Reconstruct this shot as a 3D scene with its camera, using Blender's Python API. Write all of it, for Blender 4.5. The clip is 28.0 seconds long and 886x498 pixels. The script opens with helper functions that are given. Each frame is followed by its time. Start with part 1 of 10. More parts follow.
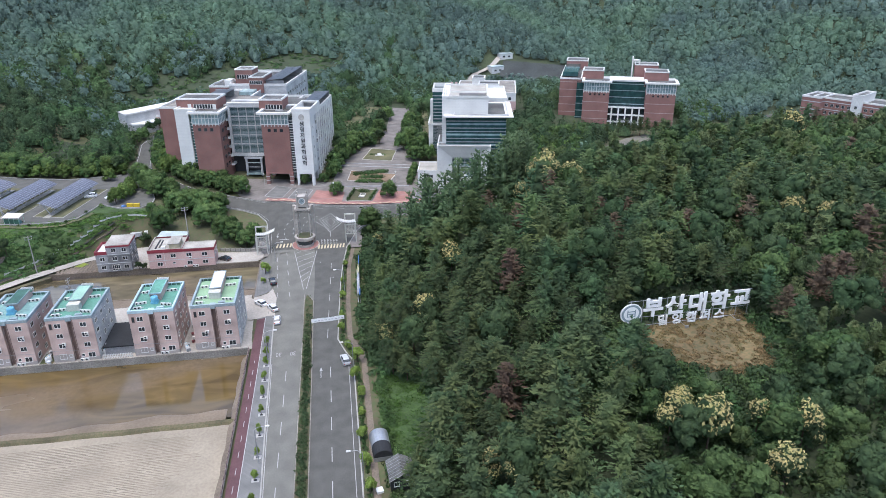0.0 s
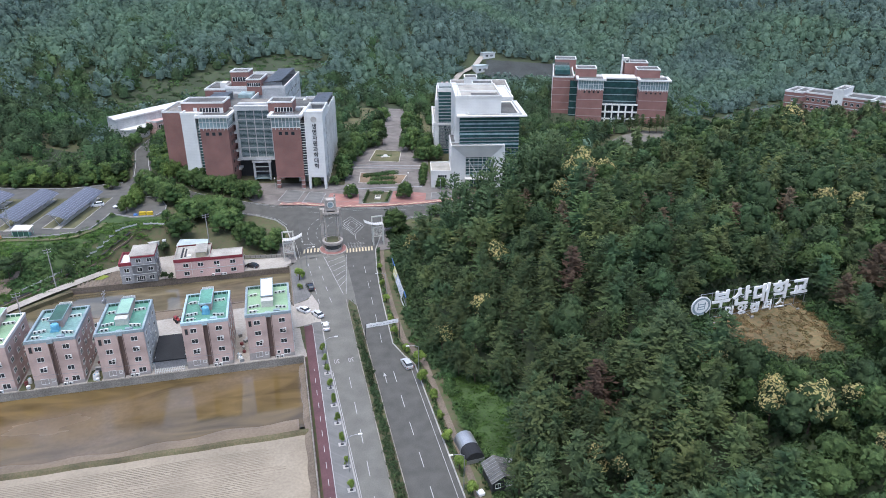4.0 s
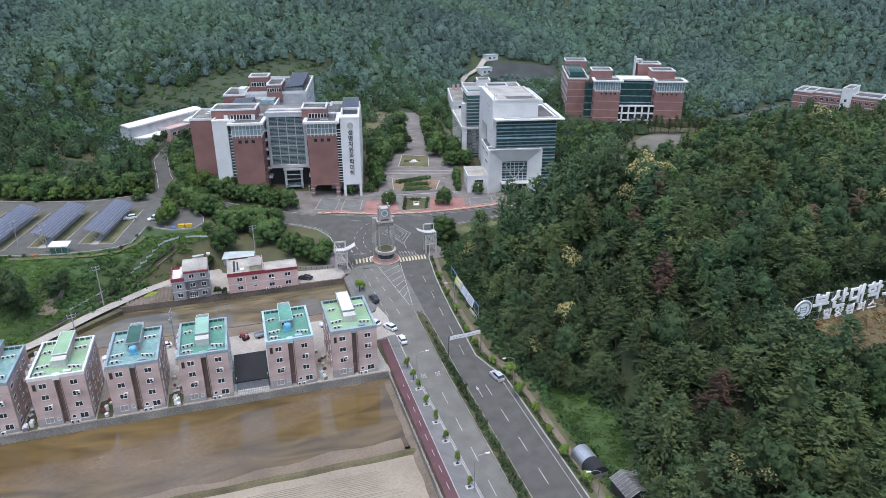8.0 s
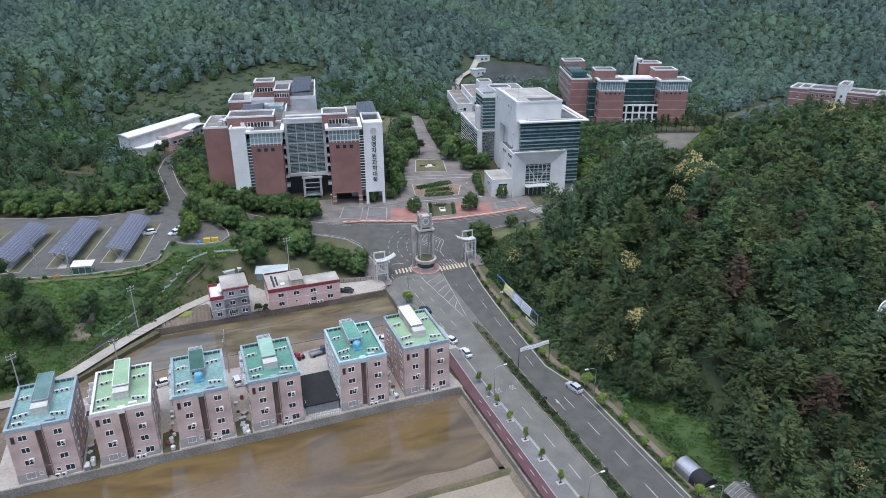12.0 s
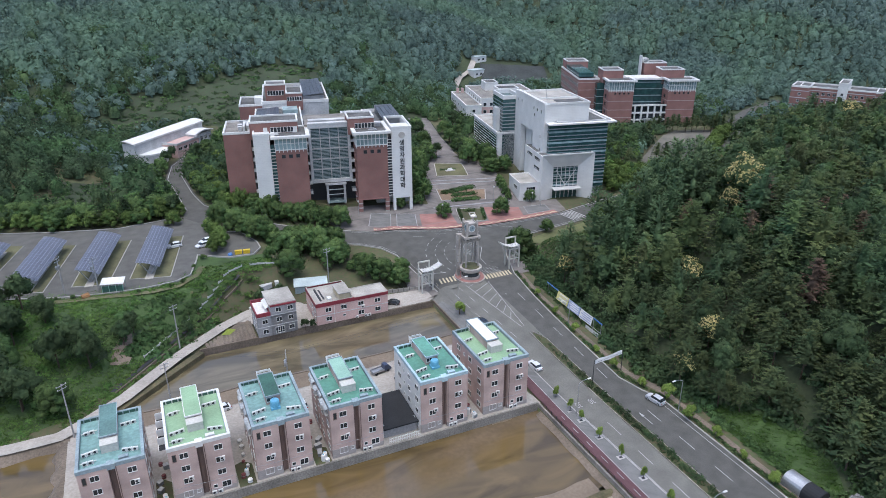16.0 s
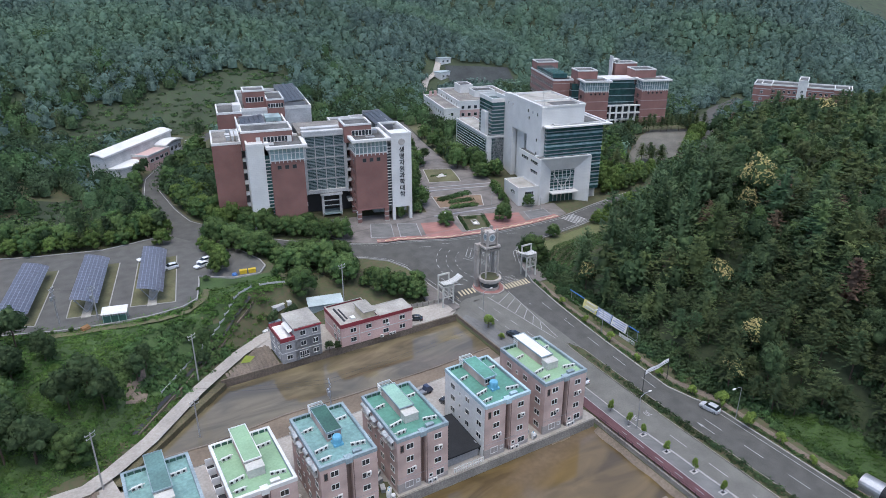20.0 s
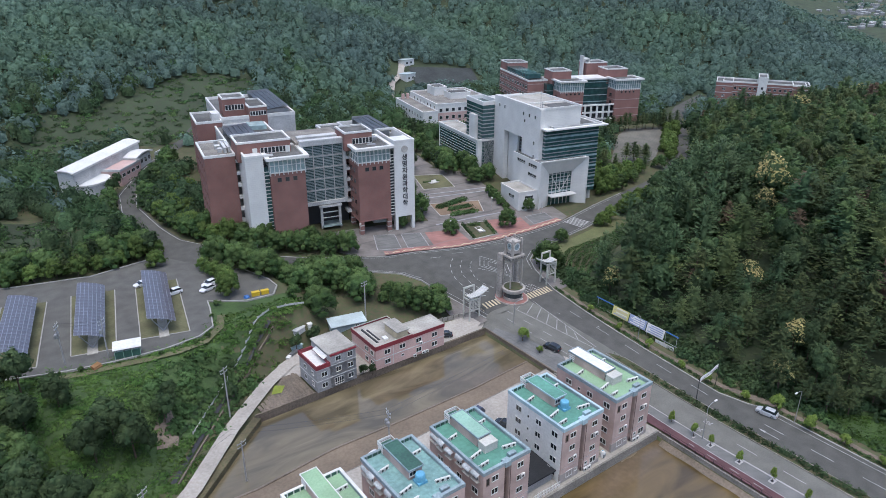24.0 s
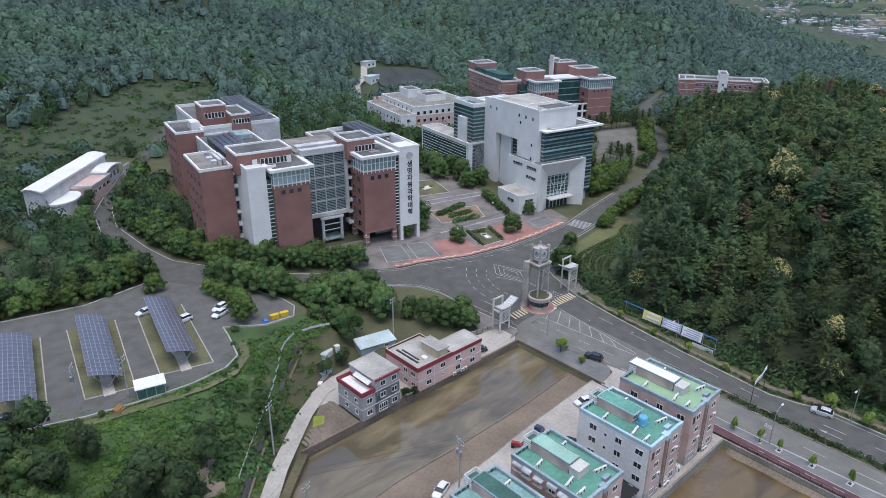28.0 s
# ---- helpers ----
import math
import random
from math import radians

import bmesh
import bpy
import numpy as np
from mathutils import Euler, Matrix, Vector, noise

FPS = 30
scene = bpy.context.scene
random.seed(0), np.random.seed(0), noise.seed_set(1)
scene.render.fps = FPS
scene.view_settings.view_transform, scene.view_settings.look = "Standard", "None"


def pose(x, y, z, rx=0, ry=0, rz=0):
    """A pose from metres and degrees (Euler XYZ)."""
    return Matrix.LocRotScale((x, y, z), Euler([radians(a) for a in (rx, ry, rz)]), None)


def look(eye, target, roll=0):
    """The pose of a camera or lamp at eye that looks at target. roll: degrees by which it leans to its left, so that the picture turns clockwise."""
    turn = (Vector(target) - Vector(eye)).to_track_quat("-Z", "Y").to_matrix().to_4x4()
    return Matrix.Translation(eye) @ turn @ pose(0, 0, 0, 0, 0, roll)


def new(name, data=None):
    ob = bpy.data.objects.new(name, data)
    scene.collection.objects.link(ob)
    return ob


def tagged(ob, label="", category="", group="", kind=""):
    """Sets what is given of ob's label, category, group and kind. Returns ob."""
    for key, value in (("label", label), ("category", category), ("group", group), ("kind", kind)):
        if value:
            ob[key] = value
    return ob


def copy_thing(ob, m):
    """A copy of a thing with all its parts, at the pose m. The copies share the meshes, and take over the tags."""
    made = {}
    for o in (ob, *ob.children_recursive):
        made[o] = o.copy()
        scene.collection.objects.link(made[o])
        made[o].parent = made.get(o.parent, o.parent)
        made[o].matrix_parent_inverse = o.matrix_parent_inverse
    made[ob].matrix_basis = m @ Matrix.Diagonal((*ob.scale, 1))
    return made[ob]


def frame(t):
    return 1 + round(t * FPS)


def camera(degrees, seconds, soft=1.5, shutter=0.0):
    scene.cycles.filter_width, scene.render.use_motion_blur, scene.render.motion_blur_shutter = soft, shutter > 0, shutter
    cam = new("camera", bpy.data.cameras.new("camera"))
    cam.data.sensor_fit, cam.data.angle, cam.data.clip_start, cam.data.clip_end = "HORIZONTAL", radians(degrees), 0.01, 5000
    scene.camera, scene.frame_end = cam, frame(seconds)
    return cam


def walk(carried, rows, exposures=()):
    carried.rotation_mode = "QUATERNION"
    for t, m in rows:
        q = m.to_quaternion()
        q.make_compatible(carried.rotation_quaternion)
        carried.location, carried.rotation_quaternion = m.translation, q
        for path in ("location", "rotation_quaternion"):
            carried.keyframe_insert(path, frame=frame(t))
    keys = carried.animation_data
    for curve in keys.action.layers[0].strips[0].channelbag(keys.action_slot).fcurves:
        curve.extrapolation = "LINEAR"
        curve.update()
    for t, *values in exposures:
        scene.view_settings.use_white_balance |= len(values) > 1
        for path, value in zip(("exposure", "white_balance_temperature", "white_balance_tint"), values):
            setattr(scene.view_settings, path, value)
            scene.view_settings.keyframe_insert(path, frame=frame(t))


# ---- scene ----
cam = camera(65.8, 28.0, 0.75)
METRES, EYE, TILT, LEAN, TURN = 190.0, 91.7, 0.0, 0.0, -9.0
ROWS = [
    (0.0, 0.0, 0.0, 0.0, -0.09, -23.13, 0.21),
    (0.5, -0.0165, -0.001, 0.0002, -0.69, -23.14, 0.19),
    (1.0, -0.0329, -0.0017, 0.0003, -1.28, -23.15, 0.18),
    (1.5, -0.0492, -0.0023, 0.0002, -1.87, -23.16, 0.16),
    (2.0, -0.0665, -0.0019, 0.0005, -2.47, -23.17, 0.15),
    (2.5, -0.0844, -0.0003, 0.0007, -3.06, -23.17, 0.15),
    (3.0, -0.1031, 0.0022, 0.0009, -3.62, -23.19, 0.14),
    (3.5, -0.1222, 0.0053, 0.001, -4.18, -23.2, 0.15),
    (5.5, -0.199, 0.0202, 0.001, -6.11, -23.11, 0.08),
    (6.0, -0.2191, 0.0253, 0.0016, -6.52, -23.11, 0.05),
    (6.5, -0.2393, 0.0309, 0.0019, -6.92, -23.11, 0.01),
    (7.0, -0.2589, 0.0368, 0.0027, -7.31, -23.13, 0.04),
    (7.5, -0.2776, 0.0431, 0.0031, -7.7, -23.13, 0.09),
    (8.0, -0.2955, 0.0495, 0.0034, -8.1, -23.12, 0.13),
    (8.5, -0.3128, 0.0561, 0.0033, -8.51, -23.09, 0.2),
    (9.0, -0.3298, 0.0629, 0.0028, -8.96, -23.06, 0.25),
    (9.5, -0.3462, 0.07, 0.0027, -9.47, -23.05, 0.3),
    (10.0, -0.3626, 0.0771, 0.0024, -9.97, -23.04, 0.31),
    (10.5, -0.3788, 0.0844, 0.0019, -10.48, -23.03, 0.33),
    (11.0, -0.3945, 0.0919, 0.0017, -10.98, -23.03, 0.34),
    (11.5, -0.4102, 0.0996, 0.0014, -11.49, -23.03, 0.33),
    (12.0, -0.4257, 0.1074, 0.0012, -12.0, -23.04, 0.32),
    (12.5, -0.4408, 0.1155, 0.0012, -12.5, -23.04, 0.33),
    (14.5, -0.5009, 0.15, -0.0009, -14.51, -23.06, 0.26),
    (15.0, -0.5154, 0.1589, -0.0008, -14.81, -23.07, 0.23),
    (15.5, -0.5298, 0.1681, -0.001, -15.08, -23.06, 0.2),
    (16.0, -0.5441, 0.1774, -0.0011, -15.35, -23.06, 0.17),
    (16.5, -0.5576, 0.1867, -0.001, -16.02, -23.05, 0.16),
    (17.0, -0.5716, 0.1964, -0.0009, -16.8, -23.05, 0.13),
    (17.5, -0.5855, 0.2063, -0.0008, -17.56, -23.05, 0.11),
    (18.0, -0.5994, 0.2164, -0.0008, -18.33, -23.04, 0.06),
    (18.5, -0.613, 0.2267, -0.0008, -19.07, -23.03, 0.05),
    (19.0, -0.6268, 0.2372, -0.0009, -19.81, -23.04, -0.01),
    (19.5, -0.6405, 0.2481, -0.001, -20.55, -23.04, -0.05),
    (20.0, -0.654, 0.2592, -0.001, -21.3, -23.05, -0.06),
    (20.5, -0.6673, 0.2705, -0.0009, -22.06, -23.05, -0.08),
    (21.0, -0.6805, 0.282, -0.0009, -22.81, -23.06, -0.1),
    (21.5, -0.6936, 0.2937, -0.0009, -23.57, -23.07, -0.12),
    (23.5, -0.7443, 0.3422, -0.0001, -26.63, -23.12, -0.14),
    (24.0, -0.757, 0.3551, -0.0008, -27.44, -23.09, -0.19),
    (24.5, -0.7691, 0.3681, -0.0014, -28.21, -23.08, -0.2),
    (25.0, -0.7811, 0.381, -0.0019, -28.99, -23.07, -0.23),
    (25.5, -0.7926, 0.3942, -0.0025, -29.78, -23.07, -0.23),
    (26.0, -0.804, 0.4075, -0.003, -30.57, -23.06, -0.24),
    (26.5, -0.8152, 0.4209, -0.0036, -31.36, -23.04, -0.26),
    (27.0, -0.8261, 0.4345, -0.0041, -32.14, -23.04, -0.27),
    (27.5, -0.8367, 0.4481, -0.0045, -32.89, -23.04, -0.27),
    (28.0, -0.8472, 0.462, -0.0049, -33.65, -23.04, -0.28),
]
walk(cam, [(t, pose(0, 0, EYE, TILT, LEAN, TURN) @ pose(METRES * x, METRES * y, METRES * z, 90 + pitch, roll, yaw)) for t, x, y, z, yaw, pitch, roll in ROWS], [(0.0, 1.10, 5950, 10), (7.0, 0.93, 5950, 10), (15.0, 0.77, 5900, 10), (28.0, 0.66, 5900, 10)])

# ---- light ----
world = bpy.data.worlds.new("overcast_sky")
scene.world = world
world.use_nodes = True
wn, wl = world.node_tree.nodes, world.node_tree.links
sky = wn.new("ShaderNodeTexSky")
sky.sky_type = "NISHITA"
sky.sun_disc = False
sky.sun_elevation, sky.sun_rotation = radians(78), radians(214)
sky.air_density, sky.dust_density = 1.0, 4.0
wl.new(sky.outputs[0], wn["Background"].inputs[0])
wn["Background"].inputs[1].default_value = 0.15
sun = new("sun", bpy.data.lights.new("sun", "SUN"))
sun.data.energy, sun.data.angle, sun.data.color = 0.7, radians(50), (1.0, 0.98, 0.95)
sun.matrix_world = look((0, 0, 400), (48, 70, 0))


# ---- materials ----
def surf(name, a, b=None, scale=1.0, rough=0.85, metal=0.0, bump=0.15, stain=0.25, vary=0.0, island=0.0, coat=0.0, space="Object"):
    """A painted or natural surface: two colours mixed by fine noise, broad stains, relief."""
    m = bpy.data.materials.new(name)
    m.use_nodes = True
    n, l = m.node_tree.nodes, m.node_tree.links
    bsdf = n["Principled BSDF"]
    tc = n.new("ShaderNodeTexCoord")
    src = tc.outputs[space]
    fine = n.new("ShaderNodeTexNoise")
    fine.inputs["Scale"].default_value, fine.inputs["Detail"].default_value = 3.0 * scale, 6
    l.new(src, fine.inputs["Vector"])
    broad = n.new("ShaderNodeTexNoise")
    broad.inputs["Scale"].default_value, broad.inputs["Detail"].default_value = 0.22 * scale, 4
    l.new(src, broad.inputs["Vector"])
    ramp = n.new("ShaderNodeValToRGB")
    ramp.color_ramp.elements[0].position, ramp.color_ramp.elements[1].position = 0.34, 0.66
    b = b or tuple(c * 0.78 for c in a)
    ramp.color_ramp.elements[0].color, ramp.color_ramp.elements[1].color = (*b, 1), (*a, 1)
    l.new(fine.outputs["Fac"], ramp.inputs["Fac"])
    mr = n.new("ShaderNodeMapRange")
    mr.inputs["From Min"].default_value, mr.inputs["From Max"].default_value = 0.3, 0.7
    mr.inputs["To Min"].default_value, mr.inputs["To Max"].default_value = 1 - stain, 1 + stain * 0.5
    l.new(broad.outputs["Fac"], mr.inputs["Value"])
    hsv = n.new("ShaderNodeHueSaturation")
    l.new(ramp.outputs["Color"], hsv.inputs["Color"])
    value = mr.outputs["Result"]
    for amount, node, sock in ((vary, "ShaderNodeObjectInfo", "Random"), (island, "ShaderNodeNewGeometry", "Random Per Island")):
        if amount:
            info = n.new(node)
            r = n.new("ShaderNodeMapRange")
            r.inputs["To Min"].default_value, r.inputs["To Max"].default_value = 1 - amount, 1 + amount
            l.new(info.outputs[sock], r.inputs["Value"])
            mul = n.new("ShaderNodeMath")
            mul.operation = "MULTIPLY"
            l.new(value, mul.inputs[0])
            l.new(r.outputs["Result"], mul.inputs[1])
            value = mul.outputs[0]
    l.new(value, hsv.inputs["Value"])
    l.new(hsv.outputs["Color"], bsdf.inputs["Base Color"])
    bsdf.inputs["Roughness"].default_value, bsdf.inputs["Metallic"].default_value = rough, metal
    bsdf.inputs["Coat Weight"].default_value = coat
    if bump:
        bp = n.new("ShaderNodeBump")
        bp.inputs["Strength"].default_value, bp.inputs["Distance"].default_value = bump, 0.05
        l.new(fine.outputs["Fac"], bp.inputs["Height"])
        l.new(bp.outputs["Normal"], bsdf.inputs["Normal"])
    return m


def coursed(name, a, mortar, w, h, rough=0.85, stain=0.25, gap=0.02, bump=0.3):
    """Brick or panel cladding in real courses, with stains over them."""
    m = surf(name, a, None, 1.0, rough, 0, 0, stain)
    n, l = m.node_tree.nodes, m.node_tree.links
    bsdf = n["Principled BSDF"]
    geo = n.new("ShaderNodeTexCoord")
    sep = n.new("ShaderNodeSeparateXYZ")
    l.new(geo.outputs["Object"], sep.inputs[0])
    add = n.new("ShaderNodeMath")
    l.new(sep.outputs[0], add.inputs[0]), l.new(sep.outputs[1], add.inputs[1])
    com = n.new("ShaderNodeCombineXYZ")
    l.new(add.outputs[0], com.inputs[0]), l.new(sep.outputs[2], com.inputs[1])
    br = n.new("ShaderNodeTexBrick")
    br.inputs["Scale"].default_value = 1.0
    br.inputs["Brick Width"].default_value, br.inputs["Row Height"].default_value = w, h
    br.inputs["Mortar Size"].default_value = gap
    br.inputs["Color1"].default_value = (*a, 1)
    br.inputs["Color2"].default_value = (*(c * 0.86 for c in a), 1)
    br.inputs["Mortar"].default_value = (*mortar, 1)
    l.new(com.outputs[0], br.inputs["Vector"])
    hsv = [x for x in n if x.bl_idname == "ShaderNodeHueSaturation"][0]
    l.new(br.outputs["Color"], hsv.inputs["Color"])
    bp = n.new("ShaderNodeBump")
    bp.inputs["Strength"].default_value, bp.inputs["Distance"].default_value = bump, 0.02
    bp.invert = True
    l.new(br.outputs["Fac"], bp.inputs["Height"])
    l.new(bp.outputs["Normal"], bsdf.inputs["Normal"])
    return m


LEAF_SUM = 1.4


def leafy(name, a, b, vary=0.25, island=0.15, rough=0.7, crown=0.17, spread=0.22, relief=(2.6, 0.35), stands=None, grain=0.25):
    # what leaves reflect and pass on together
    a, b = tuple(c * LEAF_SUM for c in a), tuple(c * LEAF_SUM for c in b)
    if stands:
        stands = (stands[0], tuple(c * LEAF_SUM for c in stands[1]))
    m = surf(name, a, b, grain, rough, 0, 0, 0.25, vary, island, space="Object")
    bsdf = m.node_tree.nodes["Principled BSDF"]
    # tone and hue differ from crown to crown
    n, l = m.node_tree.nodes, m.node_tree.links
    hsv = [x for x in n if x.bl_idname == "ShaderNodeHueSaturation"][0]
    cell = n.new("ShaderNodeTexVoronoi")
    cell.inputs["Scale"].default_value = crown
    flat = n.new("ShaderNodeMapping")
    flat.inputs["Scale"].default_value = (1, 1, 0.25)
    l.new([x for x in n if x.bl_idname == "ShaderNodeTexCoord"][0].outputs["Object"], flat.inputs["Vector"])
    l.new(flat.outputs[0], cell.inputs["Vector"])
    sep = n.new("ShaderNodeSeparateColor")
    l.new(cell.outputs["Color"], sep.inputs[0])
    for channel, lo, hi in ((0, 1 - spread, 1 + spread), (1, 0.5 - 0.09 * spread, 0.5 + 0.06 * spread)):
        r = n.new("ShaderNodeMapRange")
        r.inputs["To Min"].default_value, r.inputs["To Max"].default_value = lo, hi
        l.new(sep.outputs[channel], r.inputs["Value"])
        if channel:
            l.new(r.outputs["Result"], hsv.inputs["Hue"])
        else:
            mul = n.new("ShaderNodeMath")
            mul.operation = "MULTIPLY"
            l.new(hsv.inputs["Value"].links[0].from_socket, mul.inputs[0])
            l.new(r.outputs["Result"], mul.inputs[1])
            l.new(mul.outputs[0], hsv.inputs["Value"])
    bsdf.inputs["Specular IOR Level"].default_value = 0.12
    if stands:
        # stands of other species, tens of metres across
        big = n.new("ShaderNodeTexNoise")
        big.inputs["Scale"].default_value, big.inputs["Detail"].default_value, big.inputs["Distortion"].default_value = stands[0], 3, 0.6
        l.new([x for x in n if x.bl_idname == "ShaderNodeTexCoord"][0].outputs["Object"], big.inputs["Vector"])
        edge = n.new("ShaderNodeMapRange")
        edge.inputs["From Min"].default_value, edge.inputs["From Max"].default_value = 0.42, 0.62
        l.new(big.outputs["Fac"], edge.inputs["Value"])
        mix = n.new("ShaderNodeMix")
        mix.data_type = "RGBA"
        mix.inputs["B"].default_value = (*stands[1], 1)
        l.new(edge.outputs["Result"], mix.inputs["Factor"])
        l.new(hsv.inputs["Color"].links[0].from_socket, mix.inputs["A"])
        l.new(mix.outputs["Result"], hsv.inputs["Color"])
    if relief:
        # leaf sprays too small to model one by one
        spray = n.new("ShaderNodeTexNoise")
        spray.inputs["Scale"].default_value, spray.inputs["Detail"].default_value = relief[0], 2.5
        l.new([x for x in n if x.bl_idname == "ShaderNodeTexCoord"][0].outputs["Object"], spray.inputs["Vector"])
        bp = n.new("ShaderNodeBump")
        bp.inputs["Strength"].default_value, bp.inputs["Distance"].default_value = 0.75, relief[1]
        l.new(spray.outputs["Fac"], bp.inputs["Height"])
        l.new(bp.outputs["Normal"], bsdf.inputs["Normal"])
    # thin leaves pass part of the light on
    thin = n.new("ShaderNodeBsdfTranslucent")
    l.new(hsv.outputs["Color"], thin.inputs["Color"])
    both = n.new("ShaderNodeMixShader")
    both.inputs["Fac"].default_value = 0.35
    sheet_out = [x for x in n if x.bl_idname == "ShaderNodeOutputMaterial"][0]
    l.new(bsdf.outputs["BSDF"], both.inputs[1])
    l.new(thin.outputs["BSDF"], both.inputs[2])
    l.new(both.outputs["Shader"], sheet_out.inputs["Surface"])
    return m


def glassy(name, tint, rough=0.08, vary=0.2):
    """Tinted, mirror-coated window glass seen from outside by day."""
    m = surf(name, tint, tuple(c * 0.6 for c in tint), 0.15, rough, 0.0, 0.0, 0.2, vary)
    m.node_tree.nodes["Principled BSDF"].inputs["Specular IOR Level"].default_value = 0.9
    return m


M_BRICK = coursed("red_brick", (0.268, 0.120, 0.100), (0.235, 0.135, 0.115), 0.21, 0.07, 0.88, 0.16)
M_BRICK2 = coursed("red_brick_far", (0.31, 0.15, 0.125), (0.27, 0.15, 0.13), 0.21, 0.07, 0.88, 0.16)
M_PINK = coursed("pink_brick", (0.57, 0.41, 0.36), (0.50, 0.39, 0.345), 0.21, 0.07, 0.88, 0.3)
M_PINKB = coursed("pink_brick_base", (0.40, 0.36, 0.33), (0.33, 0.31, 0.29), 0.4, 0.2, 0.88, 0.25)
M_BROWNB = coursed("brown_brick", (0.22, 0.145, 0.12), (0.19, 0.135, 0.115), 0.21, 0.07, 0.88, 0.2)
M_WHITE = coursed("white_panel", (0.69, 0.69, 0.66), (0.61, 0.61, 0.585), 1.2, 0.6, 0.6, 0.1, 0.03)
for node in M_WHITE.node_tree.nodes:
    if node.bl_idname == "ShaderNodeTexBrick":
        node.inputs["Color2"].default_value = (0.67, 0.67, 0.645, 1)
M_WHITEP = surf("white_paint", (0.73, 0.725, 0.69), (0.63, 0.625, 0.595), 0.6, 0.55, 0, 0.05, 0.14)
M_WPLASTER = surf("stained_white_render", (0.57, 0.575, 0.56), (0.43, 0.435, 0.43), 0.7, 0.85, 0, 0.1, 0.3)
M_GREYW = surf("grey_render", (0.36, 0.36, 0.36), (0.28, 0.28, 0.28), 0.7, 0.9, 0, 0.1, 0.3)
M_PINKW = surf("pink_render", (0.58, 0.41, 0.37), (0.51, 0.355, 0.32), 0.7, 0.9, 0, 0.08, 0.2)
M_MAROON = surf("maroon_tile", (0.26, 0.035, 0.05), (0.19, 0.03, 0.04), 2.0, 0.55, 0, 0.15, 0.2)
M_CONC = surf("concrete", (0.41, 0.39, 0.345), (0.32, 0.305, 0.265), 0.8, 0.92, 0, 0.25, 0.3)
M_CONCD = surf("weathered_concrete", (0.285, 0.268, 0.235), (0.17, 0.157, 0.135), 0.9, 0.95, 0, 0.3, 0.4)
M_LANE = surf("pale_concrete_lane", (0.40, 0.37, 0.325), (0.32, 0.295, 0.255), 0.6, 0.95, 0, 0.2, 0.2)
M_STONE = surf("pale_granite", (0.50, 0.48, 0.44), (0.38, 0.36, 0.33), 1.5, 0.8, 0, 0.15, 0.25)
M_TOWER = surf("weathered_tower_stone", (0.47, 0.43, 0.385), (0.34, 0.31, 0.275), 1.2, 0.85, 0, 0.15, 0.35)
M_ROOF = surf("dark_roof_deck_and_shade", (0.14, 0.14, 0.13), (0.085, 0.085, 0.082), 0.6, 0.95, 0, 0.1, 0.45)
M_ASPH = surf("asphalt", (0.094, 0.093, 0.082), (0.074, 0.0735, 0.066), 1.6, 0.93, 0, 0.15, 0.22)
M_ASPHL = surf("worn_asphalt", (0.160, 0.157, 0.137), (0.130, 0.128, 0.112), 1.2, 0.93, 0, 0.15, 0.2)
M_KERB = surf("kerb_stone", (0.37, 0.36, 0.335), (0.29, 0.285, 0.265), 2.0, 0.9, 0, 0.1, 0.2)
M_LINE = surf("road_paint", (0.459, 0.459, 0.444), (0.277, 0.277, 0.271), 2.5, 0.8, 0, 0, 0.25)
M_YLINE = surf("cream_paint", (0.58, 0.50, 0.33), (0.47, 0.41, 0.28), 2.0, 0.8, 0, 0, 0.2)
M_REDPATH = surf("maroon_path", (0.115, 0.056, 0.06), (0.092, 0.046, 0.05), 1.0, 0.92, 0, 0.1, 0.25)
M_WALK = coursed("grey_paving", (0.172, 0.172, 0.164), (0.132, 0.132, 0.126), 0.6, 0.3, 0.9, 0.2)
M_PLAZA = coursed("grey_plaza_paving", (0.195, 0.178, 0.162), (0.135, 0.124, 0.115), 1.6, 1.6, 0.9, 0.3, 0.05)
M_PLAZAR = coursed("red_plaza_paving", (0.33, 0.165, 0.14), (0.28, 0.17, 0.15), 0.9, 0.9, 0.9, 0.25, 0.03)
M_SOIL = surf("bare_soil", (0.24, 0.175, 0.115), (0.17, 0.12, 0.08), 0.8, 0.97, 0, 0.4, 0.35)
M_FURROW = surf("furrowed_soil", (0.19, 0.155, 0.12), (0.13, 0.105, 0.078), 0.8, 0.97, 0, 0.4, 0.3)
M_YELLOW = surf("yellow_print", (0.62, 0.58, 0.22), (0.54, 0.5, 0.2), 1.0, 0.6, 0, 0, 0.1)
M_PRINTB = surf("blue_grey_print", (0.33, 0.38, 0.52), (0.28, 0.33, 0.46), 1.0, 0.6, 0, 0, 0.1)
M_L_LIMECROP = surf("lime_crop_leaves", (0.26, 0.30, 0.035), (0.18, 0.24, 0.03), 1.6, 0.85, 0, 0.5, 0.3)
M_LOG = surf("cut_timber", (0.36, 0.20, 0.09), (0.28, 0.15, 0.06), 1.5, 0.9, 0, 0.3, 0.3)
M_FILM = surf("cloudy_plastic_sheet", (0.52, 0.54, 0.54), (0.34, 0.36, 0.36), 0.9, 0.35, 0, 0.2, 0.3)
M_DRYGRASS = surf("dry_lawn", (0.145, 0.135, 0.07), (0.10, 0.105, 0.05), 0.8, 0.95, 0, 0.3, 0.35)
M_LEVEE = surf("grassy_bank_soil", (0.135, 0.108, 0.062), (0.080, 0.082, 0.038), 0.9, 0.97, 0, 0.4, 0.4)
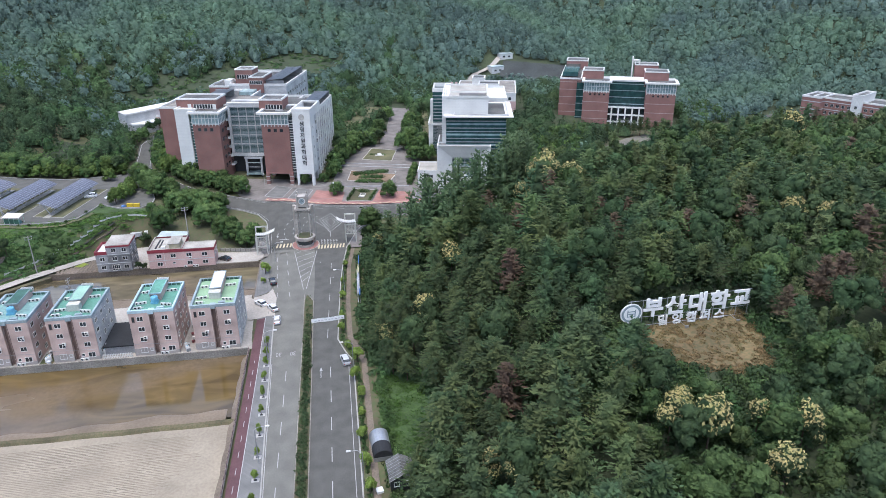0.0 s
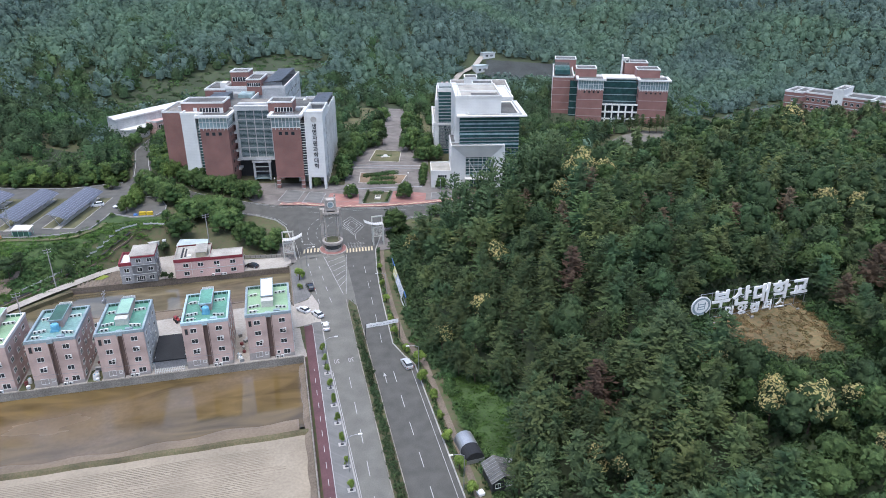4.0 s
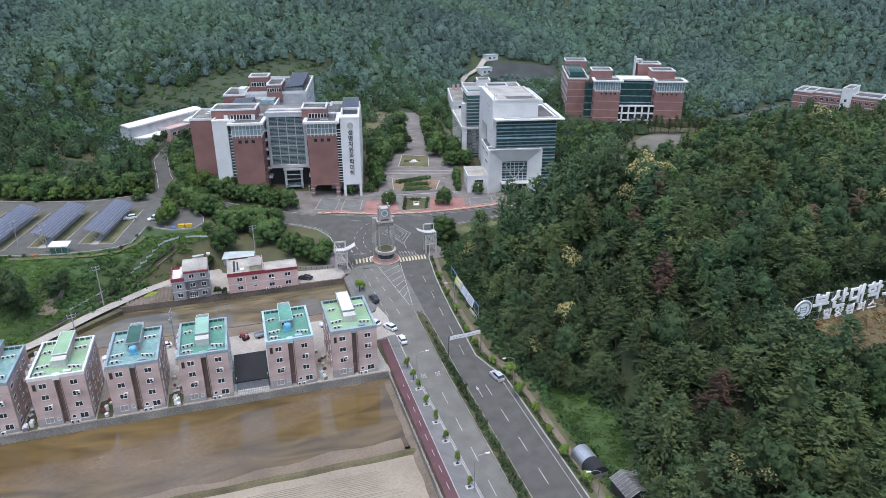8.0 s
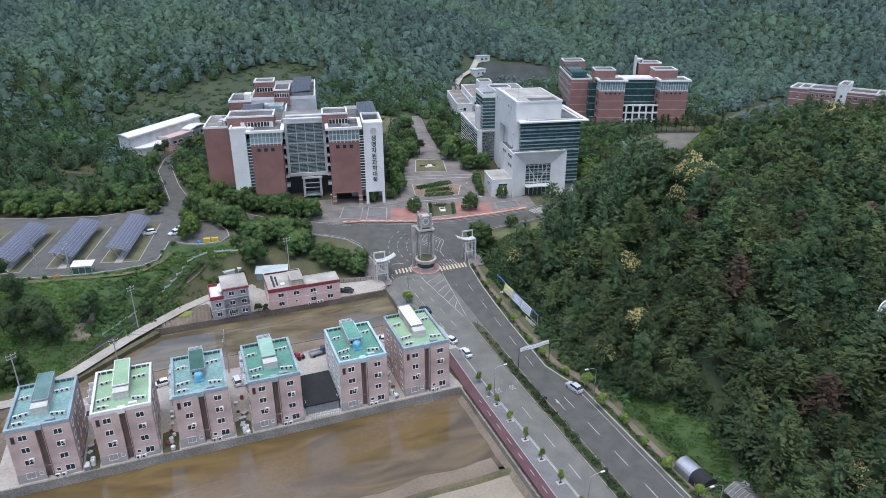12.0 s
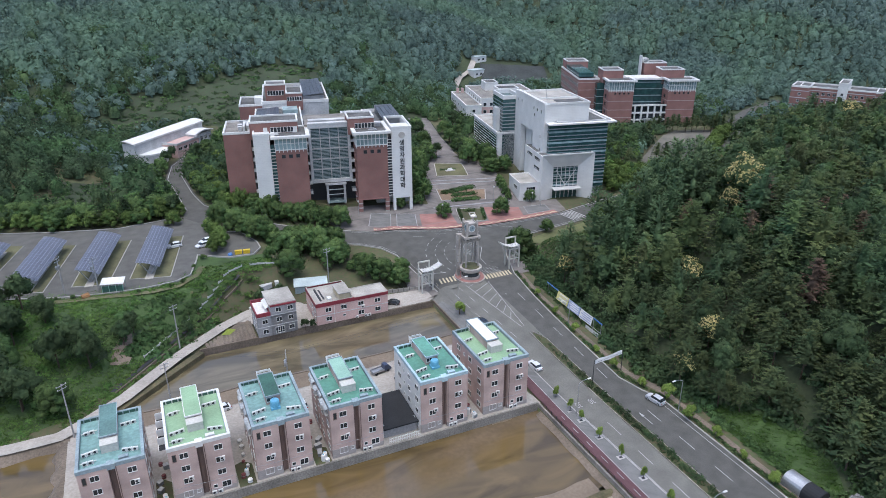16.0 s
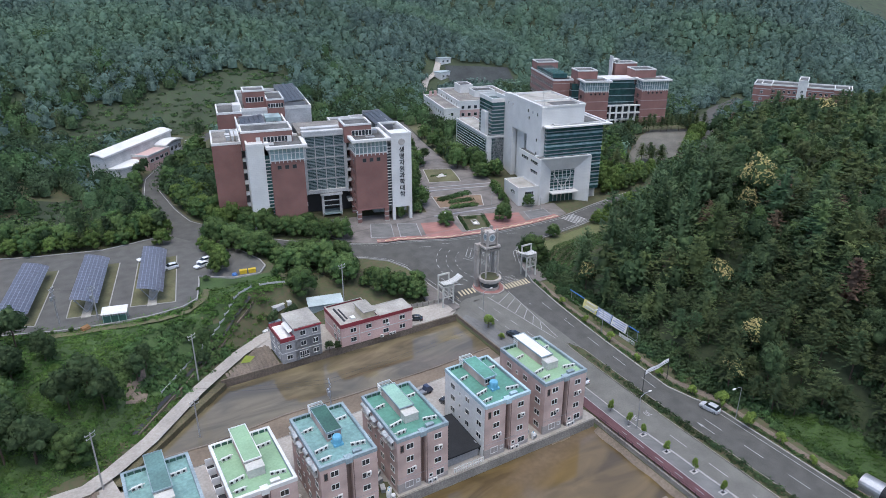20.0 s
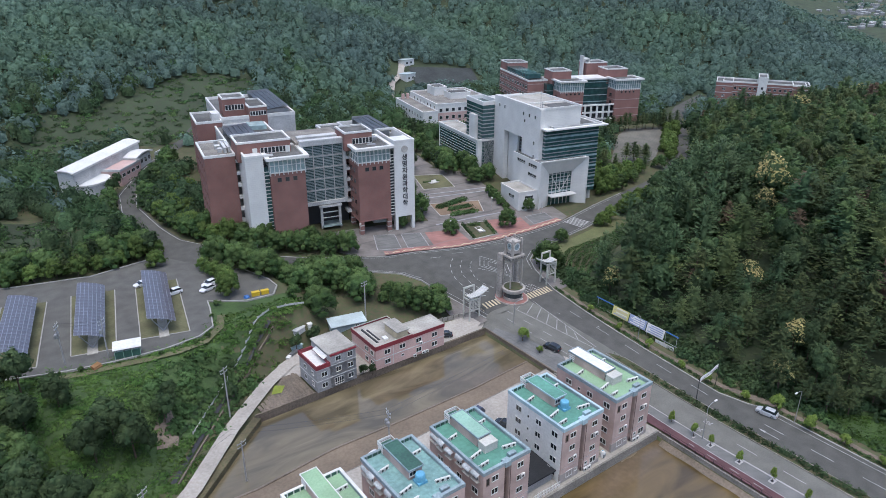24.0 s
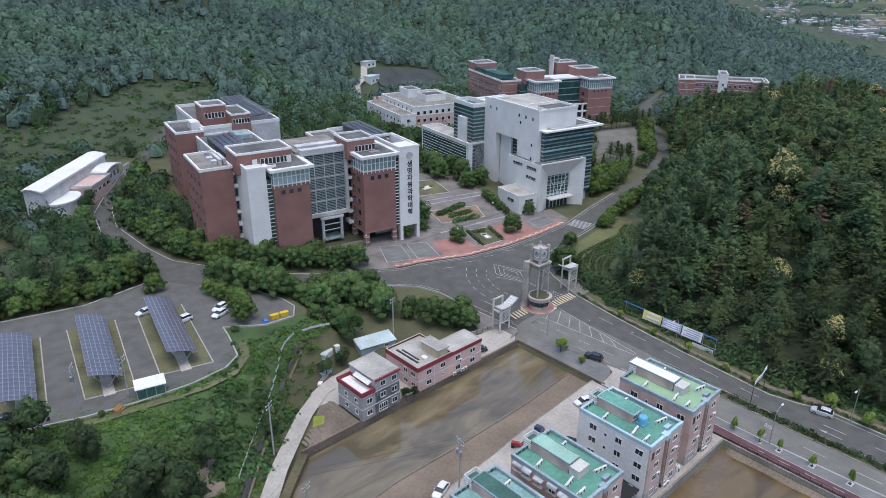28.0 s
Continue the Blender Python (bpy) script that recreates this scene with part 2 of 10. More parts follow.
M_STRAW = surf("straw_soil", (0.185, 0.128, 0.062), (0.092, 0.088, 0.038), 0.45, 0.97, 0, 0.4, 0.4)
M_GRASS = surf("grass", (0.066, 0.088, 0.032), (0.100, 0.082, 0.045), 0.33, 0.9, 0, 0.5, 0.4)
M_LAWN = surf("lawn", (0.062, 0.105, 0.03), (0.05, 0.08, 0.024), 0.5, 0.9, 0, 0.4, 0.3)
M_GRAVEL = surf("worn_grey_gravel", (0.160, 0.148, 0.122), (0.115, 0.112, 0.090), 0.5, 0.95, 0, 0.2, 0.3)
M_LUSH = surf("lush_grass", (0.056, 0.104, 0.022), (0.036, 0.070, 0.016), 0.6, 0.85, 0, 0.5, 0.3)
M_YGRASS = surf("pale_mown_grass", (0.135, 0.142, 0.056), (0.10, 0.112, 0.045), 0.7, 0.92, 0, 0.4, 0.3)
M_ASPHP = surf("car_park_asphalt", (0.116, 0.114, 0.102), (0.093, 0.092, 0.083), 1.4, 0.93, 0, 0.15, 0.25)
M_BANK = surf("bank_grass_blades", (0.058, 0.104, 0.026), (0.040, 0.072, 0.019), 0.9, 0.9, 0, 0.6, 0.4)
M_FLOOR = surf("wood_floor_scrub", (0.058, 0.078, 0.034), (0.038, 0.052, 0.024), 0.4, 0.95, 0, 0.3, 0.4)
M_MEADOW = surf("meadow_grass", (0.040, 0.066, 0.026), (0.044, 0.052, 0.028), 0.25, 0.9, 0, 0.4, 0.4)
M_GREEN = surf("green_roof_paint", (0.125, 0.315, 0.235), (0.095, 0.235, 0.175), 0.5, 0.6, 0, 0.05, 0.3)
M_LGREEN = surf("light_green_roof_paint", (0.29, 0.44, 0.27), (0.24, 0.38, 0.225), 0.8, 0.6, 0, 0.05, 0.25)
M_MINT = surf("mint_roof_paint", (0.31, 0.49, 0.385), (0.24, 0.40, 0.31), 0.8, 0.6, 0, 0.05, 0.25)
M_TURQ = surf("turquoise_roof_paint", (0.235, 0.40, 0.37), (0.155, 0.275, 0.26), 0.5, 0.6, 0, 0.05, 0.3)
M_DKGREEN = surf("dark_green_paint_and_shade", (0.05, 0.13, 0.095), (0.035, 0.09, 0.07), 0.8, 0.6, 0, 0.05, 0.4)
M_DULLT = surf("faded_teal_roof_paint", (0.13, 0.235, 0.215), (0.095, 0.175, 0.16), 0.8, 0.6, 0, 0.05, 0.4)
M_SKYB = surf("pale_blue_paint", (0.44, 0.58, 0.62), (0.35, 0.47, 0.51), 0.8, 0.6, 0, 0.05, 0.25)
M_BLUEG = surf("blue_grey_paint", (0.32, 0.40, 0.42), (0.23, 0.29, 0.31), 0.8, 0.6, 0, 0.05, 0.3)
M_CREAM = surf("cream_box_panel", (0.58, 0.57, 0.51), (0.48, 0.47, 0.42), 0.8, 0.55, 0, 0.05, 0.15)
M_TANKB = surf("blue_plastic", (0.16, 0.42, 0.58), (0.13, 0.35, 0.5), 1.0, 0.4, 0, 0, 0.15)
M_METAL = surf("galvanised_steel", (0.45, 0.46, 0.47), (0.36, 0.37, 0.38), 1.5, 0.45, 0.7, 0.03, 0.2)
M_DARK = surf("dark_metal_and_shade", (0.045, 0.047, 0.05), (0.03, 0.03, 0.033), 1.0, 0.6, 0.2, 0, 0.2)
M_LOUVRE = surf("grey_louvre", (0.30, 0.37, 0.38), (0.24, 0.30, 0.31), 1.0, 0.5, 0.3, 0, 0.15)
M_NETTED = surf("dark_netting", (0.055, 0.062, 0.058), (0.035, 0.04, 0.037), 0.4, 0.95, 0, 0.3, 0.35)
M_BLACK = surf("black_shade_net", (0.022, 0.024, 0.027), (0.014, 0.015, 0.017), 1.5, 0.9, 0, 0.2, 0.3)
M_GLASS = glassy("dark_glass", (0.035, 0.045, 0.052))
M_TEAL = glassy("teal_glass", (0.045, 0.115, 0.115), 0.12)
M_PALEG = glassy("pale_glass", (0.36, 0.48, 0.48), 0.2)
# lavender grey rather than navy: the sky's reflection is put into the base colour
M_SOLAR = glassy("solar_cell", (0.105, 0.108, 0.135), 0.3, 0.12)
M_SOLARF = surf("panel_frame", (0.42, 0.43, 0.47), (0.36, 0.37, 0.41), 1.0, 0.5, 0.4, 0, 0.1)
M_TRUNK = surf("bark", (0.12, 0.085, 0.06), (0.07, 0.05, 0.035), 2.5, 0.95, 0, 0.6, 0.3)
M_WOODP = surf("concrete_pole", (0.36, 0.355, 0.34), (0.29, 0.285, 0.27), 1.5, 0.9, 0, 0.1, 0.15)
M_L_BROAD = leafy("broad_leaves", (0.086, 0.134, 0.048), (0.048, 0.080, 0.030))
M_L_CAMPUS = leafy("campus_leaves", (0.090, 0.152, 0.050), (0.050, 0.088, 0.034))
M_L_LIME = leafy("young_leaves", (0.105, 0.172, 0.048), (0.066, 0.112, 0.032))
M_L_WEED = leafy("weed_leaves", (0.078, 0.138, 0.036), (0.052, 0.096, 0.026), 0.0, 0.2, 0.8, 0.35, 0.16, None)
M_L_BLADE = leafy("bright_grass_blades", (0.054, 0.100, 0.022), (0.036, 0.070, 0.016), 0.0, 0.15, 0.8, 0.3, 0.1, None)
M_L_STRAW = leafy("straw_grass", (0.20, 0.145, 0.07), (0.12, 0.10, 0.045))
M_L_STREET = leafy("street_tree_leaves", (0.165, 0.25, 0.06), (0.10, 0.17, 0.04))
M_L_OAK = leafy("oak_leaves", (0.0570, 0.0920, 0.0400), (0.0340, 0.0580, 0.0270))
M_L_PINE = leafy("pine_needles", (0.053, 0.086, 0.040), (0.036, 0.060, 0.031), 0.25, 0.08, 0.75, 0.17, 0.34, (2.6, 0.2), (0.07, (0.070, 0.094, 0.036)))
M_L_DEAD = leafy("withered_needles", (0.108, 0.078, 0.050), (0.084, 0.066, 0.046))
M_L_CREAM = leafy("chestnut_blossom", (0.42, 0.385, 0.165), (0.31, 0.29, 0.12), 0.15)
M_L_BAMBOO = leafy("bamboo_leaves", (0.115, 0.145, 0.065), (0.070, 0.095, 0.039))
M_L_BUSH = leafy("bush_leaves", (0.070, 0.120, 0.044), (0.040, 0.070, 0.026))
M_L_WOOD = leafy("campus_wood_leaves", (0.057, 0.092, 0.048), (0.031, 0.053, 0.029), 0.0, 0.25, 0.85, 0.16, 0.26, (1.6, 0.9), (0.03, (0.058, 0.100, 0.042)), 0.6)
# paler and bluer than the near woods: distance haze put into the leaf colour
M_L_FARHAZE = leafy("hazy_far_wood_leaves", (0.104, 0.152, 0.130), (0.064, 0.099, 0.088), 0.0, 0.10, 0.95, 0.13, 0.2, (0.9, 0.8), (0.013, (0.094, 0.148, 0.104)), 0.55)
M_L_TALL = leafy("poplar_leaves", (0.110, 0.166, 0.080), (0.072, 0.116, 0.056))


def paddy(name, mud, wet, scale, level, gloss=0.03, shine=0.95):
    """Mud and shallow standing water, one soft patchwork."""
    m = surf(name, mud, tuple(c * 0.8 for c in mud), 0.35, 0.9, 0, 0.1, 0.25)
    n, l = m.node_tree.nodes, m.node_tree.links
    bsdf = n["Principled BSDF"]
    tc = n.new("ShaderNodeTexCoord")
    mp = n.new("ShaderNodeMapping")
    mp.inputs["Scale"].default_value = (0.35, 1.0, 1.0)
    l.new(tc.outputs["Object"], mp.inputs["Vector"])
    nz = n.new("ShaderNodeTexNoise")
    nz.inputs["Scale"].default_value, nz.inputs["Detail"].default_value = scale, 5
    l.new(mp.outputs[0], nz.inputs["Vector"])
    mr = n.new("ShaderNodeMapRange")
    mr.inputs["From Min"].default_value, mr.inputs["From Max"].default_value = level - 0.09, level + 0.09
    mr.interpolation_type = "SMOOTHSTEP"
    l.new(nz.outputs["Fac"], mr.inputs["Value"])
    mix = n.new("ShaderNodeMix")
    mix.data_type = "RGBA"
    hsv = [x for x in n if x.bl_idname == "ShaderNodeHueSaturation"][0]
    l.new(mr.outputs["Result"], mix.inputs["Factor"])
    l.new(hsv.outputs["Color"], mix.inputs["A"])
    streak = n.new("ShaderNodeTexNoise")
    streak.inputs["Scale"].default_value, streak.inputs["Detail"].default_value, streak.inputs["Distortion"].default_value = 0.16, 7, 1.2
    l.new(mp.outputs[0], streak.inputs["Vector"])
    # wet colour runs from darker to lighter along the stretched noise
    wet_streaks = n.new("ShaderNodeValToRGB")
    wet_streaks.color_ramp.elements[0].position, wet_streaks.color_ramp.elements[1].position = 0.36, 0.66
    wet_streaks.color_ramp.elements[0].color, wet_streaks.color_ramp.elements[1].color = (*(c * 0.72 for c in wet), 1), (*(c * 1.55 for c in wet), 1)
    l.new(streak.outputs["Fac"], wet_streaks.inputs["Fac"])
    l.new(wet_streaks.outputs["Color"], mix.inputs["B"])
    l.new(mix.outputs["Result"], bsdf.inputs["Base Color"])
    r = n.new("ShaderNodeMapRange")
    r.inputs["To Min"].default_value, r.inputs["To Max"].default_value = 0.28, gloss
    l.new(mr.outputs["Result"], r.inputs["Value"])
    l.new(r.outputs["Result"], bsdf.inputs["Roughness"])
    bsdf.inputs["Specular IOR Level"].default_value = shine
    for k in [x for x in n if x.bl_idname == "ShaderNodeBump"]:
        k.inputs["Strength"].default_value = 0.02
    return m


M_PADDY = paddy("flooded_paddy", (0.165, 0.122, 0.074), (0.098, 0.068, 0.026), 0.05, 0.42, 0.05, 0.85)
M_PADDY2 = paddy("shallow_paddy", (0.17, 0.13, 0.085), (0.122, 0.101, 0.060), 0.03, 0.34)
M_MUD = surf("drying_mud", (0.190, 0.150, 0.106), (0.150, 0.115, 0.080), 0.6, 0.75, 0, 0.3, 0.25)
M_PALEROOF = surf("pale_sheet_roof", (0.46, 0.53, 0.52), (0.38, 0.45, 0.45), 0.8, 0.6, 0, 0.05, 0.25)
M_PLOUGH = surf("pale_dry_paddy", (0.315, 0.272, 0.205), (0.265, 0.226, 0.168), 0.6, 0.9, 0, 0.3, 0.2)


# ---- small builders ----
class Geo:
    """Collects boxes, prisms and faces of one mesh."""

    def __init__(self):
        self.v, self.f = [], []

    def face(self, pts):
        k = len(self.v)
        self.v += [tuple(p) for p in pts]
        self.f.append(tuple(range(k, k + len(pts))))
        return self

    def prism(self, poly, z0, z1):
        k, n = len(self.v), len(poly)
        self.v += [(x, y, z0) for x, y in poly] + [(x, y, z1) for x, y in poly]
        self.f += [tuple(k + i for i in reversed(range(n))), tuple(k + n + i for i in range(n))]
        self.f += [(k + i, k + (i + 1) % n, k + n + (i + 1) % n, k + n + i) for i in range(n)]
        return self

    def box(self, x0, x1, y0, y1, z0, z1):
        return self.prism([(x0, y0), (x1, y0), (x1, y1), (x0, y1)], z0, z1)

    def ring(self, x0, x1, y0, y1, w, z0, z1):
        """A closed rim of width w inside the rectangle."""
        self.box(x0, x1, y0, y0 + w, z0, z1), self.box(x0, x1, y1 - w, y1, z0, z1)
        return self.box(x0, x0 + w, y0 + w, y1 - w, z0, z1).box(x1 - w, x1, y0 + w, y1 - w, z0, z1)

    def tube(self, p, q, r0, r1=None, sides=8):
        p, q = Vector(p), Vector(q)
        r1 = r0 if r1 is None else r1
        d = (q - p).normalized()
        a = d.orthogonal().normalized()
        b = d.cross(a)
        k = len(self.v)
        for c, r in ((p, r0), (q, r1)):
            self.v += [tuple(c + (a * math.cos(t) + b * math.sin(t)) * r) for t in (2 * math.pi * i / sides for i in range(sides))]
        self.f += [(k + i, k + (i + 1) % sides, k + sides + (i + 1) % sides, k + sides + i) for i in range(sides)]
        self.f += [tuple(k + i for i in reversed(range(sides))), tuple(k + sides + i for i in range(sides))]
        return self

    def lathe(self, prof, sides=16, cx=0, cy=0):
        k = len(self.v)
        for r, z in prof:
            self.v += [(cx + r * math.cos(2 * math.pi * i / sides), cy + r * math.sin(2 * math.pi * i / sides), z) for i in range(sides)]
        for j in range(len(prof) - 1):
            self.f += [(k + j * sides + i, k + j * sides + (i + 1) % sides, k + (j + 1) * sides + (i + 1) % sides, k + (j + 1) * sides + i) for i in range(sides)]
        self.f += [tuple(k + i for i in reversed(range(sides))), tuple(k + (len(prof) - 1) * sides + i for i in range(sides))]
        return self

    def mesh(self, name, material):
        me = bpy.data.meshes.new(name)
        me.from_pydata(self.v, [], self.f)
        me.materials.append(material)
        return me


def part(name, geo, material, parent=None, label="", m=None):
    """Links a Geo or a ready mesh as one object under its thing."""
    ob = new(name, geo if material is None else geo.mesh(name, material))
    if parent is not None:
        ob.parent = parent
    if m is not None:
        ob.matrix_basis = m
    if label:
        ob["label"] = label
    return ob


def thing(name, label, category, m=None, group="", kind=""):
    ob = tagged(new(name), label, category, group, kind)
    if m is not None:
        ob.matrix_basis = m
    return ob


def structure(name, geo, material, label, category):
    return tagged(new(name, geo.mesh(name, material)), label, category, "", "structure")


WINDOWS = {}


def window(parent, w, h, m, style="slide", frame_m=None, glass_m=None, name="window"):
    """A framed window on a wall that faces -y of its pose; origin at the sill's middle."""
    frame_m, glass_m = frame_m or M_WHITEP, glass_m or M_GLASS
    key = (w, h, style, frame_m.name, glass_m.name)
    if key not in WINDOWS:
        g, t = Geo(), 0.09
        g.box(-w / 2 - t, w / 2 + t, -0.10, 0.0, -t - 0.04, 0.0).box(-w / 2 - t, w / 2 + t, -0.08, 0.0, h, h + t)
        g.box(-w / 2 - t, -w / 2, -0.08, 0.0, 0.0, h).box(w / 2, w / 2 + t, -0.08, 0.0, 0.0, h)
        cuts = {"slide": 1, "plain": 0, "grid": 3}[style]
        for i in range(cuts):
            x = -w / 2 + w * (i + 1) / (cuts + 1)
            g.box(x - 0.04, x + 0.04, -0.06, 0.0, 0.0, h)
        if style == "grid":
            g.box(-w / 2, w / 2, -0.06, 0.0, h * 0.3 - 0.04, h * 0.3 + 0.04)
        p = Geo().box(-w / 2, w / 2, -0.025, 0.0, 0.0, h)
        WINDOWS[key] = (g.mesh("window", frame_m), p.mesh("pane", glass_m))
    a, b = WINDOWS[key]
    ob = part(name, a, None, parent, "", m)
    part("pane", b, None, ob)
    return ob


# ---- ground heights ----
def ss(a, b, x):
    t = np.clip((np.asarray(x, float) - a) / (b - a), 0, 1)
    return t * t * (3 - 2 * t)


def ripple(x, y, s, k=0.0):
    return np.sin(x / s + 1.3 + k) * np.cos(y / s * 0.83 + 0.4 * k) + 0.5 * np.sin(x / s * 2.1 + y / s * 1.7 + k)


def lane_y(x):
    return np.interp(x, [-165, -145, -131, -122, -117.5, -109, -97, -84.5, -76, -66], [189, 188.3, 187.2, 187.6, 190.2, 196.6, 209, 220, 226, 228])


def ground_z(x, y):
    x, y = np.asarray(x, float), np.asarray(y, float)
    z = np.interp(y, [-300, 150, 176, 200, 215, 235, 258, 269, 296, 350, 420], [0, 0, 0.8, 1.8, 2.4, 3.8, 5.4, 6.4, 10.0, 13.0, 17.0])
    # the low land west of the road stays level as far as the houses
    west_low = ss(-21.5, -27.0, x)
    z = z * (1 - west_low) + west_low * np.interp(y, [180, 219, 227, 258, 269, 296, 350, 420], [0, 0.2, 0.9, 5.0, 6.4, 10.0, 13.0, 17.0])
    z = z * (1 - ss(-58, -66, x) * (1 - ss(lane_y(x) + 2.5, lane_y(x) + 9, y)))
    # the car park's terrace and the bank below it
    lot = ss(lane_y(x) + 5, 236.5, y) * ss(-59.5, -68, x) * (1 - ss(292, 335, y))
    z = z * (1 - lot) + 9.0 * lot
    near_house = ss(221, 230, y) * (1 - ss(230, 250, y)) * ss(-66, -56, x) * ss(-30, -36, x)
    z = z + 1.5 * near_house
    # the wooded mound on the other side of the road
    edge = 234 + np.clip((x - 45) * 0.36, 0, 62)
    mound = ss(5, 62, x) * ss(0, -42, y - edge) * (0.40 + 0.60 * ss(40, 190, y)) * (1 - 0.25 * ss(120, 240, x))
    field = ss(4, 7, x) * (1 - ss(17, 27, x)) * ss(104, 112, y) * (1 - ss(136, 150, y))
    z = z * (1 - ss(10, 60, x) * ss(0, -42, y - edge)) + 25.0 * mound * (1 - 0.85 * field)
    clear = np.exp(-(((x - 76) / 22) ** 2 + ((y - 115) / 14) ** 2))
    z = z + clear * (16.5 - z) * 0.8
    # the hills round the campus
    north = np.clip(y - (412 + 22 * np.sin(x / 95.0)), 0, None)
    west = np.clip(-(x + 116), 0, None) * ss(292, 350, y)
    head = np.degrees(np.arctan2(x + 145, y - 112))
    open_side = ss(65.0, 52, head)
    hill = 0.36 * north * open_side + 0.40 * west
    hill = 190 * (1 - np.exp(-hill / 190))
    ravine = np.exp(-((np.sin(x / 58.0 + 0.9 * np.sin(y / 105.0) + 0.5)) / 0.34) ** 2)
    hill = hill * (1 + 0.16 * ripple(x, y, 75.0) - 0.20 * ravine * ss(8, 40, hill)) + 0.06 * hill * ripple(x, y, 24.0, 2.0)
    east = ss(200, 260, x) * ss(200, 280, y) * 8
    z = z + hill + east * open_side - 14 * ss(330, 700, x) * (1 - open_side)
    # the spur that falls towards the open valley
    away = np.hypot(x + 142, y - 106)
    crest = np.interp(head, [44, 50, 58, 63.1, 65.4, 66.5, 68.1, 70, 71.2, 73.4, 78, 84], [0, 62, 66, 55.6, 44.6, 38.5, 32, 24, 18, 12, 2, -30])
    spur = crest * ss(430, 640, away) * (1 - ss(670, 900, away)) * (1 + 0.05 * ripple(x, y, 30.0)) - 14 * (1 - ss(430, 520, away)) - 60 * ss(700, 900, away)
    return np.where((head > 44) & (head < 90), np.maximum(z, spur), z)


# ---- ground, fields and roads ----
from mathutils.geometry import delaunay_2d_cdt

P1_X, P1_Y = -25.6, 156.4       # corner of the lower paddies
P2 = [(-27.2, 211.0), (-27.2, 187.8), (-49, 186.7), (-70, 184.7), (-116.3, 184.2), (-116.6, 186.2), (-111, 192.8), (-97.0, 205.5), (-91.0, 210.6)]


def inside(poly, x, y):
    """Which of the points lie inside the polygon."""
    c = np.zeros(np.shape(x), bool)
    for (x0, y0), (x1, y1) in zip(poly, poly[1:] + poly[:1]):
        if y0 != y1:
            c ^= ((y0 > y) != (y1 > y)) & (x < (x1 - x0) * (y - y0) / (y1 - y0) + x0)
    return c


def grid_lines(lo, hi, step, extra):
    return np.unique(np.round(np.concatenate([np.arange(lo, hi + 0.1, step), extra]), 2))


gx = grid_lines(-330, 480, 4.0, [-25.7, -25.5, -27.3, -27.1, 5.0, -121.6, -121.2, -4000, -2500, -1500, -900, -600, -450, 560, 680, 850, 1100, 1500, 2200, 3000, 4200])
gy = grid_lines(-60, 640, 4.0, [156.3, 156.5, 196.4, 196.6, 211.1, -4000, -2000, -900, -300, -150, 700, 780, 900, 1100, 1500, 2200, 3000, 4200])
GX, GY = np.meshgrid(gx, gy)
GZ = ground_z(GX, GY) - 0.25
GZ[(GX < P1_X) & (GY < P1_Y)] = -2.6
GZ[(GX > -121.4) & (GX < -27.2) & (GY > P1_Y) & (GY < 184)] = -1.0
GZ[(GX < -121.4) & (GY > P1_Y) & (GY < 184)] = -2.4
GZ[(GX < -27.2) & (GY >= 184) & (GY < 211.2) & (GY < lane_y(GX) - 2.0)] = -2.4
GZ[(GX > -31) & (GX < -14) & (GY > 184) & (GY < 217)] -= 0.5
far_out = np.hypot(GX - 50, GY - 250) > 1300
GZ[far_out] = np.minimum(GZ[far_out], 120)
nx, ny = len(gx), len(gy)
gm = bpy.data.meshes.new("ground")
idx = np.arange(nx * ny).reshape(ny, nx)
quads = np.stack([idx[:-1, :-1], idx[:-1, 1:], idx[1:, 1:], idx[1:, :-1]], -1).reshape(-1, 4)
gm.from_pydata(np.stack([GX.ravel(), GY.ravel(), GZ.ravel()], 1).tolist(), [], quads.tolist())
gm.shade_smooth()
gm.materials.append(M_FLOOR), gm.materials.append(M_GRASS)
cx, cy = GX[quads // nx, quads % nx].mean(1), GY[quads // nx, quads % nx].mean(1)
grassy = (cx < 6) & (cy < 400) | (cy > 250) & (cy < 330) & (cx < 200) | (cy > 217) & (cx < 62) & (cy < 260)
for p, g in zip(gm.polygons, grassy):
    p.material_index = int(g)
tagged(new("ground", gm), "grassy and wooded ground of the valley and hills", "ground", "", "structure")


def sheet(name, poly, material, label, category, dz=0.0, step=4.0, z=None, parent=None):
    """A thin paved or planted surface laid over the ground inside a polygon."""
    pts, edges = [Vector(p) for p in densify(poly, step)], []
    n = len(pts)
    edges = [(i, (i + 1) % n) for i in range(n)]
    xs, ys = [p[0] for p in poly], [p[1] for p in poly]
    if z is None:
        ax, ay = np.meshgrid(np.arange(min(xs) + step / 2, max(xs), step), np.arange(min(ys) + step / 2, max(ys), step))
        ok = inside(list(poly), ax, ay)
        pts += [Vector(p) for p in zip(ax[ok].tolist(), ay[ok].tolist())]
    v, _, f, *_ = delaunay_2d_cdt(pts, edges, [], 1, 1e-4)
    vx, vy = np.array([p.x for p in v]), np.array([p.y for p in v])
    vz = (ground_z(vx, vy) if z is None else np.full(len(v), z)) + dz
    g = Geo()
    g.v, g.f = list(zip(vx.tolist(), vy.tolist(), vz.tolist())), [tuple(t) for t in f]
    if parent is not None:
        return part(name, g, material, parent, label)
    return structure(name, g, material, label, category)


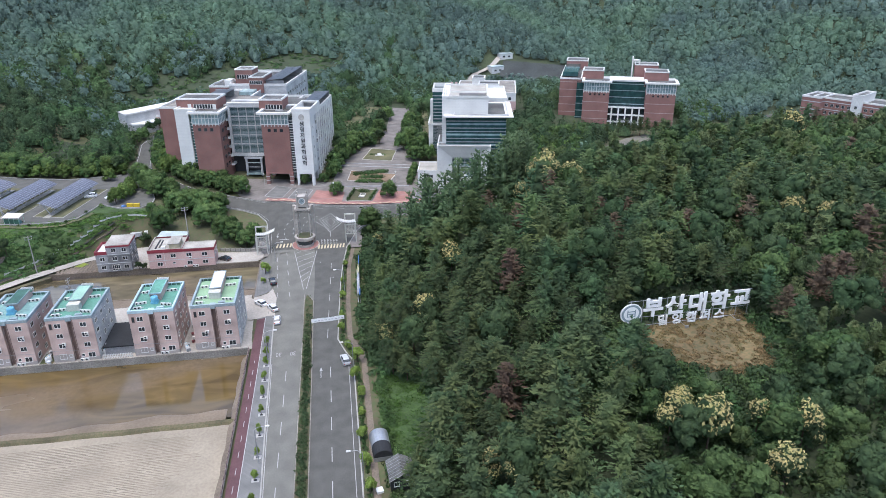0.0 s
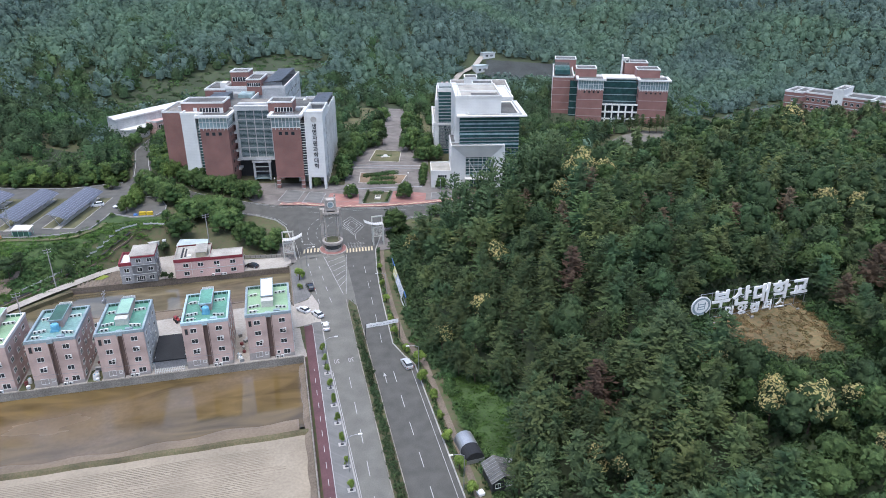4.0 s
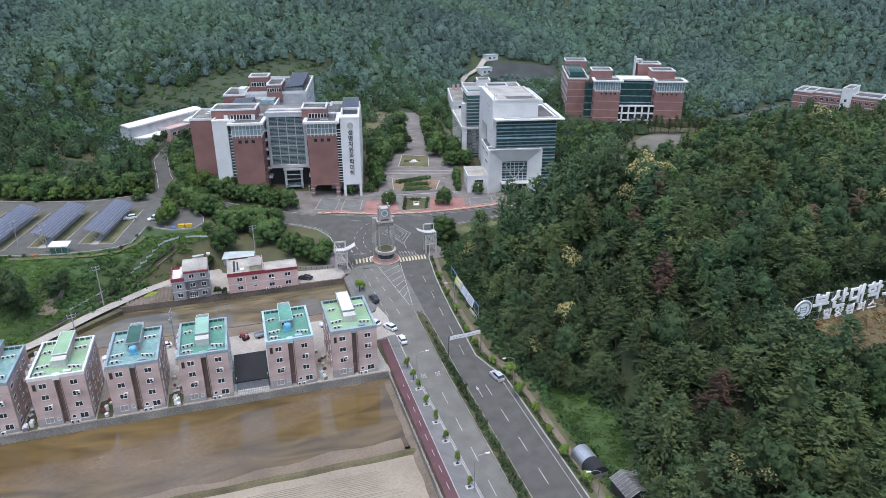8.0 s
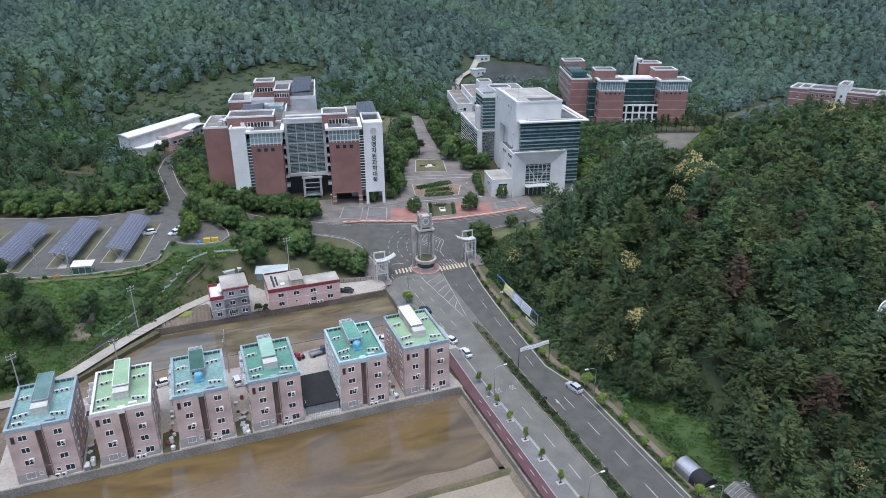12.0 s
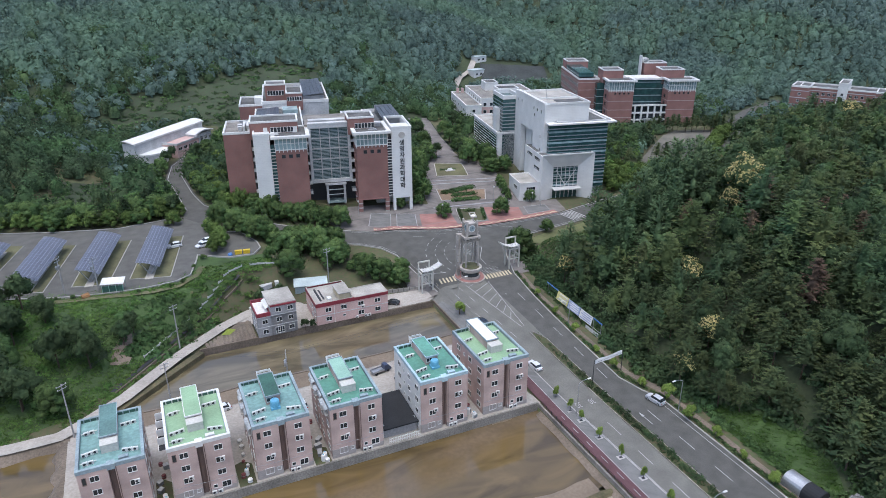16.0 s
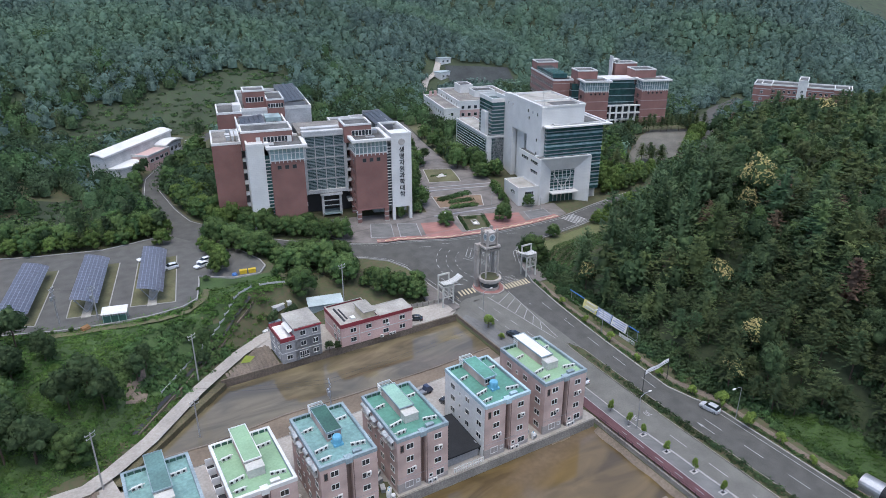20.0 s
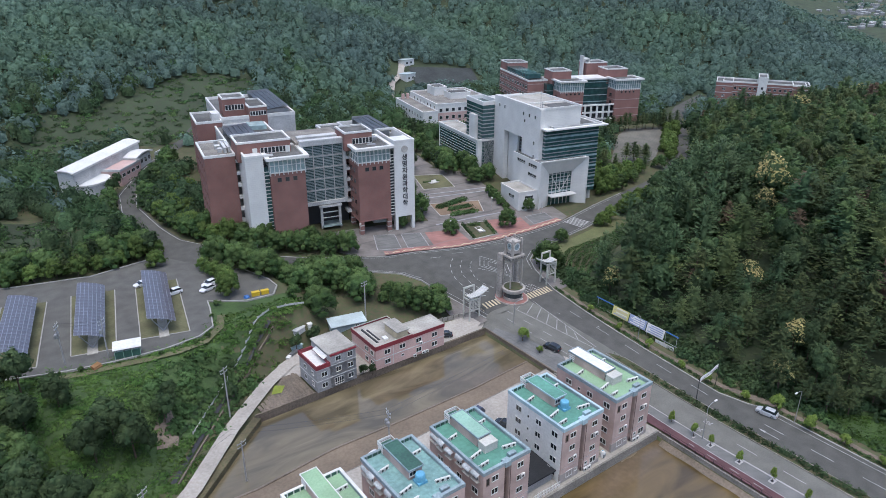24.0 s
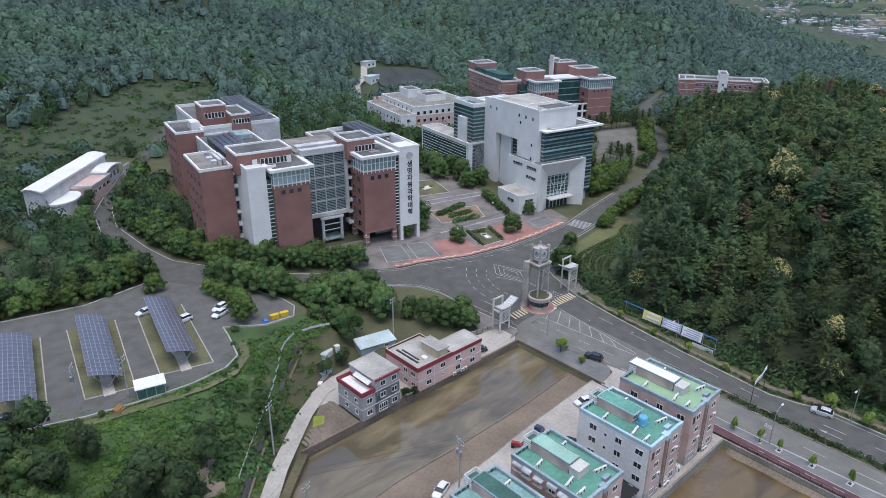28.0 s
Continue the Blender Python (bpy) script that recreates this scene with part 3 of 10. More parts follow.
def densify(poly, step, closed=True):
    out = []
    for (x0, y0), (x1, y1) in zip(poly, list(poly[1:]) + ([poly[0]] if closed else [])):
        k = max(1, int(math.hypot(x1 - x0, y1 - y0) / step))
        out += [(x0 + (x1 - x0) * i / k, y0 + (y1 - y0) * i / k) for i in range(k)]
    return out if closed else out + [tuple(poly[-1])]


def ribbon_geo(line, w, dz, h=0.0, step=3.0, z=None, g=None):
    """A strip of width w along a line; with h a solid kerb or wall of that height."""
    g = g or Geo()
    pts = densify(line, step, False)
    n = len(pts)
    left, right, zz = [], [], []
    for i, (x, y) in enumerate(pts):
        ax, ay = pts[max(i - 1, 0)]
        bx, by = pts[min(i + 1, n - 1)]
        d = math.hypot(bx - ax, by - ay) or 1
        ox, oy = -(by - ay) / d * w / 2, (bx - ax) / d * w / 2
        left.append((x + ox, y + oy)), right.append((x - ox, y - oy))
        zz.append((float(ground_z(x, y)) if z is None else z) + dz)
    for i in range(n - 1):
        a, b, c, d = left[i], left[i + 1], right[i + 1], right[i]
        z0, z1 = zz[i], zz[i + 1]
        g.face([(*a, z0 + h), (*d, z0 + h), (*c, z1 + h), (*b, z1 + h)])
        if h:
            g.face([(*a, z0 - 0.3), (*a, z0 + h), (*b, z1 + h), (*b, z1 - 0.3)])
            g.face([(*d, z0 + h), (*d, z0 - 0.3), (*c, z1 - 0.3), (*c, z1 + h)])
    return g


def arc(cx, cy, r, a0, a1, n=10):
    return [(cx + r * math.cos(radians(a0 + (a1 - a0) * i / n)), cy + r * math.sin(radians(a0 + (a1 - a0) * i / n))) for i in range(n + 1)]


# lower paddies
structure("paddy_1", Geo().face([(-260, 130.5, -1.7), (P1_X, 130.5, -1.7), (P1_X, P1_Y, -1.7), (-260, P1_Y, -1.7)]), M_PADDY, "flooded brown rice paddy with muddy banks", "paddy")
structure("paddy_4", Geo().face([(-260, P1_Y, -1.2), (-121.6, P1_Y, -1.2), (-121.6, 185.4, -1.2), (-260, 185.8, -1.2)]), M_PADDY, "brown flooded paddy west of the housing yard", "paddy")
rim = Geo()
for i in range(24):
    y0, y1 = 148 + 1.6 * i, 149.6 + 1.6 * i
    w0, w1 = 0.5 * math.sin(i * 1.7), 0.5 * math.sin(i * 1.7 + 1.7)
    for (a, za), (b, zb) in zip([(0.8, -0.12), (-0.2, 0.1), (-1.0, -0.5), (-1.8, -1.3)], [(-0.2, 0.1), (-1.0, -0.5), (-1.8, -1.3)]):
        rim.face([(-121.2 + a + w0 * (a < 0), y0, za), (-121.2 + a + w1 * (a < 0), y1, za), (-121.2 + b + w1, y1, zb), (-121.2 + b + w0, y0, zb)])
for i in range(30):
    x0, x1 = -210 + 3 * i, -207 + 3 * i
    w0, w1 = 0.5 * math.sin(i * 1.4), 0.5 * math.sin(i * 1.4 + 1.4)
    rim.face([(x0, 183.9 + w0, -1.3), (x1, 183.9 + w1, -1.3), (x1, 186.2, 0.2), (x0, 186.2, 0.2)])
structure("west_paddy_bank", rim, M_FURROW, "broken earth bank round the west paddy", "bank")
structure("paddy_2", Geo().face([(-260, 20, -1.75), (P1_X, 20, -1.75), (P1_X, 128.2, -1.75), (-260, 128.2, -1.75)]), M_PLOUGH, "pale levelled paddy with faint plough lines", "paddy")
M_LINEMUD = surf("darker_plough_line", (0.225, 0.19, 0.138), (0.18, 0.15, 0.108), 0.5, 0.85, 0, 0.2, 0.4)
gg, rp_ = Geo(), random.Random(21)
for k in range(58):
    y = 125.4 - k * 0.5 + rp_.uniform(-0.08, 0.08)
    end = P1_X - 4.0 - (3.5 if k < 12 else 1.0 + 0.28 * (k - 12)) - rp_.uniform(0, 2.6)
    x = -200.0
    while x < end - 2:
        x1 = min(end, x + rp_.uniform(9, 40))
        bow = [y + 0.22 * math.sin(q / 23 + k * 0.05) for q in (x, x1)]
        w = rp_.uniform(0.05, 0.1)
        gg.prism([(x, bow[0] - w), (x1, bow[1] - w), (x1, bow[1] + w), (x, bow[0] + w)], -1.8, -1.738)
        x = x1 + rp_.uniform(0.0, 1.6)
tagged(new("plough_lines", gg.mesh("plough_lines", M_LINEMUD)), "fine darker plough lines in the pale paddy", "furrows", "", "stuff")
shore = [(-205 + 3 * i, 132.2 + 0.5 * math.sin(i * 0.37) + 0.5 * math.sin(i * 1.31) + 0.9 * math.sin(i * 0.11 + 1.0)) for i in range(60)]
structure("paddy_shallows", Geo().face([(x, y, -1.694) for x, y in [(-205, 129.3), (-28, 129.3)] + shore[::-1]]), M_MUD, "pale mud emerging along the paddy's bank", "paddy")
bank = Geo()
for i in range(60):
    x0, x1 = -205 + 3 * i, -202 + 3 * i
    w0, w1 = 0.12 * math.sin(i * 1.3), 0.12 * math.sin(i * 1.3 + 1.3)
    prof = [(-1.1, -1.85), (-0.5, -1.3), (0.4, -1.25), (1.0, -1.85)]
    for (a, za), (b, zb) in zip(prof, prof[1:]):
        bank.face([(x0, 128.7 + a + w0, za), (x1, 128.7 + a + w1, za), (x1, 128.7 + b + w1, zb), (x0, 128.7 + b + w0, zb)])
structure("paddy_bank", bank, M_LEVEE, "low earth bank between two paddies", "bank")
side = Geo()
for i in range(50):
    y0, y1 = 20 + 2.7 * i, 22.7 + 2.7 * i
    w0, w1 = 0.16 * math.sin(i * 1.9), 0.16 * math.sin(i * 1.9 + 1.9)
    side.face([(P1_X, y0, -1.0), (P1_X, y1, -1.0), (P1_X - 1.35 + w1, y1, -1.69), (P1_X - 1.35 + w0, y0, -1.69)][::-1])
structure("paddy_edge_bank", side, M_FURROW, "muddy bank at the foot of the retaining wall", "bank")
# upper paddy
structure("paddy_3", Geo().face([(x, y, -1.5) for x, y in reversed(P2)]), M_PADDY2, "shallow flooded paddy reflecting houses", "paddy")
structure("paddy_mud", Geo().face([(x, y, -1.48) for x, y in reversed([(-27.3, 194.4), (-27.3, 187.8), (-49, 186.7), (-70, 184.7), (-116.3, 184.2), (-110.5, 192.0), (-99, 191.6), (-82, 193.4), (-66, 193.0), (-45, 193.2)])]), M_MUD, "strip of drying mud beside the housing yard", "paddy")
structure("paddy_bund", ribbon_geo([(-110.5, 192.0), (-99, 191.6), (-82, 193.4), (-66, 193.0), (-45, 193.2), (-27.3, 194.4)], 0.5, 0, 0.2, 3.0, -1.55), M_FURROW, "narrow dark bund across the shallow paddy", "bank")

# the straight road
RL, RM0, RM1, RR = -19.0, -12.0, -9.4, 0.0
LEFT_KERB = [(-14.5, 20), (-16.4, 60), (-18.2, 105), (-18.7, 120), (-19.3, 141), (-19.8, 160), (-19.9, 172)]
sheet("road_1", LEFT_KERB + [(-19.9, 182), (-21.6, 190), (-23.4, 203), (-24.2, 214), (-15.5, 214), (-14.5, 186), (RM0 + 0.1, 178), (RM0 + 0.1, 20)], M_ASPHL, "worn pale asphalt carriageway", "road", 0.0, 6.0)
sheet("road_2", [(RM1 - 0.1, 20), (0.6, 20), (0.6, 146), (-1.2, 150.5), (-3.0, 157), (-2.6, 166), (-2.0, 180), (-1.4, 190), (-0.6, 200), (1.2, 214), (-9.2, 214), (-9.2, 186), (-9.4, 178)], M_ASPH, "dark asphalt carriageway", "road", 0.0, 6.0)
sheet("road_3", [(-15.5, 214), (-9.2, 214), (-9.2, 186), (-9.4, 178), (RM0 + 0.1, 178), (-14.5, 186)], M_ASPHL, "asphalt below the gate's hatched island", "road", 0.0, 6.0)
sheet("road_joint", [(-23.8, 212.4), (-9.2, 212.4), (-9.2, 214.4), (-23.8, 214.4)], M_ASPHL, "asphalt joint below the crossing", "road", 0.04, 1.0)
sheet("road_5", [(-27.0, 186.5), (-20.5, 186.5), (-20.5, 214.5), (-27.0, 214.5)], M_ASPHL, "asphalt apron beside the paved corner", "road", -0.06, 1.6)
NORTH_EDGE = [(246, 336.5), (213, 329), (188, 316.5), (163, 294), (138, 274), (110, 261), (80, 256), (60, 252.6), (39, 248), (26, 247.4), (9.3, 247.7), (-6.3, 250.1), (-18.8, 254.6), (-28.7, 257.8), (-40, 263.2), (-52, 269.6), (-64, 277.8), (-73, 287), (-78.5, 299), (-81, 312), (-83, 331)]
SOUTH_EDGE = [(1.2, 214), (2.3, 217.5), (5, 226), (8.2, 232), (13, 235.2), (21, 237.0), (41.5, 239.8), (71, 245.6), (84, 247), (112, 252), (141, 266), (168, 287), (193, 310), (216, 322), (248, 330)]
WEST_EDGE = [(-88, 289), (-81.5, 277), (-76, 281.5), (-68, 271.5), (-57, 262.8), (-46, 256), (-36.2, 251.5), (-30, 247), (-26.7, 241), (-25.6, 232), (-24.6, 222), (-24.2, 214)]
JUNCTION = SOUTH_EDGE + NORTH_EDGE + [(-79.5, 345), (-73, 357), (-56, 383), (-30, 414), (-33, 417), (-61, 386), (-79, 359), (-87, 345), (-90, 329), (-88, 314), (-86, 296)] + WEST_EDGE
sheet("road_4", JUNCTION, M_ASPH, "asphalt junction and campus roads", "road", 0.02, 5.0)

# painted lines
ln = Geo()
for x in (-15.5, -4.9):
    y = 30.0
    while y < (176 if x < -10 else 150):
        ln.face([(x - 0.08, y, 0.012), (x + 0.08, y, 0.012), (x + 0.08, y + 4.5, 0.012), (x - 0.08, y + 4.5, 0.012)])
        y += 10.0
ribbon_geo([(x + 0.4, y) for x, y in LEFT_KERB] + [(-19.5, 182)], 0.14, 0.012, 0, 10, 0.0, ln)
for edge_line in ([(-72.9, 288.4), (-79.3, 299.2), (-81.8, 312), (-83.8, 331), (-80.2, 345.4), (-73.6, 357.4), (-56.6, 383.2)], [(-85.4, 296), (-87.2, 314), (-89.1, 329), (-86.2, 344.6), (-78.3, 358.5), (-60.4, 385.4)]):
    ribbon_geo(edge_line, 0.22, 0.05, 0, 2, None, ln)
for x, a, b in ((RR - 0.5, 20, 145),):
    ribbon_geo([(x, a), (x, b)], 0.13, 0.012, 0, 10, 0.0, ln)
for k in range(5):
    ribbon_geo([(-5.6 + 0.35 * k, 158 + 10 * k), (-5.4 + 0.35 * k, 162.5 + 10 * k)], 0.14, 0.012, 0, 4, None, ln)
    ribbon_geo([(-16.2 - 0.5 * k, 182 + 7 * k), (-16.5 - 0.5 * k, 185 + 7 * k)], 0.14, 0.012, 0, 4, None, ln)
    ribbon_geo([(-19.6 - 0.35 * k, 182 + 6 * k), (-19.8 - 0.35 * k, 185 + 6 * k)], 0.14, 0.012, 0, 4, None, ln)
# the hatched island south of the tower
ribbon_geo([(-12.4, 186), (-15.9, 212.5)], 0.16, 0.03, 0, 3, None, ln)
ribbon_geo([(-11.6, 186), (-8.6, 212.5)], 0.16, 0.03, 0, 3, None, ln)
for k in range(7):
    y = 191 + 3.4 * k
    ribbon_geo([(-12.9 - (y - 191) * 0.125, y), (-10.9 + (y - 191) * 0.1, y + 3.4)], 0.16, 0.03, 0, 3, None, ln)
# island arrows, guide arcs and stop lines of the junction
ribbon_geo([(-24.4, 223.6), (-18.0, 222.0)], 0.35, 0.03, 0, 3, None, ln)
for r in (14.5, 17.5, 20.5):
    pts = arc(0.5, 229, r, 200, 122, 14)
    for a, b in list(zip(pts, pts[1:]))[::2]:
        ribbon_geo([a, b], 0.15, 0.03, 0, 3, None, ln)
for f in (1.0, 0.72, 0.44):
    dm = [(-3.9 + (x + 3.9) * f, 234.6 + (y - 234.6) * f) for x, y in ((-7.9, 236.9), (-3.7, 242.0), (0.1, 233.4), (-3.9, 226.7))]
    ribbon_geo(dm + [dm[0]], 0.2, 0.05, 0, 3, None, ln)
ribbon_geo([(-3.9, 226.7), (-4.1, 222.4)], 0.2, 0.05, 0, 3, None, ln)
ribbon_geo([(-9.4, 236), (-6.2, 231), (-4.2, 226)], 0.15, 0.05, 0, 3, None, ln)
# two words on the carriageway, too worn to read
for i in range(6):
    for j, (u, w) in enumerate(((0, 0.5), (0.75, 0.62), (1.6, 0.4), (2.5, 0.62), (3.3, 0.45))):
        xa, ya = -7.3 + 1.0 * i, 217.4 + u - 0.19 * i
        ribbon_geo([(xa, ya), (xa + w, ya - 0.08)], 0.32, 0.05, 0, 3, None, ln)
for line, ox, oy in ((SOUTH_EDGE[2:10], -0.5, 0.8), (NORTH_EDGE[6:15], 0.2, -0.9), (WEST_EDGE[3:], 0.7, 0.4)):
    ribbon_geo([(x + ox, y + oy) for x, y in line], 0.13, 0.04, 0, 3, None, ln)
for k in range(8):
    a, b = (-18 + 8 * k, 249.2 - 1.0 * k), (-14.5 + 8 * k, 248.0 - 1.0 * k)
    if k < 5:
        ribbon_geo([a, b], 0.14, 0.03, 0, 3, None, ln)
for k in range(7):
    ribbon_geo([(41.5 + 0.95 * k, 241.2 + 0.2 * k), (39.6 + 0.95 * k, 247.4 + 0.2 * k)], 0.5, 0.045, 0, 3, None, ln)
# lane arrows
for x, y, s in ((-7.2, 140, 1), (-3.6, 192, 1), (-7.4, 203, 1), (-22.0, 228, -1), (-3.5, 221, 1), (-1.5, 223, 1)):
    z = float(ground_z(x, y)) + 0.03
    ln.face([(x - 0.09, y, z), (x + 0.09, y, z), (x + 0.09, y + 3 * s, z), (x - 0.09, y + 3 * s, z)][::s])
    ln.face([(x - 0.4, y + 3 * s, z), (x + 0.4, y + 3 * s, z), (x, y + 4.6 * s, z)][::s])
structure("road_markings", ln, M_LINE, "white painted road lines and arrows", "road marking")
for x in (-17.7, -14.2):
    td = bpy.data.curves.new("speed_mark", "FONT")
    td.body, td.size, td.align_x = "30", 1.5, "CENTER"
    tob = new("speed_mark", td)
    me = bpy.data.meshes.new_from_object(tob.evaluated_get(bpy.context.evaluated_depsgraph_get()))
    bpy.data.objects.remove(tob)
    me.materials.append(M_LINE)
    mark = tagged(new("speed_mark", me), "white painted speed number thirty on the road", "road marking", "", "structure")
    mark.matrix_basis = pose(x, 152.9, float(ground_z(x, 152.0)) + 0.06, 0, 0, 180)
    mark.scale = (1.0, 1.7, 1.0)
cross = Geo()
for x0, x1, sh in ((-24.4, -16.6, 1.6), (-8.4, 0.8, -1.0)):
    k = int((x1 - x0) / 1.0)
    for i in range(k):
        xa = x0 + i * (x1 - x0) / k
        za = float(ground_z(xa, 214.6 + sh)) + 0.07
        cross.face([(xa, 214.6 + sh, za - 0.02), (xa + 0.55, 214.6 + sh, za - 0.02), (xa + 0.85, 217.4 + sh, za + 0.2), (xa + 0.3, 217.4 + sh, za + 0.2)])
structure("speed_hump_stripes", cross, M_YLINE, "cream striped speed humps beside the gate", "road marking")

# kerbs, planted median and pavements
kb = Geo()
for line in (LEFT_KERB, [(0.7, 20), (0.7, 146.5), (-1.1, 150.8), (-2.9, 157), (-2.5, 166), (-1.9, 180), (-1.3, 190), (-0.5, 200), (1.3, 214)] + [(x + 0.1, y - 0.2) for x, y in SOUTH_EDGE[1:10]],
             [(x - 0.2, y) for x, y in WEST_EDGE[3:]], NORTH_EDGE[6:17]):
    ribbon_geo(line, 0.3, 0.0, 0.16, 3.0, None, kb)
structure("kerb_1", kb, M_KERB, "pale stone kerbs along the roads", "kerb")
md = Geo()
for x in (RM0, RM1):
    ribbon_geo([(x, 20), (x, 178.5), ((RM0 + RM1) / 2 + (x - (RM0 + RM1) / 2) * 0.35 - 0.8, 182.6)], 0.2, 0.0, 0.18, 4.0, None, md)
structure("kerb_2", md, M_CONCD, "kerbs of the planted median", "kerb")
sheet("median_bed", [(RM0 + 0.1, 20), (RM1 - 0.1, 20), (RM1 - 0.1, 178.5), (-11.3, 182.4), (RM0 + 0.1, 178.5)], M_GRASS, "planted soil bed of the median", "planting bed", 0.12, 4.0)
sheet("pavement_1", [(-22.2, 20)] + [(x - 0.1, y) for x, y in LEFT_KERB] + [(-22.2, 172)], M_WALK, "grey paved footway beside the road", "pavement", 0.10, 5.0)
sheet("pavement_3", [(-24.4, 157.5), (-22.2, 157.5), (-22.2, 170.6), (-19.8, 170.6), (-19.8, 176), (-24.7, 176)], M_WALK, "grey paved footway beside the drive", "pavement", 0.02, 2.0)
sheet("cycle_path", [(-24.6, 20), (-22.35, 20), (-22.35, 171), (-24.6, 171)], M_REDPATH, "maroon cycle path along the paddy wall", "path", 0.11, 5.0)
structure("path_line", ribbon_geo([(-22.3, 20), (-22.3, 171)], 0.16, 0.13, 0, 6), M_LINE, "white line beside the cycle path", "road marking")
dash = Geo()
for k in range(30):
    dash.face([(-23.45, 24 + 5 * k, 0.125), (-23.33, 24 + 5 * k, 0.125), (-23.33, 26 + 5 * k, 0.125), (-23.45, 26 + 5 * k, 0.125)])
structure("path_dashes", dash, M_LINE, "white dashes on the cycle path", "road marking")
sheet("pavement_2", [(-26.8, 208.6), (-25.2, 209.0), (-23.6, 200), (-21.8, 190), (-22.0, 186.6), (-23.4, 185.4), (-26.8, 185.2)], M_WALK, "grey paved corner with young trees", "pavement", 0.14, 2.0)
sheet("side_drive", [(-27.4, 171.5), (-19.9, 172), (-19.9, 182), (-21.4, 188), (-22.6, 185.4), (-27.4, 185.2)], M_LANE, "pale concrete drive into the housing yard", "drive", 0.05, 2.0)
sheet("verge_path", [(2.6, 20), (4.0, 20), (4.0, 150), (1.0, 158), (1.0, 176), (2.1, 200), (4.0, 214), (2.8, 214), (0.9, 200), (-0.2, 176), (-0.4, 158), (2.6, 146)], M_FURROW, "brown earth footpath on the verge", "path", -0.1, 3.0)
sheet("verge_bed", [(0.9, 20), (2.5, 20), (2.5, 146), (-0.5, 158), (-0.3, 176), (0.8, 200), (2.6, 213.5), (1.5, 213.5), (-0.4, 200), (-1.2, 190), (-1.8, 180), (-2.4, 166), (-2.8, 157), (-1.0, 151), (0.9, 147)], M_GRASS, "planted verge along the kerb", "planting bed", 0.04, 3.0)
sheet("gate_pavement", [(1.6, 213), (6.0, 213), (9.0, 222), (11.5, 232), (8.6, 231.6), (5.4, 226), (2.7, 217.5)], M_PLAZA, "pale paved corner beside the gate", "pavement", 0.1, 3.0)
sheet("gate_pavement_left", [(-24.6, 213), (-24.9, 222), (-25.9, 232), (-29, 232), (-31, 220), (-29.5, 212.5)], M_PLAZA, "pale paved corner beside the left gate", "pavement", 0.1, 3.0)

# the housing yard, its lane and the walls
sheet("yard_1", [(-121, 156.6), (-24.7, 156.6), (-24.7, 171.6), (-27.4, 172), (-27.4, 187.7), (-49, 186.6), (-70, 184.6), (-116.5, 184.1), (-117.5, 189.2), (-121, 187.2)], M_LANE, "pale concrete yard round the apartment blocks", "yard", 0.0, 8.0, -0.15)
structure("lane", ribbon_geo([(-240, 190), (-165, 189), (-145, 188.3), (-131, 187.2), (-122, 187.4), (-117.5, 190.2), (-109.3, 196.8), (-97.5, 209.5), (-90, 216.2), (-84.5, 221), (-76.7, 226), (-69, 227.6), (-62, 224)], 3.4, 0.25, 0, 3, 0.1), M_LANE, "pale concrete farm lane beside the paddy", "lane")
sheet("house_yard", [(-66.5, 211.4), (-28, 211.4), (-24.6, 214), (-27.5, 219), (-44, 221), (-50, 226), (-62, 230), (-72, 229), (-77, 219), (-66.5, 219)], M_LANE, "concrete yard of the two houses", "yard", 0.0, 6.0, 0.42)
sheet("house_apron", [(-87, 219.2), (-81, 221.5), (-77.3, 219.3), (-66.4, 219.4), (-64.5, 223), (-66.5, 228.5), (-72, 229.6), (-79, 227)], M_LANE, "pale concrete apron between the lane and the grey house", "yard", 0.14, 1.5)
sheet("vegetable_plot", [(-90.0, 211.3), (-77.2, 211.3), (-77.2, 221.0), (-80.5, 221.6)], M_FURROW, "furrowed vegetable plot beside the lane", "plot", 0.0, 3.0, 0.3)
rows = Geo()
for k in range(13):
    x, y1 = -90.6 + 1.05 * k, min(221.5, 212.6 + (-89.6 + 1.05 * k + 90) * 0.72)
    if y1 > 213.5:
        rows.v += [(x + dx, yy, 0.29 + dz) for yy in (211.7, y1) for dx, dz in ((-0.4, 0), (-0.12, 0.16), (0.12, 0.16), (0.4, 0))]
        b = len(rows.v) - 8
        rows.f += [(b, b + 1, b + 5, b + 4), (b + 1, b + 2, b + 6, b + 5), (b + 2, b + 3, b + 7, b + 6), (b, b + 3, b + 2, b + 1), (b + 4, b + 5, b + 6, b + 7)]
tagged(new("soil_ridges", rows.mesh("soil_ridges", M_FURROW)), "low brown soil ridges of a vegetable plot", "soil", "", "stuff")


def wall_run(name, line, z0, z1, w, material, label):
    g = Geo()
    for (x0, y0), (x1, y1) in zip(line, line[1:]):
        d = math.hypot(x1 - x0, y1 - y0)
        ox, oy = -(y1 - y0) / d * w / 2, (x1 - x0) / d * w / 2
        g.prism([(x0 + ox, y0 + oy), (x0 - ox, y0 - oy), (x1 - ox, y1 - oy), (x1 + ox, y1 + oy)], z0, z1)
    return structure(name, g, material, label, "wall")


wall_run("retaining_wall_1", [(-122, 156.5), (-25.35, 156.5)], -2.8, 0.3, 0.4, M_CONCD, "stained concrete retaining wall below the apartments")
wall_run("retaining_wall_2", [(-25.35, 156.3), (-25.35, 20)], -2.8, 0.2, 0.4, M_CONCD, "concrete retaining wall below the cycle path")
wall_run("retaining_wall_3", [(-91.5, 211.2), (-26.9, 211.2), (-26.9, 184.5)], -2.2, 0.36, 0.35, M_FURROW, "low mossy wall round the shallow paddy")
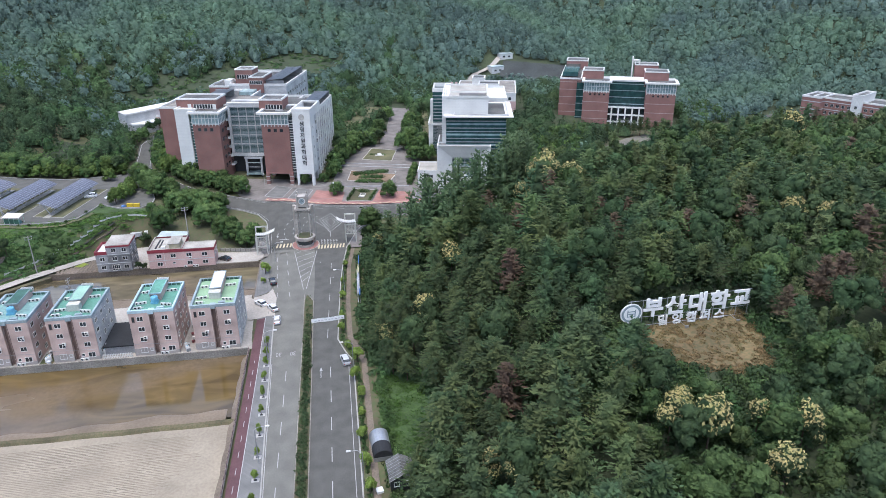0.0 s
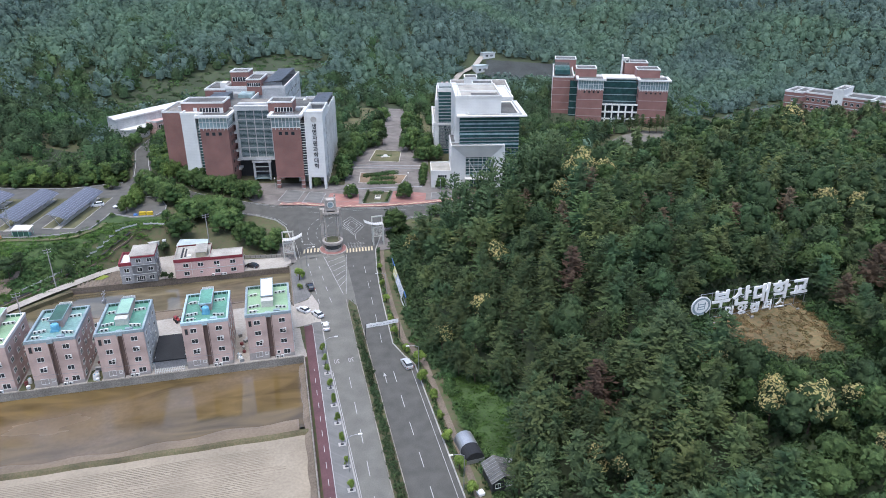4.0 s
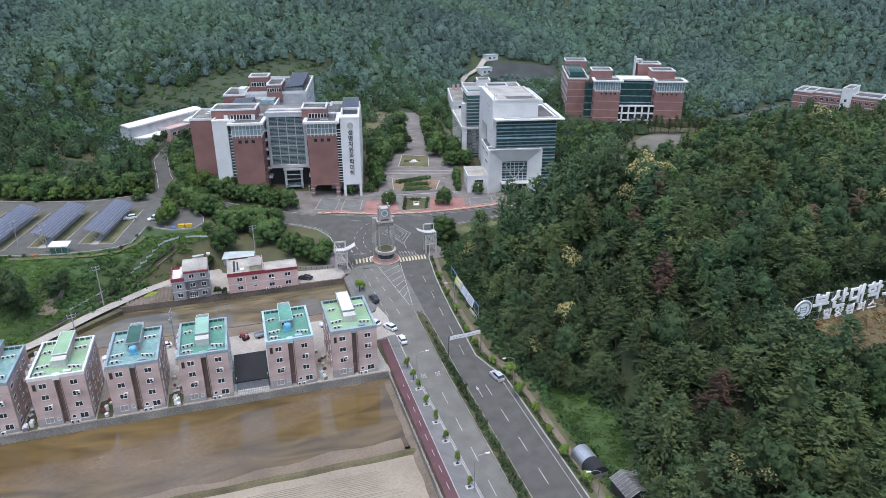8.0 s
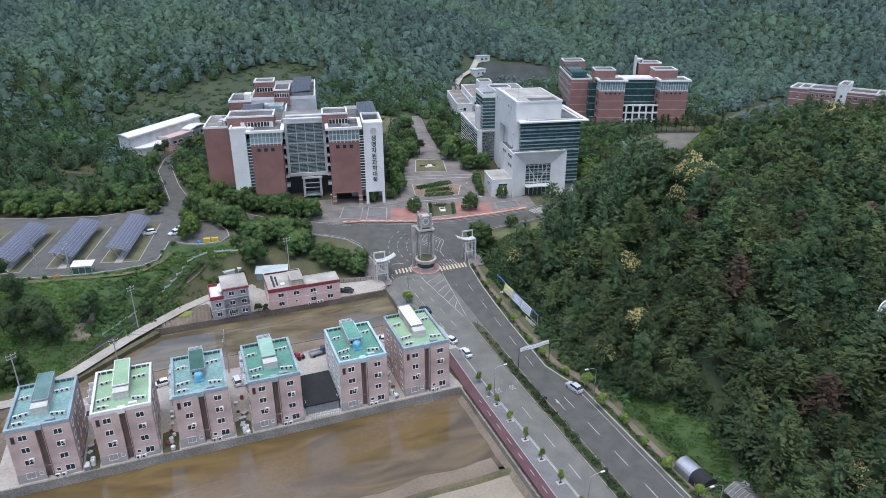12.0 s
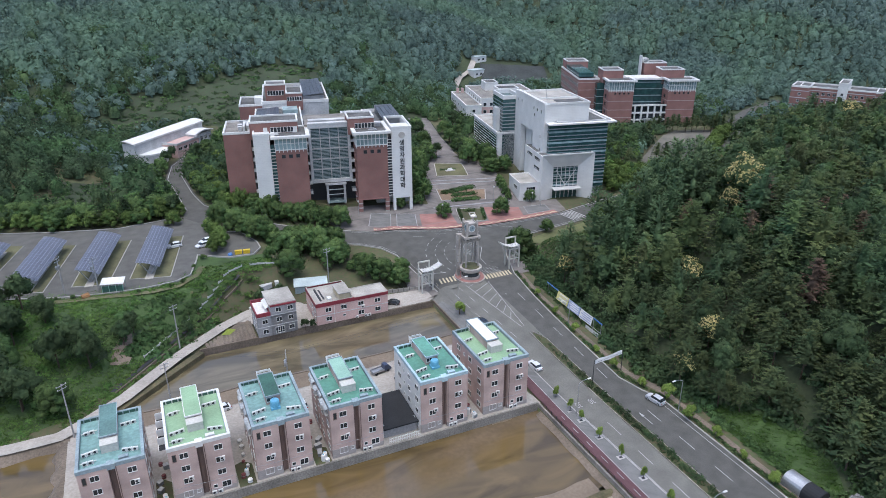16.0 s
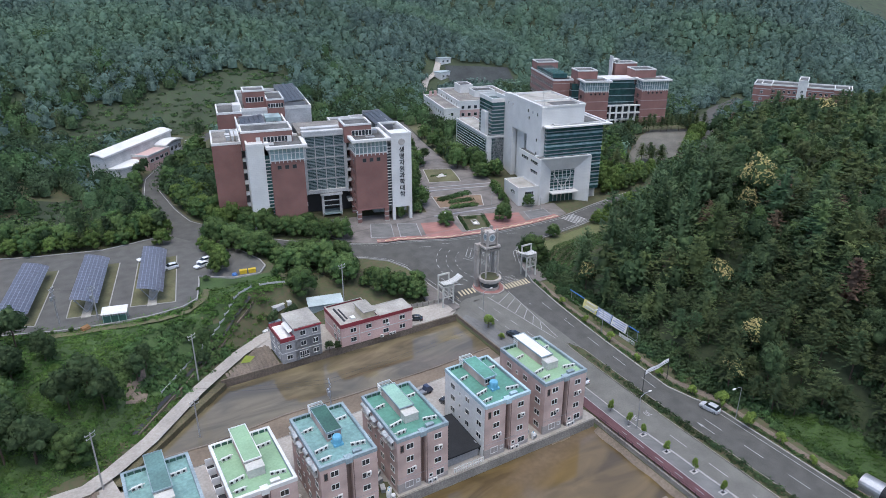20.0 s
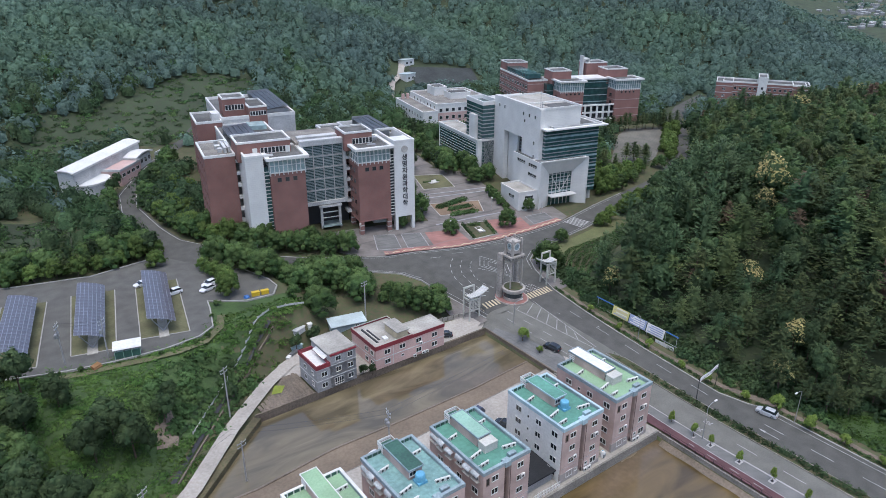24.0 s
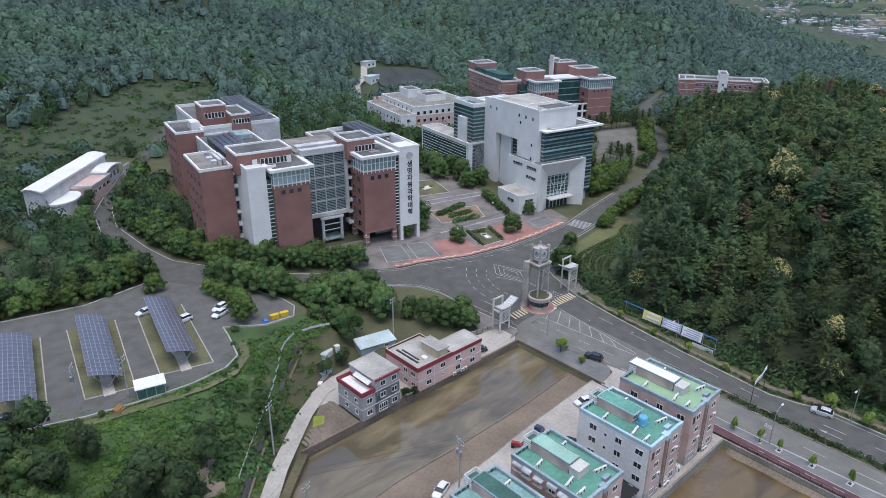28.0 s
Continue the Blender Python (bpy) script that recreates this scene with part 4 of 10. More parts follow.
structure("paddy_rim", ribbon_geo([(-116.9, 186.4), (-111, 193.0), (-97.2, 205.6), (-91.2, 210.8)], 1.8, 0, 1.55, 2.5, -1.75), M_LEVEE, "muddy earth rim between the paddy and the lane", "bank")
wall_run("yard_edge_wall", [(-27.0, 187.75), (-49, 186.65), (-70, 184.65), (-116.4, 184.15)], -2.0, -0.12, 0.25, M_CONCD, "low edge of the housing yard above the paddy")
rail = thing("path_railing", "dark metal railing on the wall beside the cycle path", "railing", kind="structure")
post, bars = Geo().box(-0.05, 0.05, -0.05, 0.05, 0, 1.05).mesh("post", M_DARK), Geo().box(-0.03, 0.03, 0, 2.0, 0.5, 0.56).box(-0.03, 0.03, 0, 2.0, 0.98, 1.05).box(-0.02, 0.02, 0, 2.0, 0.2, 0.24).mesh("rail", M_REDPATH)
for k in range(52):
    part("post", post, None, rail, "", pose(-25.2, 51.5 + 2 * k, 0.2))
    part("rail", bars, None, rail, "", pose(-25.2, 51.5 + 2 * k, 0.2))

# the car park terrace
LOT = [(-150, 249), (-135.4, 243), (-122, 238.2), (-112.6, 236.2), (-102, 235.2), (-94, 236.2), (-89.8, 239), (-87.3, 248.3), (-86.4, 253), (-81.5, 249.4), (-78.2, 247.2), (-70.9, 246.5), (-68, 251),
       (-68.2, 256.4), (-71.6, 267), (-78, 270), (-81, 277.5), (-88, 289.5), (-107.6, 286.5), (-125.5, 291), (-150, 300)]
sheet("car_park", LOT, M_ASPHP, "asphalt car park on a terrace", "car park", 0.05, 5.0, 9.0)
ribs = Geo()
ribbon_geo(LOT[:12], 0.35, 0.0, 0.2, 3, 9.0, ribs)
ribbon_geo(LOT[11:17], 0.3, 0.0, 0.2, 3, 9.0, ribs)
ribbon_geo([(-150, 300.2), (-125.5, 291.2), (-107.6, 286.7), (-88.4, 289.7)], 0.4, 0.0, 0.25, 3, 9.0, ribs)
structure("kerb_3", ribs, M_KERB, "pale kerbs round the car park", "kerb")
# stripe of grassed bays below each canopy row: near-left, near-right, far-right, far-left corners
for k, bay in enumerate(([(-105.6, 242.8), (-95.0, 240.0), (-88.9, 271.0), (-99.3, 273.0)], [(-120.2, 244.1), (-111.1, 241.8), (-104.3, 273.9), (-114.5, 276.4)], [(-136, 248.6), (-127.1, 243.6), (-120.1, 276.8), (-130, 280)],
                         [(-152, 256), (-143, 250), (-135, 283), (-146, 287)])):
    sheet("bay_strip", bay, M_DRYGRASS, "grassed parking bays under a solar canopy", "parking bay", 0.09, 5.0, 9.0)
    e = Geo()
    ribbon_geo([bay[1], bay[2]], 0.25, 0.06, 0.1, 6, 9.0, e), ribbon_geo([bay[0], bay[3]], 0.25, 0.06, 0.1, 6, 9.0, e), ribbon_geo([bay[0], bay[1]], 0.25, 0.06, 0.1, 6, 9.0, e)
    structure("bay_edge", e, M_KERB, "pale kerb round grassed bays", "kerb")

sheet("bank_grass", [(-150, 191.5), (-131, 191), (-120, 194), (-107, 208), (-99, 217), (-91, 224), (-83, 231.4), (-76, 237), (-70, 238), (-66, 242), (-68, 246), (-78.2, 246.8), (-86.4, 252.5), (-89.5, 238.6), (-94, 235.7), (-102, 234.7), (-112.6, 235.7), (-122, 237.7), (-135.4, 242.5), (-150, 248.5)], M_BANK, "lush green grass on the bank below the car park", "grass", -0.16, 2.5)
structure("bare_strip", ribbon_geo([(-124, 236.2), (-118.8, 235.2), (-113, 234.4), (-107.4, 233.4), (-100.2, 232.9), (-93.4, 233.8), (-88.6, 237.6), (-86.2, 243.5)], 1.9, 0.05, 0, 1.5), M_DRYGRASS, "dry grass and bare earth strip along the car park's kerb", "soil")
sheet("bare_patch", [(-106.5, 219.5), (-106.8, 213), (-108.2, 209.6), (-112, 210), (-111, 215), (-109, 218.6)], M_FURROW, "bare earth patch on the bank", "soil", -0.02, 1.5)
structure("ditch", ribbon_geo([(-112, 200.6), (-105.7, 207.9), (-101.4, 212.8), (-96.7, 218.1), (-90.0, 224.3), (-82.6, 231.4), (-77, 235.2)], 1.0, 0.02, 0, 2.0), M_DARK, "dark drainage ditch along the fence", "ditch")
structure("ditch_edge", ribbon_geo([(-111.2, 199.9), (-104.9, 207.2), (-100.6, 212.1), (-95.9, 217.4), (-89.2, 223.6), (-81.8, 230.7), (-76.4, 234.4)], 0.35, 0.0, 0.2, 2.0), M_FURROW, "muddy concrete edge of the drainage ditch", "kerb")
sheet("lime_crop", [(-85.6, 216.0), (-83.4, 215.4), (-81.6, 217.6), (-83.6, 219.0)], M_L_LIMECROP, "bright yellow-green crop patch", "crop", 0.0, 1.2, 0.5)
# the plaza
PLAZA = [(44, 250), (39, 248.5), (26, 247.9), (9.3, 248.2), (-6.3, 250.6), (-18.8, 255.1), (-28.7, 258.3), (-38, 263), (-43, 271), (-38, 280), (-20, 277), (-2.5, 272), (1, 291), (9, 312), (26, 316), (38, 300), (34, 280), (33, 262), (46, 260)]
sheet("plaza", PLAZA, M_PLAZA, "grey patterned stone plaza", "plaza", 0.08, 3.0)
BAND = NORTH_EDGE[8:14]
bd = ribbon_geo([(x + 0.5, y + 1.9) for x, y in BAND], 3.2, 0.24, 0, 1.5)
structure("plaza_band", bd, M_PLAZAR, "red brick band along the plaza's edge", "paving")
for k, q in enumerate(([(-12, 255.0), (0.6, 252.2), (2.1, 261.9), (-8.9, 265.1)], [(12.3, 251.4), (26.3, 251.0), (28.3, 258.2), (16, 262.6)])):
    sheet("plaza_red_panel", q, M_PLAZAR, "red brick paving panel in the plaza", "paving", 0.13, 3.0)
for q in ([(-20, 258.5), (-13.4, 256.0), (-10.4, 265.6), (-16.5, 268.2)], [(-29, 262.5), (-22, 259.4), (-18.6, 268.8), (-25, 271.6)], [(28.6, 251.4), (38, 251.2), (39, 257.0), (30.4, 258.0)]):
    sheet("plaza_grey_panel", q, M_WALK, "dark grey paving panel with a pale border", "paving", 0.12, 3.0)
    structure("panel_border", ribbon_geo(q + [q[0]], 0.28, 0.15, 0, 3), M_GREYW, "pale stone border in the plaza paving", "paving")
for q in ([(-2, 268), (28, 264.6)], [(1.4, 288.2), (33, 282.4)], [(2.5, 291), (34, 285)]):
    structure("plaza_step", ribbon_geo(q, 0.7, 0.06, 0.16, 3), M_GREYW, "grey stone step across the plaza", "step")
zig = Geo()
pts = densify([(x + 0.4, y + 1.1) for x, y in BAND], 1.5, False)
pts = [(x, y + (0.65 if i % 2 else 0)) for i, (x, y) in enumerate(pts)]
ribbon_geo(pts, 0.5, 0.31, 0, 9, None, zig)
structure("plaza_zigzag", zig, M_YLINE, "pale zigzag stone inlay along the plaza's edge", "paving")
for q, mtl, lab in (([(2.2, 252.6), (11.7, 252.0), (15, 261.9), (5.5, 264.6)], M_GRASS, "worn lawn bed with a small stone basin"), ([(3.5, 273), (20, 269), (24, 277), (5.5, 282.6)], M_SOIL, "bare planting bed with clipped hedges"),
                    ([(10.8, 293.9), (23.4, 290.8), (26.8, 304), (16, 308.6)], M_DRYGRASS, "round lawn with a low white stone")):
    sheet("planting_bed", q, mtl, lab, "planting bed", 0.15, 3.0)
    structure("bed_kerb", ribbon_geo(q + [q[0]], 0.3, 0.1, 0.16, 3), M_STONE, "pale stone edging of a planting bed", "kerb")
OPEN_GROUND = [[(-2, 294), (8, 313), (21, 317), (25, 345), (30, 380), (12, 386), (2, 345)], [(35, 303), (42, 300), (49, 345), (50, 378), (42, 375), (36, 345), (31, 314)]]
SLOPE_GRASS = [(-132, 300), (-126, 332), (-112, 334), (-105, 319), (-106, 302), (-118, 297)]
sheet("slope_meadow", SLOPE_GRASS, M_MEADOW, "rough grass slope above the car park trees", "grass", -0.05, 4.0)
for area in OPEN_GROUND:
    sheet("campus_green", area, M_DRYGRASS, "worn grass and bare soil under campus trees", "grass", -0.05, 4.0)
sheet("upper_walk", [(20, 316), (30, 314), (35, 345), (42, 376), (32, 380), (26, 345)], M_PLAZA, "paved walk rising between the buildings", "path", 0.0, 5.0)
sheet("car_park_upper", [(97, 277), (113, 273.5), (126, 275.5), (148, 288), (172, 304), (150, 312), (138, 307)], M_GRAVEL, "worn grey upper car park", "car park", 0.05, 4.0)
sheet("sign_clearing", [(61.5, 121), (72, 124), (87, 125.5), (88, 117), (83, 105), (76, 104.6), (68, 106.5), (64.5, 111), (62, 116)], M_STRAW, "straw-coloured clearing below the lettered sign", "clearing", -0.16, 2.5)
sheet("grass_field", [(5.4, 122), (6.4, 112), (11, 108), (16.5, 115), (19.5, 125), (17.5, 133), (12, 139.5), (7.4, 141.5), (5.8, 133)], M_LUSH, "bright green overgrown plot", "field", -0.17, 2.5)
sheet("net_field", [(107, 440), (114, 458), (158, 450), (149, 425), (117, 429)], M_NETTED, "dark netted orchard terrace at the foot of the hill", "field", 1.2, 5.0)
sheet("meadow", [(-112, 396), (-94, 424), (-80, 424), (-65, 430), (-38, 452), (-19, 459), (6, 455), (12, 443), (-26, 418), (-37, 405), (-48, 402), (-60, 396), (-70, 404), (-97, 392), (-108, 392)], M_MEADOW, "green meadow on the slope behind the brick building", "meadow", -0.1, 4.0)
structure("far_lane", ribbon_geo([(76, 416), (84, 432), (92, 443), (104, 452), (113, 464)], 4.0, 0.6, 0, 3), M_LANE, "pale lane climbing past the netted terrace", "lane")


# ---- apartment blocks ----
def air_unit(parent, x, y, z, rz=0):
    if "u" not in AIR:
        g = Geo().box(-0.42, 0.42, -0.16, 0.16, 0.12, 0.75)
        g.box(-0.4, -0.3, -0.2, 0.2, 0, 0.12).box(0.3, 0.4, -0.2, 0.2, 0, 0.12)
        AIR["u"], AIR["f"] = g.mesh("air_unit", M_WHITEP), Geo().lathe([(0.24, 0), (0.24, 0.03), (0.05, 0.05)], 12).mesh("fan_grille", M_DARK)
    ob = part("air_unit", AIR["u"], None, parent, "", pose(x, y, z, 0, 0, rz))
    part("fan_grille", AIR["f"], None, ob, "", pose(-0.1, -0.16, 0.43, 90, 0, 0))


AIR = {}


def apartment(x0, x1, y0, y1, h, wall_w, wall_e, rim, deck, stair_roof, tank, label):
    """Four storeys of brick, a recessed strip in the street front, roof deck with parapet, stair head, cream box and air units."""
    cx = (x0 + x1) / 2
    w, d = x1 - x0, y1 - y0
    a = thing("apartment_block", label, "apartment building", pose(x0, y0, -0.2), "apartment blocks in a row")
    c0, c1 = w * 0.5 - 0.55, w * 0.5 + 0.55
    body = Geo().prism([(0, 0), (c0, 0), (c0, 0.9), (c1, 0.9), (c1, 0), (w, 0), (w, d), (0, d)], 0, h)
    part("wall", body, M_PINK, a, "pink brick wall")
    part("base_course", Geo().box(-0.06, c0, -0.06, 0.4, 0, 2.1).box(c1, w + 0.06, -0.06, 0.4, 0, 1.0), M_PINKB, a, "paler stone base course")
    part("recess", Geo().box(c0 + 0.02, c1 - 0.02, 0.82, 0.9, 0, h - 0.1), M_BROWNB, a, "dark brick recess")
    for x in (c0 + 0.28, c1 - 0.28, c1 + 0.2):
        part("drain_pipe", Geo().tube((x, 0.7 if x < c1 else -0.1, 0.2), (x, 0.7 if x < c1 else -0.1, h), 0.07, None, 6), M_BROWNB, a)
    if wall_w:
        part("side_wall", Geo().box(-0.05, 0.0, 0.3, d - 0.05, 0.05, h - 0.05), wall_w, a, "painted side wall")
    if wall_e:
        part("side_wall", Geo().box(w, w + 0.05, 0.3, d - 0.05, 0.05, h - 0.05), wall_e, a, "painted side wall")
    part("roof_deck", Geo().box(0.3, w - 0.3, 0.9, d - 0.3, h, h + 0.06), deck, a, "painted roof deck")
    par = Geo().box(-0.08, c0 - 0.1, -0.08, 0.45, h, h + 0.75).box(c1 + 0.1, w + 0.08, -0.08, 0.45, h, h + 0.75).box(c0 - 0.1, c1 + 0.1, -0.3, 0.95, h - 0.3, h + 0.8)
    par.box(-0.08, 0.4, 0.45, d, h, h + 0.75).box(w - 0.4, w + 0.08, 0.45, d, h, h + 0.75).box(0.4, w - 0.4, d - 0.4, d + 0.05, h, h + 0.75)
    part("parapet", par, rim, a, "painted parapet")
    part("parapet_lining", Geo().box(0.4, 0.46, 0.5, d - 0.4, h + 0.06, h + 0.66), M_BLUEG, a)
    part("parapet_lining", Geo().box(w - 0.46, w - 0.4, 0.5, d - 0.4, h + 0.06, h + 0.66), M_BLUEG, a)
    # stair head that stands out behind, with an open louvred end
    s0, s1, f0, f1, f2 = w * 0.5 - 1.4, w * 0.5 + 1.3, d * 0.42, d - 1.5, d + 0.7
    part("stair_head", Geo().box(s0, s1, f0, f1, h, h + 2.0).box(s0, s1, d + 0.02, f2, 0, h).box(s0, s1, f1, f2, h, h + 1.1), M_PINK, a, "brick stair head")
    closed = stair_roof in (M_LGREEN, M_DULLT, M_WHITEP)
    f1 = f2 - 0.3 if closed else f1
    part("stair_roof", Geo().box(s0 - 0.15, s1 + 0.15, f0 - 0.3, f1 + 0.4, h + 2.0, h + 2.15), stair_roof, a, "painted stair-head roof")
    part("stair_roof_rim", Geo().ring(s0 - 0.2, s1 + 0.2, f0 - 0.35, f1 + 0.45, 0.13, h + 2.0, h + 2.3), rim, a)
    if closed:
        part("stair_end", Geo().box(s0, s1, d - 1.5, f2, h + 1.1, h + 2.0), M_PINK, a, "brick stair head")
    else:
        part("louvre_frame", Geo().ring(s0 - 0.06, s1 + 0.06, f1 + 0.47, f2 + 0.1, 0.1, h + 1.8, h + 1.95), M_WHITEP, a, "white frame of the louvred end")
        part("louvre_floor", Geo().box(s0 + 0.06, s1 - 0.06, f1 + 0.63, f2 - 0.01, h + 1.1, h + 1.16), M_DKGREEN, a)
        for x_, y_ in ((s0, f2), (s1, f2)):
            part("louvre_post", Geo().box(x_ - 0.06, x_ + 0.06, y_ - 0.06, y_ + 0.06, h + 1.1, h + 1.8), M_WHITEP, a)
    for k in range(7):
        part("louvre", Geo().box(s0 + 0.1, s1 - 0.1, f2, f2 + 0.08, h - 1.2 + 0.45 * k, h - 0.95 + 0.45 * k), M_WHITEP, a)
        if k > 2:
            part("louvre", Geo().box(s0 - 0.08, s0, d - 1.0, f2 - 0.1, h - 1.2 + 0.45 * k, h - 0.95 + 0.45 * k), M_WHITEP, a)
    window(a, 1.2, 0.8, pose(w * 0.5 - 0.6, f0, h + 0.8))
    # open railing along the back of the roof
    # the strip's dark green also carries the shade behind the posts
    part("parapet_lining", Geo().box(0.46, w - 0.46, d - 0.47, d - 0.4, h + 0.06, h + 0.62), M_DKGREEN, a, "dark green rear parapet lining, darkened as shade")
    for k in range(9):
        x_ = 0.9 + (w - 1.8) * k / 8
        if not s0 - 0.3 < x_ < s1 + 0.3:
            part("parapet_post", Geo().box(x_ - 0.09, x_ + 0.09, d - 0.62, d - 0.47, h + 0.06, h + 0.74), rim, a)
    if tank == "cream":
        part("water_box", Geo().box(s0 - 0.05, s1 + 0.05, f0 - 2.3, f0 - 0.37, h + 0.06, h + 1.7).box(s0 - 0.12, s1 + 0.12, f0 - 2.38, f0 - 0.36, h + 1.7, h + 1.8), M_CREAM, a, "cream panelled water box")
        for k in range(3):
            part("box_seam", Geo().box(s0 - 0.07, s1 + 0.07, f0 - 2.32, f0 - 0.37, h + 0.45 + 0.42 * k, h + 0.48 + 0.42 * k), M_WPLASTER, a)
    else:
        part("water_tank", Geo().box(w * 0.5 - 0.9, w * 0.5 + 0.9, f0 - 2.2, f0 - 0.4, h + 0.06, h + 0.5).lathe([(0.85, h + 0.5), (0.9, h + 0.6), (0.88, h + 1.05), (0.9, h + 1.1), (0.88, h + 1.55), (0.75, h + 1.8), (0.2, h + 1.9)], 16, w * 0.5, f0 - 1.3), M_TANKB, a, "pale blue plastic water tank")
    part("roof_vent", Geo().box(w * 0.62, w * 0.62 + 1.6, 0.9, 1.7, h + 0.06, h + 0.8), rim, a)
    for x, y, rz, n_ in ((2.1, d * 0.3, 12, 3), (w - 2.2, d * 0.2, -12, 3), (1.9, d * 0.70, 10, 2), (w - 2.3, d * 0.72, 5, 3), (1.9, d * 0.13, 4, 2)):
        c_, s_ = math.cos(math.radians(rz)), math.sin(math.radians(rz))
        for i in range(n_):
            u = 0.92 * (i - (n_ - 1) / 2)
            air_unit(a, x + u * c_, y + u * s_, h + 0.06, rz)
        part("coolant_pipe", Geo().tube((x - 1.3 * c_, y - 1.3 * s_ + 0.35, h + 0.35), (x + 1.3 * c_, y + 1.3 * s_ + 0.35, h + 0.35), 0.09, None, 6), M_WHITEP, a)
    # front windows
    fl = h / 4.15
    for k in range(4):
        z = 0.95 + fl * k + (0.25 if k else 0)
        for x in (w * 0.24, w * 0.79):
            if k == 0:
                window(a, 1.5, 1.25, pose(x + (0.5 if x > c1 else -0.3), 0, 0.9))
                window(a, 0.6, 0.6, pose(x + (-1.5 if x > c1 else 1.5), 0, 1.3), "plain")
            else:
                window(a, 1.35, 1.05, pose(x, 0, z))
    for k, x in ((3, w * 0.08),):
        window(a, 0.55, 1.4, pose(x + 0.1, 0, 0.9 + fl * k), "plain", M_BROWNB)
    air_unit(a, w * 0.30, -0.35, fl * 1.7, 0)
    air_unit(a, w * 0.83, -0.35, fl * 2.62, 0)
    for x in (w * 0.62, w * 0.72):
        air_unit(a, x, -0.35, 0.1, 0)
    # side and back windows
    for k in range(4):
        z = 1.1 + fl * k
        for y, ww in ((d * 0.14, 1.5), (d * 0.42, 1.3), (d * 0.6, 0.5), (d * 0.78, 1.5)):
            sty = "slide" if ww > 1 else "plain"
            window(a, ww, 1.1 if ww > 1 else 0.6, pose(-0.055 if wall_w else 0, y, z, 0, 0, -90), sty)
            window(a, ww, 1.1 if ww > 1 else 0.6, pose(w + (0.055 if wall_e else 0), y, z, 0, 0, 90), sty)
        for x in (w * 0.18, w * 0.82):
            window(a, 1.4, 1.1, pose(x, d, z, 0, 0, 180))
    wire = Geo()
    wire.tube((0, -0.12, fl * 1.18), (w, -0.12, fl * 1.05), 0.04, None, 5)
    part("wall_cable", wire, M_GREYW, a)
    return a


apartment(-38.4, -27.6, 158.0, 174.0, 12.0, None, M_WPLASTER, M_BLUEG, M_LGREEN, M_WHITEP, "cream", "pink brick four-storey block, pale green deck, white stair roof")
apartment(-53.0, -42.4, 157.8, 173.2, 11.9, M_WHITEP, None, M_SKYB, M_GREEN, M_GREEN, "blue", "pink brick block with green deck and sky-blue parapet")
apartment(-72.0, -61.4, 157.8, 173.4, 11.6, None, M_WPLASTER, M_BLUEG, M_GREEN, M_MINT, "cream", "pink brick block with grey-blue parapet and mint stair roof")
apartment(-86.6, -76.0, 157.8, 173.4, 11.7, None, None, M_BLUEG, M_TURQ, M_DKGREEN, "blue", "pink brick block with turquoise deck and dark stair roof")
apartment(-101.4, -90.6, 157.8, 173.4, 11.6, None, None, M_WHITEP, M_LGREEN, M_LGREEN, "cream", "pink brick block with white parapet and lime deck")
apartment(-115.8, -105.0, 157.8, 173.4, 11.7, None, None, M_BLUEG, M_TURQ, M_DULLT, "cream", "pink brick block with turquoise deck and blue parapet")

for ob in [o for o in bpy.data.objects if o.name.startswith("apartment_block")]:
    if round(ob.matrix_basis.translation.x, 1) == -101.4:
        for k in range(4):
            y = 3.0 + 2.7 * k
            part("balcony_awning", Geo().prism([(-1.3, y), (-0.1, y), (-0.1, y + 1.6), (-1.3, y + 1.6)], 10.2, 10.26), M_BLACK, ob, "black shade over a balcony")
            part("balcony_frame", Geo().box(-1.4, -0.1, y + 1.75, y + 1.9, 10.1, 11.6).box(-1.4, -1.28, y, y + 1.75, 10.1, 10.4), M_WHITEP, ob, "white frame beside a balcony")
    if round(ob.matrix_basis.translation.x, 1) in (-72.0, -86.6):
        for k in range(6):
            y = 0.9 + 2.4 * k
            z = 11.75
            out = 0.75 + 0.2 * math.sin(k * 2.3)
            y += 0.3 * math.sin(k * 5.1)
            part("balcony_sheet", Geo().prism([(-out, y), (-0.1, y), (-0.1, y + 1.9), (-out, y + 1.9)], z - 1.95, z - 1.8), M_CONC, ob, "small concrete balcony")
            arch = [(-out + (out - 0.1) * (1 - math.cos(math.pi * 0.5 * q / 4)), z - 0.75 + (0.5 + 0.2 * math.sin(k * 3.7)) * math.sin(math.pi * 0.5 * q / 4)) for q in range(5)]
            cov = Geo()
            for (xa, za), (xb, zb) in zip(arch, arch[1:]):
                cov.face([(xa, y, za), (xa, y + 1.9, za), (xb, y + 1.9, zb), (xb, y, zb)][::-1]).face([(xa, y, za - 0.06), (xa, y + 1.9, za - 0.06), (xb, y + 1.9, zb - 0.06), (xb, y, zb - 0.06)])
            part("balcony_cover", cov, M_FILM, ob, "cloudy plastic cover over a balcony")
for x0, x1, y1 in ((-104.6, -101.8, 165.0), (-90.2, -87.0, 164.0), (-75.6, -72.4, 162.5)):
    sheet("yard_grass", [(x0, 157.2), (x1, 157.2), (x1, y1 - 0.8), ((x0 + x1) / 2, y1 + 0.6), (x0, y1)], M_GRASS, "rough dark grass between two blocks", "grass", 0.0, 1.5, -0.13)
